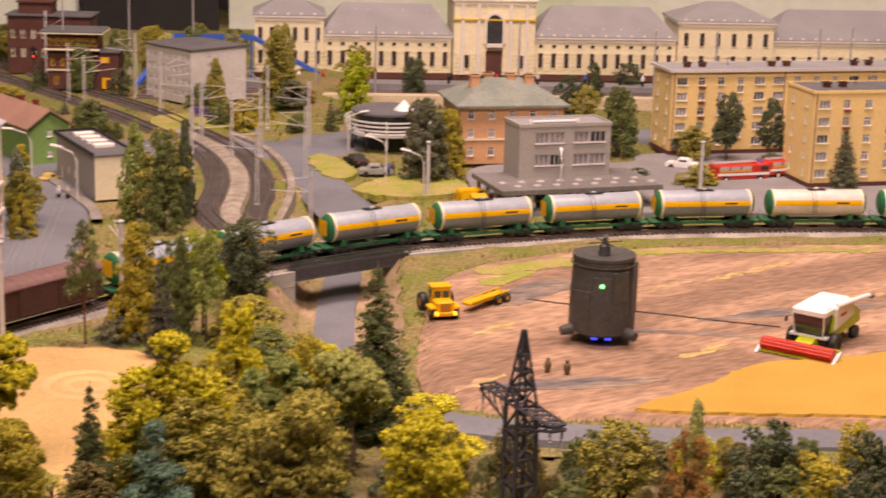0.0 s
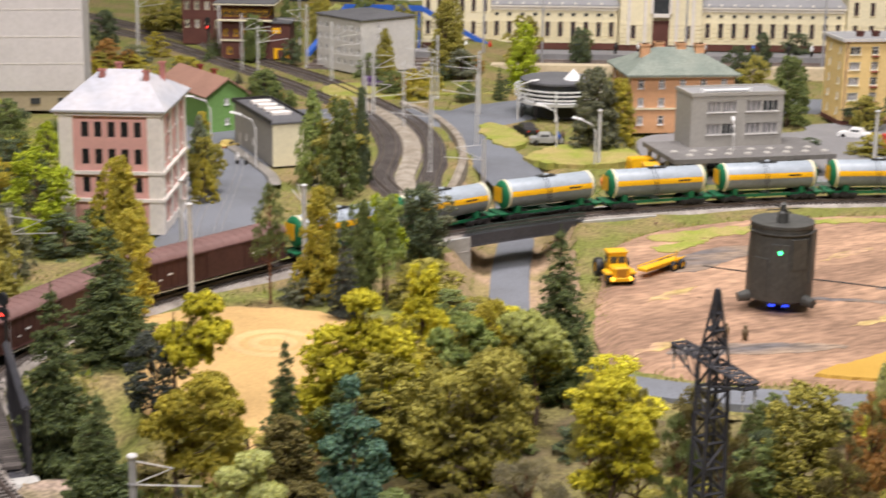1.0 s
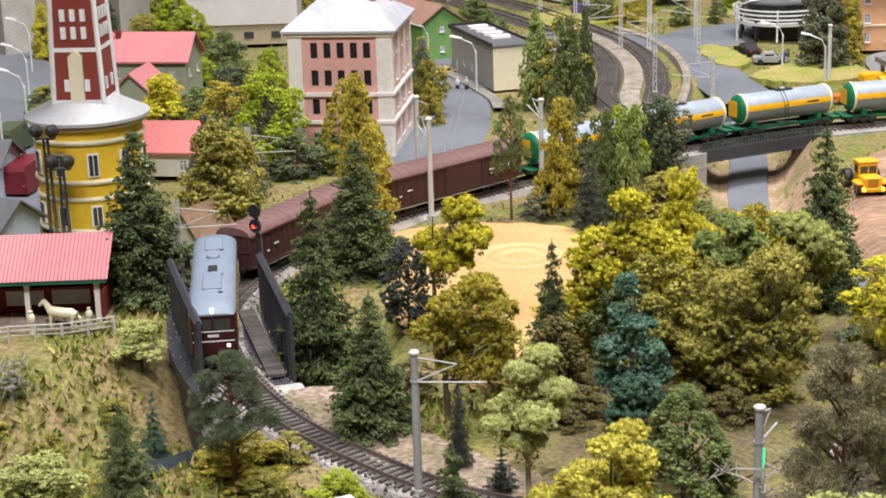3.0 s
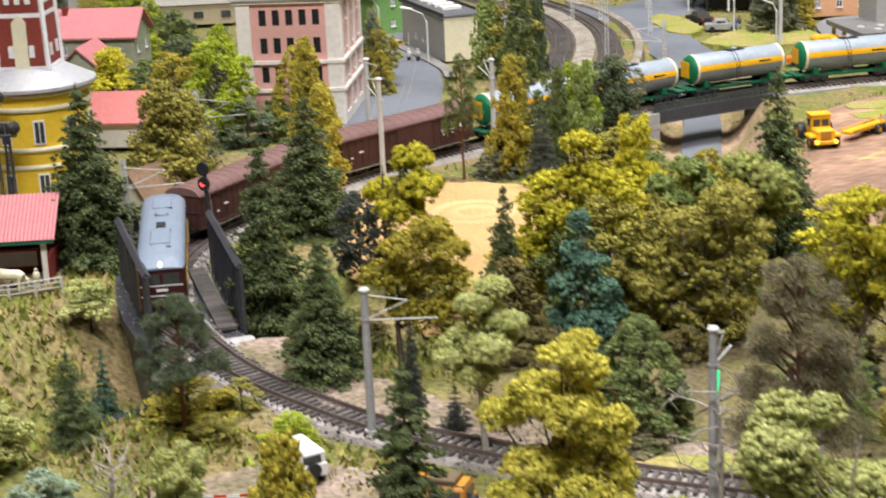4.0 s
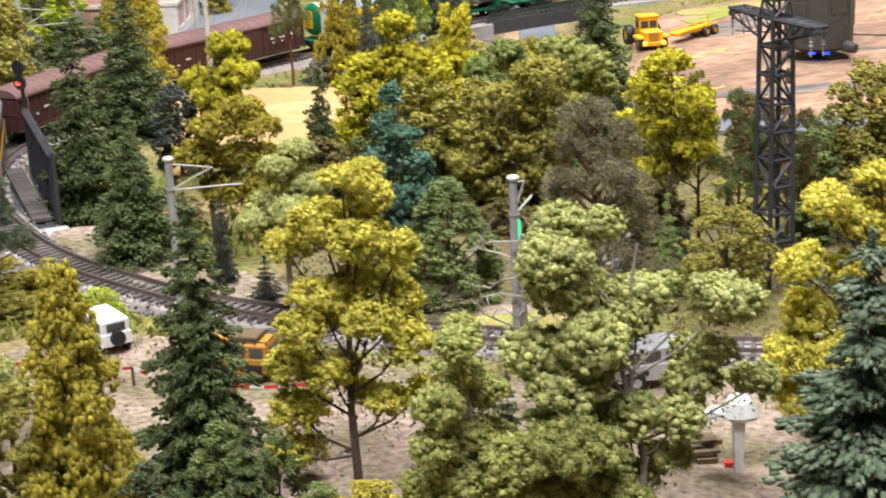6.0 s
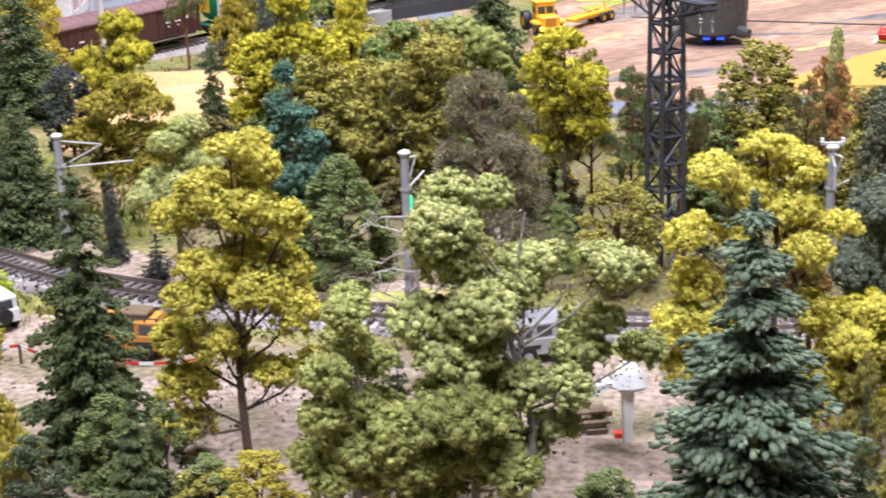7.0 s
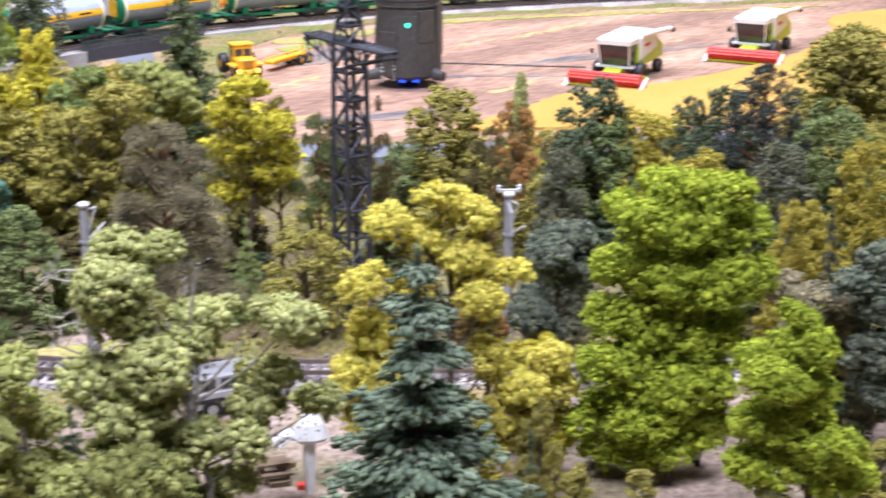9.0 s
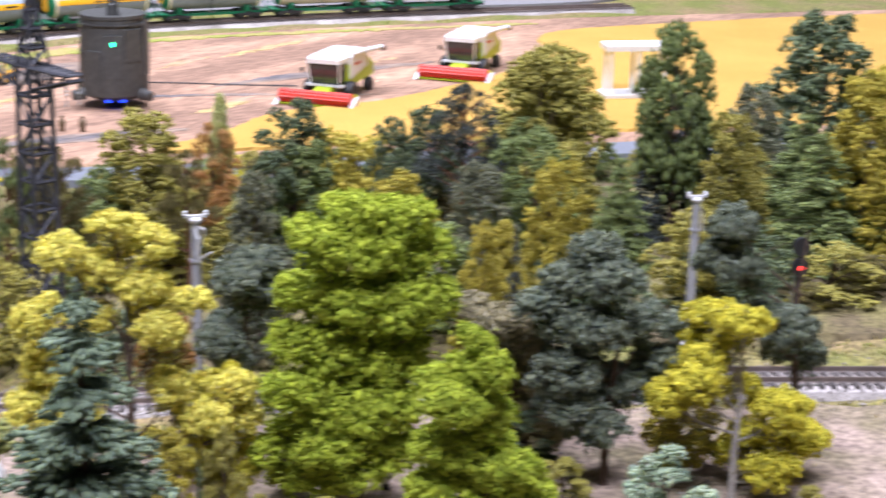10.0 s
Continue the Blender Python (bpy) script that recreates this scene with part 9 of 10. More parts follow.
def pylon():
    t = thing("power_pylon", 0.018, 0.945, gz(0.018, 0.945), -60, "tall dark grey lattice power pylon with two arms", "power pylon")
    H, A = 0.203, 0.159

    def half(z):
        return 0.0079 - 0.0015 * z / A if z <= A + 0.003 else 0.0064 * (H + 0.001 - z) / (H - A)

    cs = ((-1, -1), (1, -1), (1, 1), (-1, 1))
    for sx, sy in cs:
        part("leg", MB().bar((sx * half(0), sy * half(0), -0.004), (sx * half(A), sy * half(A), A), 0.0023).bar((sx * half(A), sy * half(A), A), (sx * 0.0006, sy * 0.0006, H), 0.0014), PYLONM, t)
    zs = list(np.linspace(0, A, 11)) + list(np.linspace(A, H - 0.004, 5))[1:]
    for i in range(len(zs) - 1):
        z0, z1 = zs[i], zs[i + 1]
        for k in range(4):
            a, b = cs[k], cs[(k + 1) % 4]
            part("strut", MB().bar((a[0] * half(z0), a[1] * half(z0), z0), (b[0] * half(z0), b[1] * half(z0), z0), 0.0015), PYLONM, t)
            p, q = (a, b) if (i + k) % 2 else (b, a)
            part("brace", MB().bar((p[0] * half(z0), p[1] * half(z0), z0), (q[0] * half(z1), q[1] * half(z1), z1), 0.0012), PYLONM, t)
    for s in (-1, 1):
        tipx, w = s * 0.040, half(A)
        arm = part("arm", MB().bar((s * w, -w, A), (s * w, w, A), 0.0015), PYLONM, t)
        for yy in (-1, 1):
            part("arm_bar", MB().bar((s * w, yy * w, A), (tipx, yy * w * 0.75, A), 0.0015), PYLONM, arm)
            part("arm_bar", MB().bar((s * w, yy * w, A - 0.012), (tipx, yy * w * 0.75, A - 0.003), 0.0013), PYLONM, arm)
            for k in range(4):
                f0, f1 = k / 4, (k + 1) / 4
                part("arm_bar", MB().bar((s * (w + (0.040 - w) * f0), yy * w * (1 - 0.25 * f0), A - 0.012 + 0.009 * f0), (s * (w + (0.040 - w) * f1), yy * w * (1 - 0.25 * f1), A), 0.0008), PYLONM, arm)
        for k in range(5):
            f = k / 4
            x = s * (w + (0.040 - w) * f)
            part("arm_bar", MB().bar((x, -w * (1 - 0.25 * f), A), (x, w * (1 - 0.25 * f), A), 0.001), PYLONM, arm)
            if k < 4:
                part("arm_bar", MB().bar((x, -w * (1 - 0.25 * f), A), (s * (w + (0.040 - w) * (f + 0.25)), w * (0.75 - 0.25 * f + 0.25 * 0.75), A), 0.0008), PYLONM, arm)
        part("arm_bar", MB().bar((tipx, -w * 0.75, A - 0.003), (tipx, w * 0.75, A - 0.003), 0.0018), PYLONM, arm)
        for yy in (-1, 1):
            part("insulator", MB().lathe([(0.0004, 0), (0.0012, -0.001), (0.0004, -0.002), (0.0012, -0.003), (0.0004, -0.004), (0.0012, -0.005), (0.0004, -0.006), (0.0012, -0.007), (0.0003, -0.008), (0.0005, -0.013)], tipx * 0.95, yy * w * 0.6, A - 0.003, 8), CONCRETE, t)
    for sx, sy in cs:
        part("footing", MB().box(sx * half(0), sy * half(0), -0.008, 0.006, 0.006, 0.011, c=0.0006), CONCRETE, t)
    return t


pylon()

# ---------------------------------------------------------------- the field
def dark_vessel():
    t = thing("steel_vessel", 0.102, 1.582, 0.0015, 0, "dark olive cylindrical steel vessel with a small top rotor", "vessel")
    t.scale = (0.95, 0.95, 0.98)
    part("stem", MB().lathe([(0.0, 0.0), (0.012, 0.0), (0.01, 0.002), (0.006, 0.004), (0.006, 0.01)], n=20), TANKHULL, t)
    part("hull", MB().lathe([(0.0, 0.0075), (0.02, 0.0075), (0.026, 0.01), (0.0325, 0.013), (0.0328, 0.02), (0.0322, 0.05), (0.0302, 0.083), (0.0312, 0.0835), (0.0312, 0.0865), (0.028, 0.0865), (0.02, 0.0845), (0.0, 0.0845)], n=56), TANKHULL, t, smooth=True)
    part("neck", MB().lathe([(0.006, 0.084), (0.0052, 0.094), (0.003, 0.096), (0.0022, 0.101), (0.0032, 0.102), (0.0, 0.105)], n=18), TANKHULL, t, smooth=True)
    part("rotor", MB().box(0, 0, 0.097, 0.036, 0.002, 0.0006, 0.4).box(0, 0, 0.0972, 0.002, 0.036, 0.0006, 0.4), BLACK, t)
    for k, (a, z0, z1) in enumerate(((-95, 0.03, 0.07), (-60, 0.045, 0.075), (-130, 0.02, 0.055), (-20, 0.03, 0.08))):
        r = 0.0318
        part("panel", MB().box(0, 0, z0, 0.017, 0.0018, z1 - z0, c=0.0004), TANKHULL, t, m=pose(r * math.cos(radians(a)), r * math.sin(radians(a)), 0, 0, 0, a + 90))
    for z in (0.03, 0.052, 0.078):
        part("hoop", MB().lathe([(0.0318, z), (0.0327, z), (0.0327, z + 0.001), (0.0315, z + 0.001)], n=56), TANKHULL, t)
    for a in (-160, -42, 60):
        part("thruster", MB().tube([(0.031 * math.cos(radians(a)), 0.031 * math.sin(radians(a)), 0.014), (0.043 * math.cos(radians(a)), 0.043 * math.sin(radians(a)), 0.0125)], [0.006, 0.0045], 12), TANKHULL, t, "stub nozzle at the foot")
    a = radians(-95)
    part("signal_lamp", MB().tube([(0.0318 * math.cos(a), 0.0318 * math.sin(a), 0.062), (0.0336 * math.cos(a), 0.0336 * math.sin(a), 0.062)], 0.002, 12), LAMPG, t, "lit green lamp")
    for a in (-75, -110):
        part("foot_lamp", MB().box(0.022 * math.cos(radians(a)), 0.022 * math.sin(radians(a)), 0.0068, 0.006, 0.004, 0.0014), LAMPB, t, "lit blue lamp below the hull")
    return t


dark_vessel()


cable = thing("power_cable", label="thin black cable trailing across the ploughed field", category="cable")
part("sheath", MB().tube([(0.034, 1.715, 0.0022), (0.071, 1.703, 0.0022), (0.107, 1.693, 0.0022), (0.144, 1.683, 0.0022), (0.179, 1.674, 0.0022), (0.222, 1.660, 0.0022), (0.281, 1.646, 0.0022)], 0.0007, 6), BLACK, cable)


def tyre(parent, x, y, r, w, rim=None):
    m = MB()
    n = 18
    prof = [(r * 0.5, -w / 2), (r * 0.92, -w / 2), (r, -w * 0.3), (r, w * 0.3), (r * 0.92, w / 2), (r * 0.5, w / 2)]
    m.add([(x + q * math.cos(2 * math.pi * k / n), y + o, r + q * math.sin(2 * math.pi * k / n)) for q, o in prof for k in range(n)],
          [(i * n + k, i * n + (k + 1) % n, (i + 1) * n + (k + 1) % n, (i + 1) * n + k) for i in range(len(prof) - 1) for k in range(n)])
    wheel = part("wheel", m, BLACK, parent, "black tyre", True)
    part("rim", MB().tube([(x, y - w * 0.42, r), (x, y + w * 0.42, r)], r * 0.52, 14), rim or DARK, wheel)
    return wheel


def combine(x, y, rz, label):
    """A combine harvester; its header points along -y."""
    t = thing("combine_harvester", x, y, 0.0015, rz, label, "combine harvester", "combines in the corn")
    t.scale = (1.03, 1.03, 0.9)
    reel = MB()
    n = 6
    for k in range(n):
        a = 2 * math.pi * k / n
        reel.bar((-0.034, -0.004 + 0.0062 * math.cos(a), 0.0095 + 0.0062 * math.sin(a)), (0.034, -0.004 + 0.0062 * math.cos(a), 0.0095 + 0.0062 * math.sin(a)), 0.0012)
    for xx in np.linspace(-0.034, 0.034, 7):
        reel.tube([(xx - 0.0005, -0.004, 0.0095), (xx + 0.0005, -0.004, 0.0095)], 0.0066, 12)
    reel.tube([(-0.034, -0.004, 0.0095), (0.034, -0.004, 0.0095)], 0.0058, 12)
    h = part("header", MB().box(0, 0.004, 0.0015, 0.072, 0.0025, 0.012).box(0, -0.002, 0.001, 0.072, 0.012, 0.0015), LIME, t)
    part("reel", reel, REDP, h, "red cutting reel")
    for s in (-1, 1):
        part("divider", MB().loft([[(s * 0.036 + q, 0.005, 0.0), (s * 0.036 + q, 0.005, 0.012), (s * 0.036 + q, -0.014, 0.001)] for q in (-0.0015, 0.0015)]), WHITE, h, "white pointed crop divider")
    part("feeder", MB().loft([[(-0.008, 0.004, 0.003), (0.008, 0.004, 0.003), (0.008, 0.004, 0.012), (-0.008, 0.004, 0.012)], [(-0.008, 0.024, 0.009), (0.008, 0.024, 0.009), (0.008, 0.024, 0.02), (-0.008, 0.024, 0.02)]]), LIME, t)
    part("body", MB().loft([[(-0.0165, 0.034, 0.014), (0.0165, 0.034, 0.014), (0.0165, 0.034, 0.037), (-0.0165, 0.034, 0.037)], [(-0.0165, 0.08, 0.016), (0.0165, 0.08, 0.016), (0.0165, 0.08, 0.04), (-0.0165, 0.08, 0.04)], [(-0.0155, 0.1, 0.016), (0.0155, 0.1, 0.016), (0.0155, 0.1, 0.028), (-0.0155, 0.1, 0.028)]]), LIME, t, "lime green body")
    part("grain_tank", MB().box(0, 0.056, 0.037, 0.034, 0.044, 0.0115, c=0.003), WHITE, t, "white grain tank")
    for s in (-1, 1):
        part("side_panel", MB().loft([[(s * 0.0172 + q, 0.036, 0.022), (s * 0.0172 + q, 0.078, 0.03), (s * 0.0172 + q, 0.078, 0.0445), (s * 0.0172 + q, 0.036, 0.0445)] for q in (-0.0006, 0.0006)]), WHITE, t, "white side panel")
        part("marking", MB().box(s * 0.0182, 0.052, 0.035, 0.0005, 0.013, 0.0028), REDP, t, "plain red bar")
    cab = part("cab", MB().loft([[(-0.0135, 0.018, 0.019), (0.0135, 0.018, 0.019), (0.0135, 0.034, 0.019), (-0.0135, 0.034, 0.019)], [(-0.015, 0.0135, 0.041), (0.015, 0.0135, 0.041), (0.015, 0.034, 0.041), (-0.015, 0.034, 0.041)]]), GLASS, t, "dark glazed cab")
    part("cab_roof", MB().box(0, 0.025, 0.041, 0.033, 0.026, 0.0075, c=0.0028), WHITE, cab, "white cab roof")
    for s in (-1, 1):
        part("cab_post", MB().bar((s * 0.0138, 0.0178, 0.019), (s * 0.0152, 0.0132, 0.041), 0.001), WHITE, cab)
        part("mirror", MB().box(s * 0.02, 0.012, 0.031, 0.0025, 0.0008, 0.005), BLACK, cab)
    part("step", MB().box(0, 0.019, 0.0165, 0.036, 0.006, 0.0022), WHITE, t)
    part("unloading_pipe", MB().tube([(0.016, 0.04, 0.047), (0.019, 0.06, 0.0475), (0.021, 0.105, 0.0445)], [0.0028, 0.0028, 0.0026], 10), WHITE, t, "white unloading pipe")
    part("pipe_mouth", MB().tube([(0.021, 0.105, 0.0445), (0.0212, 0.11, 0.042)], [0.003, 0.0028], 10), BLACK, t)
    for s in (-1, 1):
        tyre(t, 0, 0, 0.0105, 0.008).matrix_basis = pose(s * 0.0195, 0.031, 0, 0, 0, 90)
        tyre(t, 0, 0, 0.0072, 0.006).matrix_basis = pose(s * 0.0145, 0.089, 0, 0, 0, 90)
    return t


combine(0.284, 1.552, -33, "lime and white combine harvester with red reel")
combine(0.442, 1.655, -33, "second lime and white combine harvester with red reel")


def tractor_unit():
    t = thing("heavy_truck", -0.047, 1.632, 0.0015, 18, "yellow heavy truck with lit headlights on the field", "truck")
    t.scale = (0.84, 0.84, 0.84)
    part("chassis", MB().box(0, 0.026, 0.007, 0.012, 0.056, 0.005), DARK, t)
    part("hood", MB().box(0, 0.008, 0.0085, 0.0225, 0.02, 0.0135, c=0.0018), YELLOWP, t)
    part("grille", MB().box(0, -0.0025, 0.0105, 0.012, 0.0012, 0.0095), material("dull_orange", (0.5, 0.22, 0.02), 0.6), t)
    part("bumper", MB().box(0, -0.003, 0.0055, 0.028, 0.004, 0.0042, c=0.0006), YELLOWP, t)
    for s in (-1, 1):
        part("headlight", MB().tube([(s * 0.011, -0.0055, 0.0085), (s * 0.011, -0.002, 0.0085)], 0.0022, 10), LAMPA, t, "lit headlight")
        part("fender", MB().box(s * 0.0145, 0.008, 0.013, 0.009, 0.018, 0.003, c=0.001), YELLOWP, t)
        tyre(t, 0, 0, 0.0078, 0.007, YELLOWP).matrix_basis = pose(s * 0.0135, 0.006, 0, 0, 0, 90)
        tyre(t, 0, 0, 0.0115, 0.009, YELLOWP).matrix_basis = pose(s * 0.0155, 0.042, 0, 0, 0, 90)
    cab = part("cab", MB().box(0, 0.024, 0.013, 0.0225, 0.016, 0.022, c=0.001), YELLOWP, t)
    for s in (-1, 1):
        part("windscreen", MB().box(s * 0.005, 0.0157, 0.0225, 0.0082, 0.0008, 0.0078), GLASS, cab)
        part("side_window", MB().box(s * 0.0113, 0.024, 0.0225, 0.0008, 0.01, 0.0078), GLASS, cab)
    part("cab_roof", MB().box(0, 0.024, 0.0345, 0.025, 0.019, 0.002, c=0.0006), YELLOWP, cab)
    tr = thing("low_trailer", -0.026, 1.662, 0.0015, -36, "yellow low-loader trailer behind the truck", "trailer")
    tr.scale = (0.84, 0.84, 0.84)
    part("bed", MB().box(0, 0.035, 0.0085, 0.014, 0.075, 0.0035, c=0.0005), YELLOWP, tr)
    for s in (-1, 1):
        part("side_rail", MB().bar((s * 0.008, 0.0, 0.013), (s * 0.008, 0.074, 0.014), 0.0012), YELLOWP, tr)
        for yy in (0.05, 0.066):
            tyre(tr, 0, 0, 0.0062, 0.005, YELLOWP).matrix_basis = pose(s * 0.009, yy, 0, 0, 0, 90)
    part("post", MB().bar((0.006, 0.058, 0.01), (0.006, 0.058, 0.024), 0.0014), YELLOWP, tr)
    return t


tractor_unit()


def figure(x, y, coat, legs, h=0.02, label="small painted model figure standing", z=None):
    """A plain standing shape."""
    z = gz(x, y) + 0.0012 if z is None else z
    n = 10
    prof = [(0.0, 0.0), (0.12, 0.0), (0.115, 0.45), (0.15, 0.5), (0.16, 0.72), (0.1, 0.83), (0.05, 0.86), (0.085, 0.9), (0.085, 0.96), (0.0, 1.0)]
    mb = MB().lathe([(r * h * 1.05, q * h) for r, q in prof], n=n)
    me = mb.mesh("figure", True)
    me.materials.append(legs)
    me.materials.append(coat)
    for p in me.polygons:
        p.material_index = 1 if p.center.z > 0.46 * h else 0
    ob = new("figure", me)
    ob.location = (x, y, z)
    return tagged(ob, label, "figure", "model figures")


SKYBLUE = material("light_blue_paint", (0.2, 0.42, 0.55), 0.7)
KHAKI = material("khaki_paint", (0.16, 0.11, 0.06), 0.7)
figure(-0.364, 1.003, SKYBLUE, REDP, 0.021, "painted model figure in blue coat and red trousers")
figure(0.05, 1.478, KHAKI, KHAKI, 0.019)
figure(0.067, 1.474, KHAKI, KHAKI, 0.019)
figure(0.161, 0.702, GREYL, DARK, 0.015, "painted model figure resting beneath a tree")
figure(-0.257, 0.761, KHAKI, BRICKD, 0.02, "painted model figure beside the expedition car")


def small_box(x, y, sx, sy, sz, mat, label, rz=0.0):
    t = thing("crate", x, y, gz(x, y) + 0.001, rz, label, "crate", "camp crates")
    part("body", MB().box(0, 0, 0, sx, sy, sz, c=0.0003), mat, t)
    part("lid", MB().box(0, 0, sz, sx * 1.06, sy * 1.06, 0.0006), mat, t)


small_box(0.171, 0.704, 0.007, 0.005, 0.0025, material("teal_cloth", (0.05, 0.3, 0.25), 0.8), "small teal camp box on the sand", 20)
small_box(0.180, 0.703, 0.006, 0.005, 0.003, material("orange_cloth", (0.75, 0.25, 0.02), 0.8), "small orange camp box on the sand", -15)
small_box(-0.028, 0.701, 0.009, 0.006, 0.004, KHAKI, "brown wooden crate under the canopy", 12)
small_box(-0.025, 0.720, 0.008, 0.006, 0.005, KHAKI, "brown wooden crate under the canopy", 30)
small_box(-0.018, 0.696, 0.004, 0.004, 0.004, REDP, "small red pot under the canopy", 0)
for k, (x, y) in enumerate(((-0.55, 2.12), (-0.538, 2.118), (0.02, 2.13), (0.03, 2.125), (0.045, 2.13), (0.0, 2.14), (-0.15, 2.33), (-0.145, 2.345))):
    figure(x, y, (GREYL, GREYW, BLUEP, KHAKI)[k % 4], DARK, 0.019, "small painted model figure near the buildings")
for k in range(16):
    x = -0.36 + k * 0.062 + 0.02 * math.sin(k * 5)
    figure(x, 3.10 + (x + 0.1) * 0.112 + 0.006 * math.sin(k * 3), (WHITE, REDP, GREYL, BLUEP, DARK)[k % 5], DARK, 0.02, "small painted model figure on the platform", z=0.012)


def car(x, y, rz, paint, label, L=0.046, W=0.0195, H=0.0155, van=False):
    t = thing("car", x, y, gz(x, y) + 0.0015, rz, label, "car", "parked cars")
    k = L / 0.046
    if van:
        prof = [(-0.5, 0.18), (-0.5, 0.85), (-0.47, 1.0), (0.2, 1.0), (0.32, 0.62), (0.49, 0.52), (0.5, 0.18)]
    else:
        prof = [(-0.5, 0.2), (-0.5, 0.55), (-0.44, 0.62), (-0.28, 0.62), (-0.2, 0.98), (0.1, 1.0), (0.22, 0.64), (0.48, 0.54), (0.5, 0.2)]
    body = MB().loft([[(a * L, yy * (0.86 if b > 0.8 else 1), b * H) for a, b in prof] for yy in (-W / 2, W / 2)])
    part("body", body, paint, t)
    for s in (-1, 1):
        part("side_window", MB().box(-0.05 * L if not van else 0.1 * L, s * W * 0.462, H * 0.68, L * (0.26 if not van else 0.14), 0.0008, H * 0.22), GLASS, t)
        for e in (-0.31, 0.3):
            tyre(t, 0, 0, 0.0038, 0.0032).matrix_basis = pose(e * L, s * (W / 2 - 0.001), -0.0005)
        part("headlight", MB().box(0.5 * L, s * W * 0.34, H * 0.38, 0.0006, 0.003, 0.002), WHITE, t)
        part("tail_light", MB().box(-0.5 * L, s * W * 0.36, H * 0.4, 0.0006, 0.003, 0.002), REDP, t)
    wx = 0.165 if not van else 0.262
    part("windscreen", MB().loft([[((wx + q) * L + 0.0004, yy, H * zz) for q, zz in ((-0.05, 0.94), (0.045, 0.68))] + [((wx + q) * L + 0.001, yy, H * zz) for q, zz in ((0.045, 0.7), (-0.05, 0.96))] for yy in (-W * 0.38, W * 0.38)]), GLASS, t)
    return t


car(0.262, 2.45, 160, WHITE, "white hatchback on the forecourt")
car(-0.2, 2.405, 120, DARK, "dark saloon beside the cafe")
car(-0.167, 2.336, 8, material("silver_paint", (0.5, 0.5, 0.5), 0.35, metal=0.4), "silver saloon beside the cafe")
car(-0.588, 2.226, 60, material("pale_yellow_paint", (0.62, 0.47, 0.16), 0.5), "small pale yellow car in the village street", 0.03, 0.015, 0.013)
car(-0.03, 2.195, 25, YELLOWP, "yellow delivery van beside the office", 0.045, 0.02, 0.018, True)
car(-0.06, 2.09, 5, material("orange_paint", (0.75, 0.2, 0.02), 0.4), "orange saloon near the forecourt")
car(-0.032, 2.045, 100, material("dark_teal_paint", (0.03, 0.07, 0.08), 0.4), "dark teal estate car seen from behind")
car(-0.02, 2.07, -80, YELLOWP, "white and yellow works truck", 0.05, 0.022, 0.03, True)


def fire_engine(x, y, rz, label):
    t = thing("fire_engine", x, y, gz(x, y) + 0.0015, rz, label, "fire engine", "fire engines")
    part("body", MB().box(-0.012, 0, 0.006, 0.062, 0.024, 0.019, c=0.0012), REDP, t)
    cab = part("cab", MB().box(0.03, 0, 0.006, 0.021, 0.024, 0.021, c=0.0024), REDP, t)
    part("stripe", MB().box(-0.0, -0.0123, 0.011, 0.08, 0.0006, 0.0035).box(-0.0, 0.0123, 0.011, 0.08, 0.0006, 0.0035), WHITE, t)
    part("stripe", MB().box(-0.012, -0.0123, 0.016, 0.05, 0.0006, 0.002), YELLOWP, t)
    for s in (-1, 1):
        part("side_window", MB().box(0.031, s * 0.0121, 0.017, 0.012, 0.0006, 0.006), GLASS, cab)
        for e in (-0.027, 0.026):
            tyre(t, 0, 0, 0.0055, 0.0045, WHITE).matrix_basis = pose(e, s * 0.0105, 0)
        for k in range(3):
            part("locker", MB().box(-0.03 + k * 0.017, s * 0.0122, 0.0185, 0.014, 0.0007, 0.005), ROOFSV, t)
    part("windscreen", MB().box(0.0404, 0, 0.016, 0.0006, 0.02, 0.0075), GLASS, cab)
    part("beacon", MB().box(0.03, 0, 0.027, 0.004, 0.014, 0.0018, c=0.0005), BLUEP, cab)
    la = MB()
    for s in (-1, 1):
        la.bar((-0.042, s * 0.004, 0.0265), (0.022, s * 0.004, 0.0285), 0.0008)
    for k in range(12):
        la.bar((-0.04 + k * 0.0054, -0.004, 0.0266 + k * 0.00017), (-0.04 + k * 0.0054, 0.004, 0.0266 + k * 0.00017), 0.0006)
    part("ladder", la, ROOFSV, t)
    return t


fire_engine(0.335, 2.385, 20, "red fire engine with white stripe and roof ladder")
fire_engine(0.41, 2.42, 24, "second red fire engine by the flats")
car(-0.975, 1.735, 95, material("army_green_paint", (0.08, 0.1, 0.05), 0.6), "olive covered lorry with red tail lights", 0.07, 0.026, 0.034, True)
car(-0.885, 1.585, 95, material("dark_red_bus_paint", (0.16, 0.015, 0.025), 0.45), "dark red bus in the village", 0.085, 0.027, 0.034, True)
car(-0.475, 2.74, -20, material("purple_paint", (0.12, 0.06, 0.2), 0.5), "purple van beside the grey flats", 0.034, 0.016, 0.016, True)


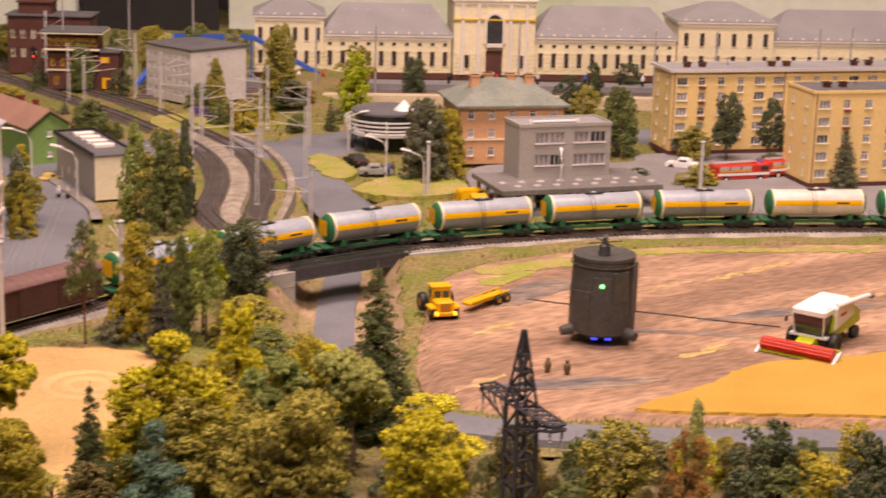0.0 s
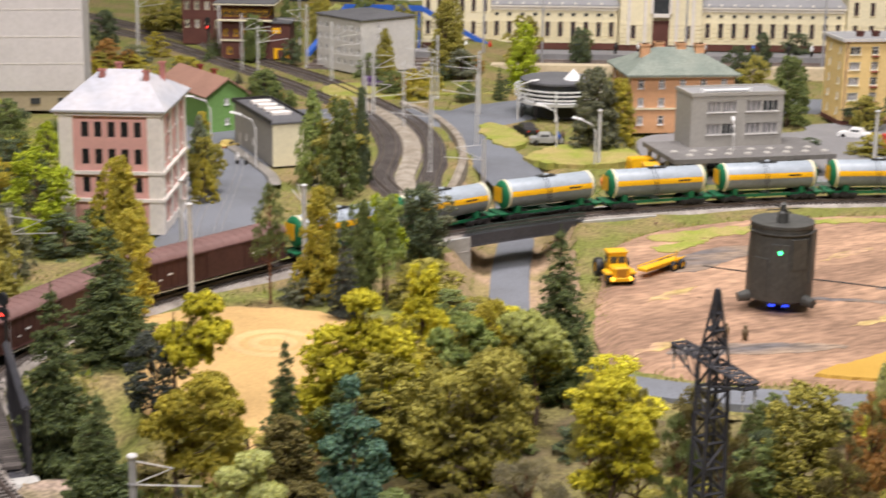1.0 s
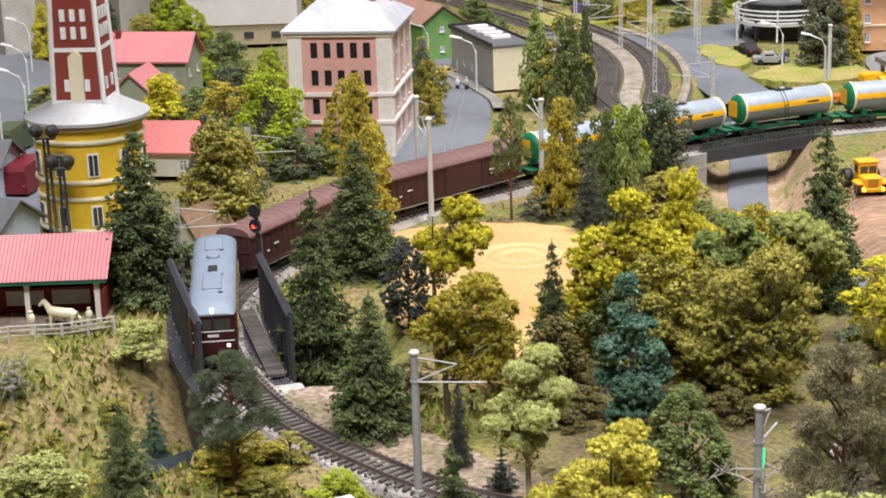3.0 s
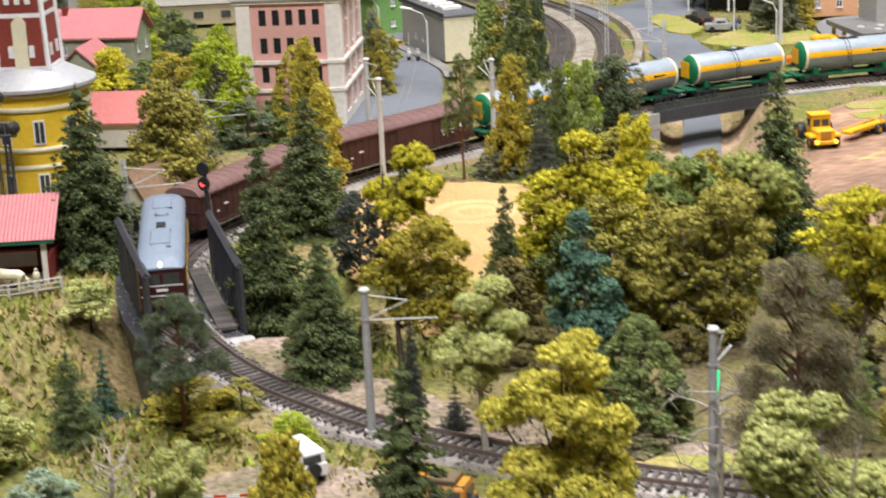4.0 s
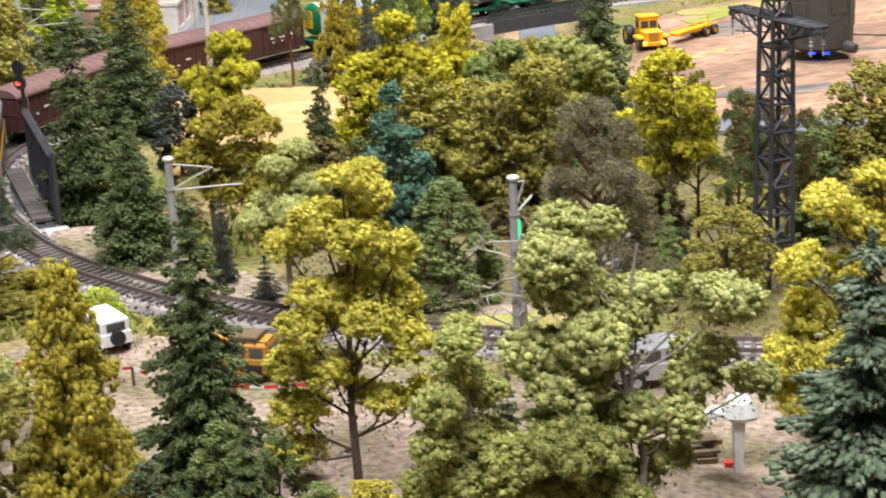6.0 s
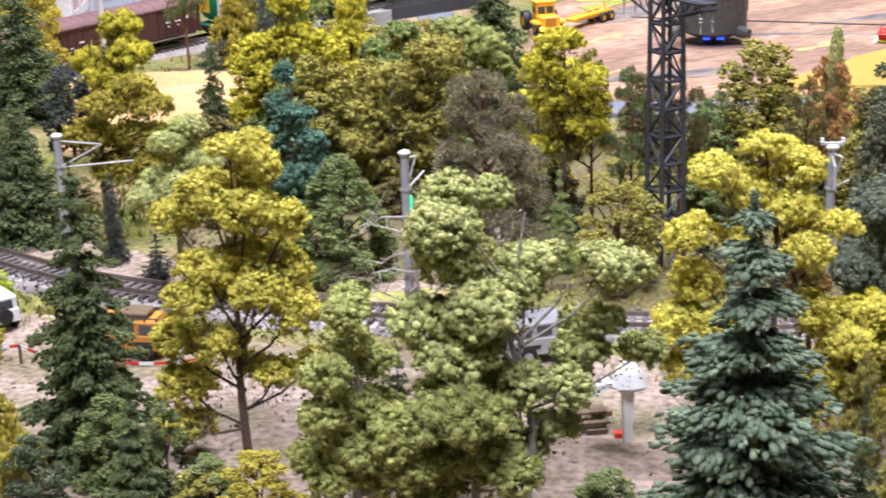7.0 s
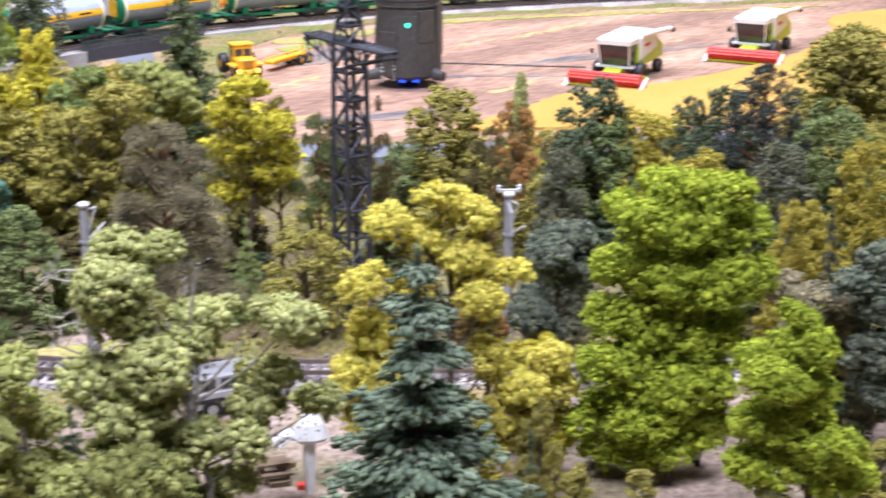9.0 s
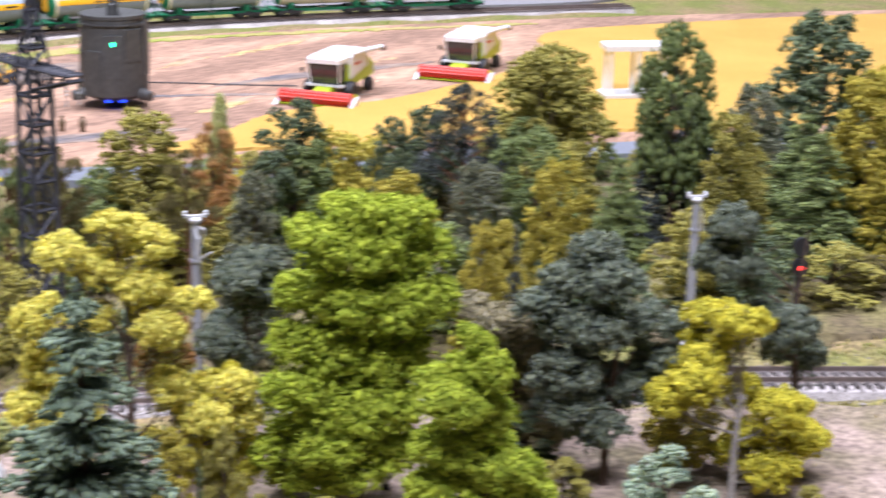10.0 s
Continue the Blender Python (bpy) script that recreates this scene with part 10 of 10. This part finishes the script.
def off_roader(x, y, rz, paint, label, rack):
    t = thing("off_road_car", x, y, 0.001, rz, label, "off-road car", "off-road cars")
    L, W = 0.047, 0.0205
    part("body", MB().box(0, 0, 0.0055, L, W, 0.0085, c=0.0008), paint, t)
    cab = part("cabin", MB().box(-0.0055, 0, 0.0135, L * 0.72, W * 0.94, 0.0085, c=0.001), paint, t)
    for s in (-1, 1):
        for xx in (-0.016, -0.0055, 0.005):
            part("side_window", MB().box(xx, s * W * 0.473, 0.0148, 0.0078, 0.0007, 0.0052, c=0.0002), GLASS, cab)
        for xx in (-0.0145, 0.0145):
            tyre(t, 0, 0, 0.0052, 0.0045, paint).matrix_basis = pose(xx, s * (W / 2 - 0.0012), -0.0003)
        part("wheel_arch", MB().box(0.0145, s * W * 0.49, 0.0085, 0.013, 0.0014, 0.002).box(-0.0145, s * W * 0.49, 0.0085, 0.013, 0.0014, 0.002), DARK, t)
    part("windscreen", MB().box(0.0116, 0, 0.0148, 0.0007, W * 0.8, 0.0055), GLASS, cab)
    part("rear_window", MB().box(-0.0227, 0, 0.0148, 0.0007, W * 0.6, 0.005), GLASS, cab)
    part("bumper", MB().box(0.0245, 0, 0.0055, 0.002, W, 0.0025), DARK, t)
    part("spare_wheel", MB().tube([(-0.0235, 0, 0.0105), (-0.0262, 0, 0.0105)], 0.0048, 16), BLACK, t)
    if rack:
        r = MB()
        for s in (-1, 1):
            r.bar((-0.022, s * 0.009, 0.0235), (0.011, s * 0.009, 0.0235), 0.0006)
        for k in range(6):
            r.bar((-0.022 + k * 0.0066, -0.009, 0.0232), (-0.022 + k * 0.0066, 0.009, 0.0232), 0.0005)
            for s in (-1, 1):
                r.bar((-0.022 + k * 0.0066, s * 0.009, 0.0215), (-0.022 + k * 0.0066, s * 0.009, 0.0235), 0.0005)
        part("roof_rack", r, BLACK, t)
        part("roof_load", MB().box(-0.008, 0, 0.0236, 0.016, 0.014, 0.002, c=0.0006), KHAKI, t)
    return t


off_roader(-0.264, 0.803, 172, material("camel_orange_paint", (0.55, 0.25, 0.03), 0.5), "orange-yellow expedition off-road car with roof rack", True).scale = (0.93, 0.93, 0.93)
off_roader(-0.349, 0.85, 130, WHITE, "white off-road car with spare wheel", False).scale = (0.86, 0.86, 0.86)
off_roader(-0.049, 0.794, 20, material("silver_grey_paint", (0.5, 0.5, 0.52), 0.4, metal=0.3), "silver off-road car behind the trees", False)


def white_canopy(x, y, rz):
    t = thing("white_canopy", x, y, gz(x, y) + 0.0015, rz, "white garden shelter on one thick post over a camp table", "garden shelter")
    part("post", MB().loft([[(a * w, b * w, z) for a, b in ((-1, -1), (1, -1), (1, 1), (-1, 1))] for w, z in ((0.0016, 0.0), (0.002, 0.012), (0.0026, 0.0275))]), WHITE, t)
    part("roof", MB().loft([[(a * w + dx, b * w + 0.002, z) for a, b in ((-1, -1), (0, -1.25), (1, -1), (1.25, 0), (1, 1), (0, 1.25), (-1, 1), (-1.25, 0))] for w, dx, z in ((0.0052, 0.001, 0.0265), (0.0066, 0.001, 0.0285), (0.0045, 0.001, 0.0345), (0.0012, 0.0015, 0.0395))]), WHITE, t, "white peaked roof")
    part("beam", MB().tube([(0, 0, 0.0265), (-0.004, 0.001, 0.0285), (-0.008, 0.003, 0.0285), (-0.012, 0.005, 0.0265), (-0.0135, 0.006, 0.023)], [0.002, 0.002, 0.0019, 0.0017, 0.0013], 10), WHITE, t, "white curved beam", True)
    part("awning", MB().loft([[(-0.001, yy, 0.0262), (-0.008, yy, 0.0278), (-0.0132, yy + 0.001, 0.0235), (-0.0132, yy + 0.001, 0.0229), (-0.008, yy, 0.0271), (-0.001, yy, 0.0256)] for yy in (0.001, 0.014)]), WHITE, t, "white arched awning")
    x, y = x - 0.01, y + 0.014
    tb = thing("camp_table", x - 0.006, y + 0.004, gz(x, y) + 0.003, rz, "weathered brown camp table with benches", "table")
    part("top", MB().box(0, 0, 0.0075, 0.014, 0.009, 0.001), KHAKI, tb)
    for s in (-1, 1):
        part("bench", MB().box(0, s * 0.008, 0.0045, 0.014, 0.003, 0.001).box(0.005, s * 0.008, 0, 0.001, 0.002, 0.0045).box(-0.005, s * 0.008, 0, 0.001, 0.002, 0.0045), KHAKI, tb)
        part("leg", MB().box(s * 0.005, 0, 0, 0.001, 0.006, 0.0075), KHAKI, tb)


white_canopy(-0.0145, 0.691, 12)


def portico(x, y):
    t = thing("white_portico", x, y, 0.004, -4, "small white portico with columns in the corn", "portico")
    part("base", MB().box(0, 0, 0, 0.066, 0.03, 0.004, c=0.0008), WHITE, t)
    for a in (-0.027, 0.0, 0.027):
        for b in (-0.01, 0.01):
            part("column", MB().lathe([(0.0028, 0.0), (0.0022, 0.002), (0.0019, 0.038), (0.0028, 0.041)], a, b, 0.004, 12), WHITE, t, smooth=True)
    part("lintel", MB().box(0, 0, 0.045, 0.064, 0.028, 0.006, c=0.001), WHITE, t)
    return t


portico(0.592, 1.545)


def street_lamp(x, y, h, rz, mat=None):
    t = thing("street_lamp", x, y, gz(x, y), rz, "pale curved street lamp", "street lamp", "street lamps")
    part("pole", MB().tube([(0, 0, 0), (0, 0, h * 0.78), (h * 0.08, 0, h * 0.93), (h * 0.3, 0, h)], [0.0014, 0.0012, 0.001, 0.0009], 8), mat or MASTW, t)
    part("head", MB().loft([[(h * 0.28, -0.0018, h), (h * 0.28, 0.0018, h), (h * 0.28, 0.0012, h + 0.0018), (h * 0.28, -0.0012, h + 0.0018)], [(h * 0.5, -0.0026, h + 0.002), (h * 0.5, 0.0026, h + 0.002), (h * 0.5, 0.0018, h + 0.004), (h * 0.5, -0.0018, h + 0.004)]]), WHITE, t)
    return t


for q in ((-0.095, 2.19, 0.062, 165), (-0.15, 2.29, 0.06, 165), (-0.521, 2.099, 0.07, 165), (-0.605, 2.2, 0.075, 200), (0.08, 2.17, 0.07, 90), (-1.0, 1.825, 0.075, 165), (-1.08, 2.0, 0.075, 165), (-1.17, 2.2, 0.075, 165), (-0.96, 1.68, 0.075, 165), (-0.22, 2.5, 0.06, 0)):
    street_lamp(*q)


def paddock_fence():
    t = thing("paddock_fence", label="grey rail fence before the stable", category="fence")
    a, b = Vector((-0.80, 1.085, 0)), Vector((-0.622, 1.172, 0))
    for k in range(11):
        p = a.lerp(b, k / 10)
        p.z = gz(p.x, p.y)
        part("post", MB().box(p.x, p.y, p.z - 0.004, 0.0016, 0.0016, 0.017), GREYL, t)
    for z in (0.005, 0.009, 0.0125):
        part("rail", MB().tube([(*a.lerp(b, k / 10).xy, gz(*a.lerp(b, k / 10).xy) + z) for k in range(11)], 0.0006, 5), GREYL, t)
    return t


paddock_fence()


def horse(x, y, rz, mat, label):
    """A plain four-legged model shape."""
    mb = MB()
    mb.tube([(-0.012, 0, 0.0145), (-0.008, 0, 0.0155), (0.0, 0, 0.0152), (0.009, 0, 0.0158), (0.012, 0, 0.0165)], [0.003, 0.0042, 0.0042, 0.0043, 0.0032], 10)
    mb.tube([(0.0105, 0, 0.0165), (0.0145, 0, 0.0215), (0.016, 0, 0.0235)], [0.0032, 0.0022, 0.002], 8)
    mb.tube([(0.015, 0, 0.0238), (0.018, 0, 0.022), (0.0205, 0, 0.0195)], [0.002, 0.0018, 0.0012], 8)
    for xx in (-0.0095, 0.0095):
        for s in (-1, 1):
            mb.tube([(xx, s * 0.0022, 0.014), (xx + 0.0005, s * 0.0023, 0.007), (xx, s * 0.0023, 0.0)], [0.0017, 0.0011, 0.0012], 6)
    mb.tube([(-0.0125, 0, 0.0165), (-0.0155, 0, 0.013), (-0.0158, 0, 0.007)], [0.0012, 0.0013, 0.0005], 6)
    ob = tagged(part("horse_model", mb, mat, smooth=True), label, "animal model", "horse models")
    ob.matrix_basis = pose(x, y, gz(x, y), 0, 0, rz)
    return ob


horse(-0.664, 1.172, 172, CREAM, "plain cream model horse in the paddock")
horse(-0.69, 1.055, 178, material("chestnut_paint", (0.3, 0.09, 0.03), 0.6), "plain chestnut model horse on the slope")
horse(-0.735, 1.135, 175, DARK, "plain dark model horse in the stable")
figure(-0.684, 1.158, CREAM, CREAM, 0.019, "small pale model figure at the fence")
figure(-0.645, 1.178, CREAM, CREAM, 0.017, "small pale model figure at the fence")


def dead_tree(x, y, h, seed):
    rng = np.random.default_rng(seed)
    t = thing("dead_tree", x, y, gz(x, y), 30 * seed, "bare grey dead model tree with broken branches", "tree", "trees of the layout")
    part("trunk", MB().tube([(0, 0, -0.004), (0.001, 0, h * 0.4), (-0.001, 0.001, h * 0.8), (0.001, 0, h)], [0.0017, 0.0013, 0.0009, 0.0003], 8), BARKG, t)
    for k in range(16):
        a, z, L = k * 2.4, h * (0.2 + 0.048 * k), h * rng.uniform(0.18, 0.4)
        p = Vector((0, 0, z))
        q = p + Vector((math.cos(a) * L * 0.6, math.sin(a) * L * 0.6, L * rng.uniform(-0.1, 0.35)))
        e = q + Vector((math.cos(a + 0.5) * L * 0.5, math.sin(a + 0.5) * L * 0.5, L * rng.uniform(-0.1, 0.5)))
        br = MB().tube([p, q, e], [0.0007, 0.0005, 0.0002], 5)
        for w in range(4):
            s0 = q.lerp(e, 0.2 + 0.22 * w)
            br.tube([s0, s0 + Vector(rng.normal(0, 0.006, 3)) + Vector((0, 0, 0.004))], [0.0004, 0.0001], 4)
        part("branch", br, BARKG, t)
    return t


dead_tree(-0.117, 0.832, 0.078, 2)
dead_tree(-0.431, 0.783, 0.04, 7)
dead_tree(-0.65, 1.05, 0.03, 4)
dead_tree(-0.34, 0.78, 0.04, 5)


def relay_post(x, y):
    t = thing("trackside_frame", x, y, gz(x, y), 10, "grey tubular frame beside the track", "trackside frame")
    for dx in (0.0, 0.008):
        part("post", MB().tube([(dx, 0, 0), (dx, 0, 0.045)], 0.0013, 8), MASTM, t)
    part("cross_pipe", MB().tube([(-0.012, 0, 0.038), (-0.012, 0, 0.025), (0.0, 0, 0.022), (0.008, 0, 0.022)], 0.0012, 8), MASTM, t)
    part("cross_pipe", MB().tube([(-0.01, 0, 0.012), (0.008, 0, 0.012)], 0.0012, 8), MASTM, t)


relay_post(-0.072, 0.905)


def barrier_tape():
    t = thing("barrier_tape", label="red and white striped barrier tape on stakes", category="barrier tape")
    pts = [(-0.42, 0.805), (-0.36, 0.80), (-0.315, 0.79), (-0.28, 0.775), (-0.22, 0.768)]
    for k in range(len(pts) - 1):
        (x0, y0), (x1, y1) = pts[k], pts[k + 1]
        part("stake", MB().tube([(x0, y0, -0.002), (x0, y0, 0.011)], 0.0008, 6), BARK, t)
        for j in range(8):
            f0, f1 = j / 8, (j + 1) / 8
            sag = lambda f: 0.0095 - 0.003 * math.sin(math.pi * f)
            part("stripe", MB().loft([[(x0 + (x1 - x0) * f, y0 + (y1 - y0) * f - 0.0001, sag(f)), (x0 + (x1 - x0) * f, y0 + (y1 - y0) * f - 0.0001, sag(f) + 0.0016), (x0 + (x1 - x0) * f, y0 + (y1 - y0) * f + 0.0001, sag(f) + 0.0016), (x0 + (x1 - x0) * f, y0 + (y1 - y0) * f + 0.0001, sag(f))] for f in (f0, f1)]), REDP if j % 2 else WHITE, t)
    part("stake", MB().tube([(*pts[-1], -0.002), (*pts[-1], 0.011)], 0.0008, 6), BARK, t)


barrier_tape()


def footbridge():
    t = thing("footbridge", -0.445, 3.1, 0, 3, "blue steel footbridge with stairs over the station tracks", "footbridge")
    part("deck", MB().box(-0.07, 0, 0.079, 0.14, 0.013, 0.0025), BLUEP, t)
    for k in (-1, 1):
        part("parapet", MB().box(-0.07, k * 0.006, 0.0815, 0.14, 0.0009, 0.006), BLUEP, t)
    for x in (-0.13, -0.05, -0.004):
        part("leg", MB().box(x, 0, 0, 0.003, 0.008, 0.079), BLUEP, t)
    part("stair", MB().loft([[(a, -0.006, h), (a, 0.006, h), (a, 0.006, h + 0.009), (a, -0.006, h + 0.009)] for a, h in ((0.0, 0.079), (0.122, 0.014))]), BLUEP, t, "blue stair flight")
    part("stair", MB().loft([[(-0.14 - a, -a * 1.4, h), (-0.131 - a, -a * 1.4, h), (-0.131 - a, -a * 1.4, h + 0.008), (-0.14 - a, -a * 1.4, h + 0.008)] for a, h in ((0.0, 0.079), (0.06, 0.004))]), BLUEP, t, "blue stair flight")
    return t


footbridge()

# ---------------------------------------------------------------- near sleepers, one by one
SLEEPER_MESH = MB().box(0, 0, -0.001, 0.0028, 0.029, 0.0024, c=0.0004).mesh("sleeper")
SLEEPER_MESH.materials.append(SLEEPER)
for k in range(300):
    x, y, a = on_line(LOOP, NEAR0 + k * 0.0065)
    part("sleeper", SLEEPER_MESH, None, main_track, m=pose(x, y, 0, 0, 0, a))
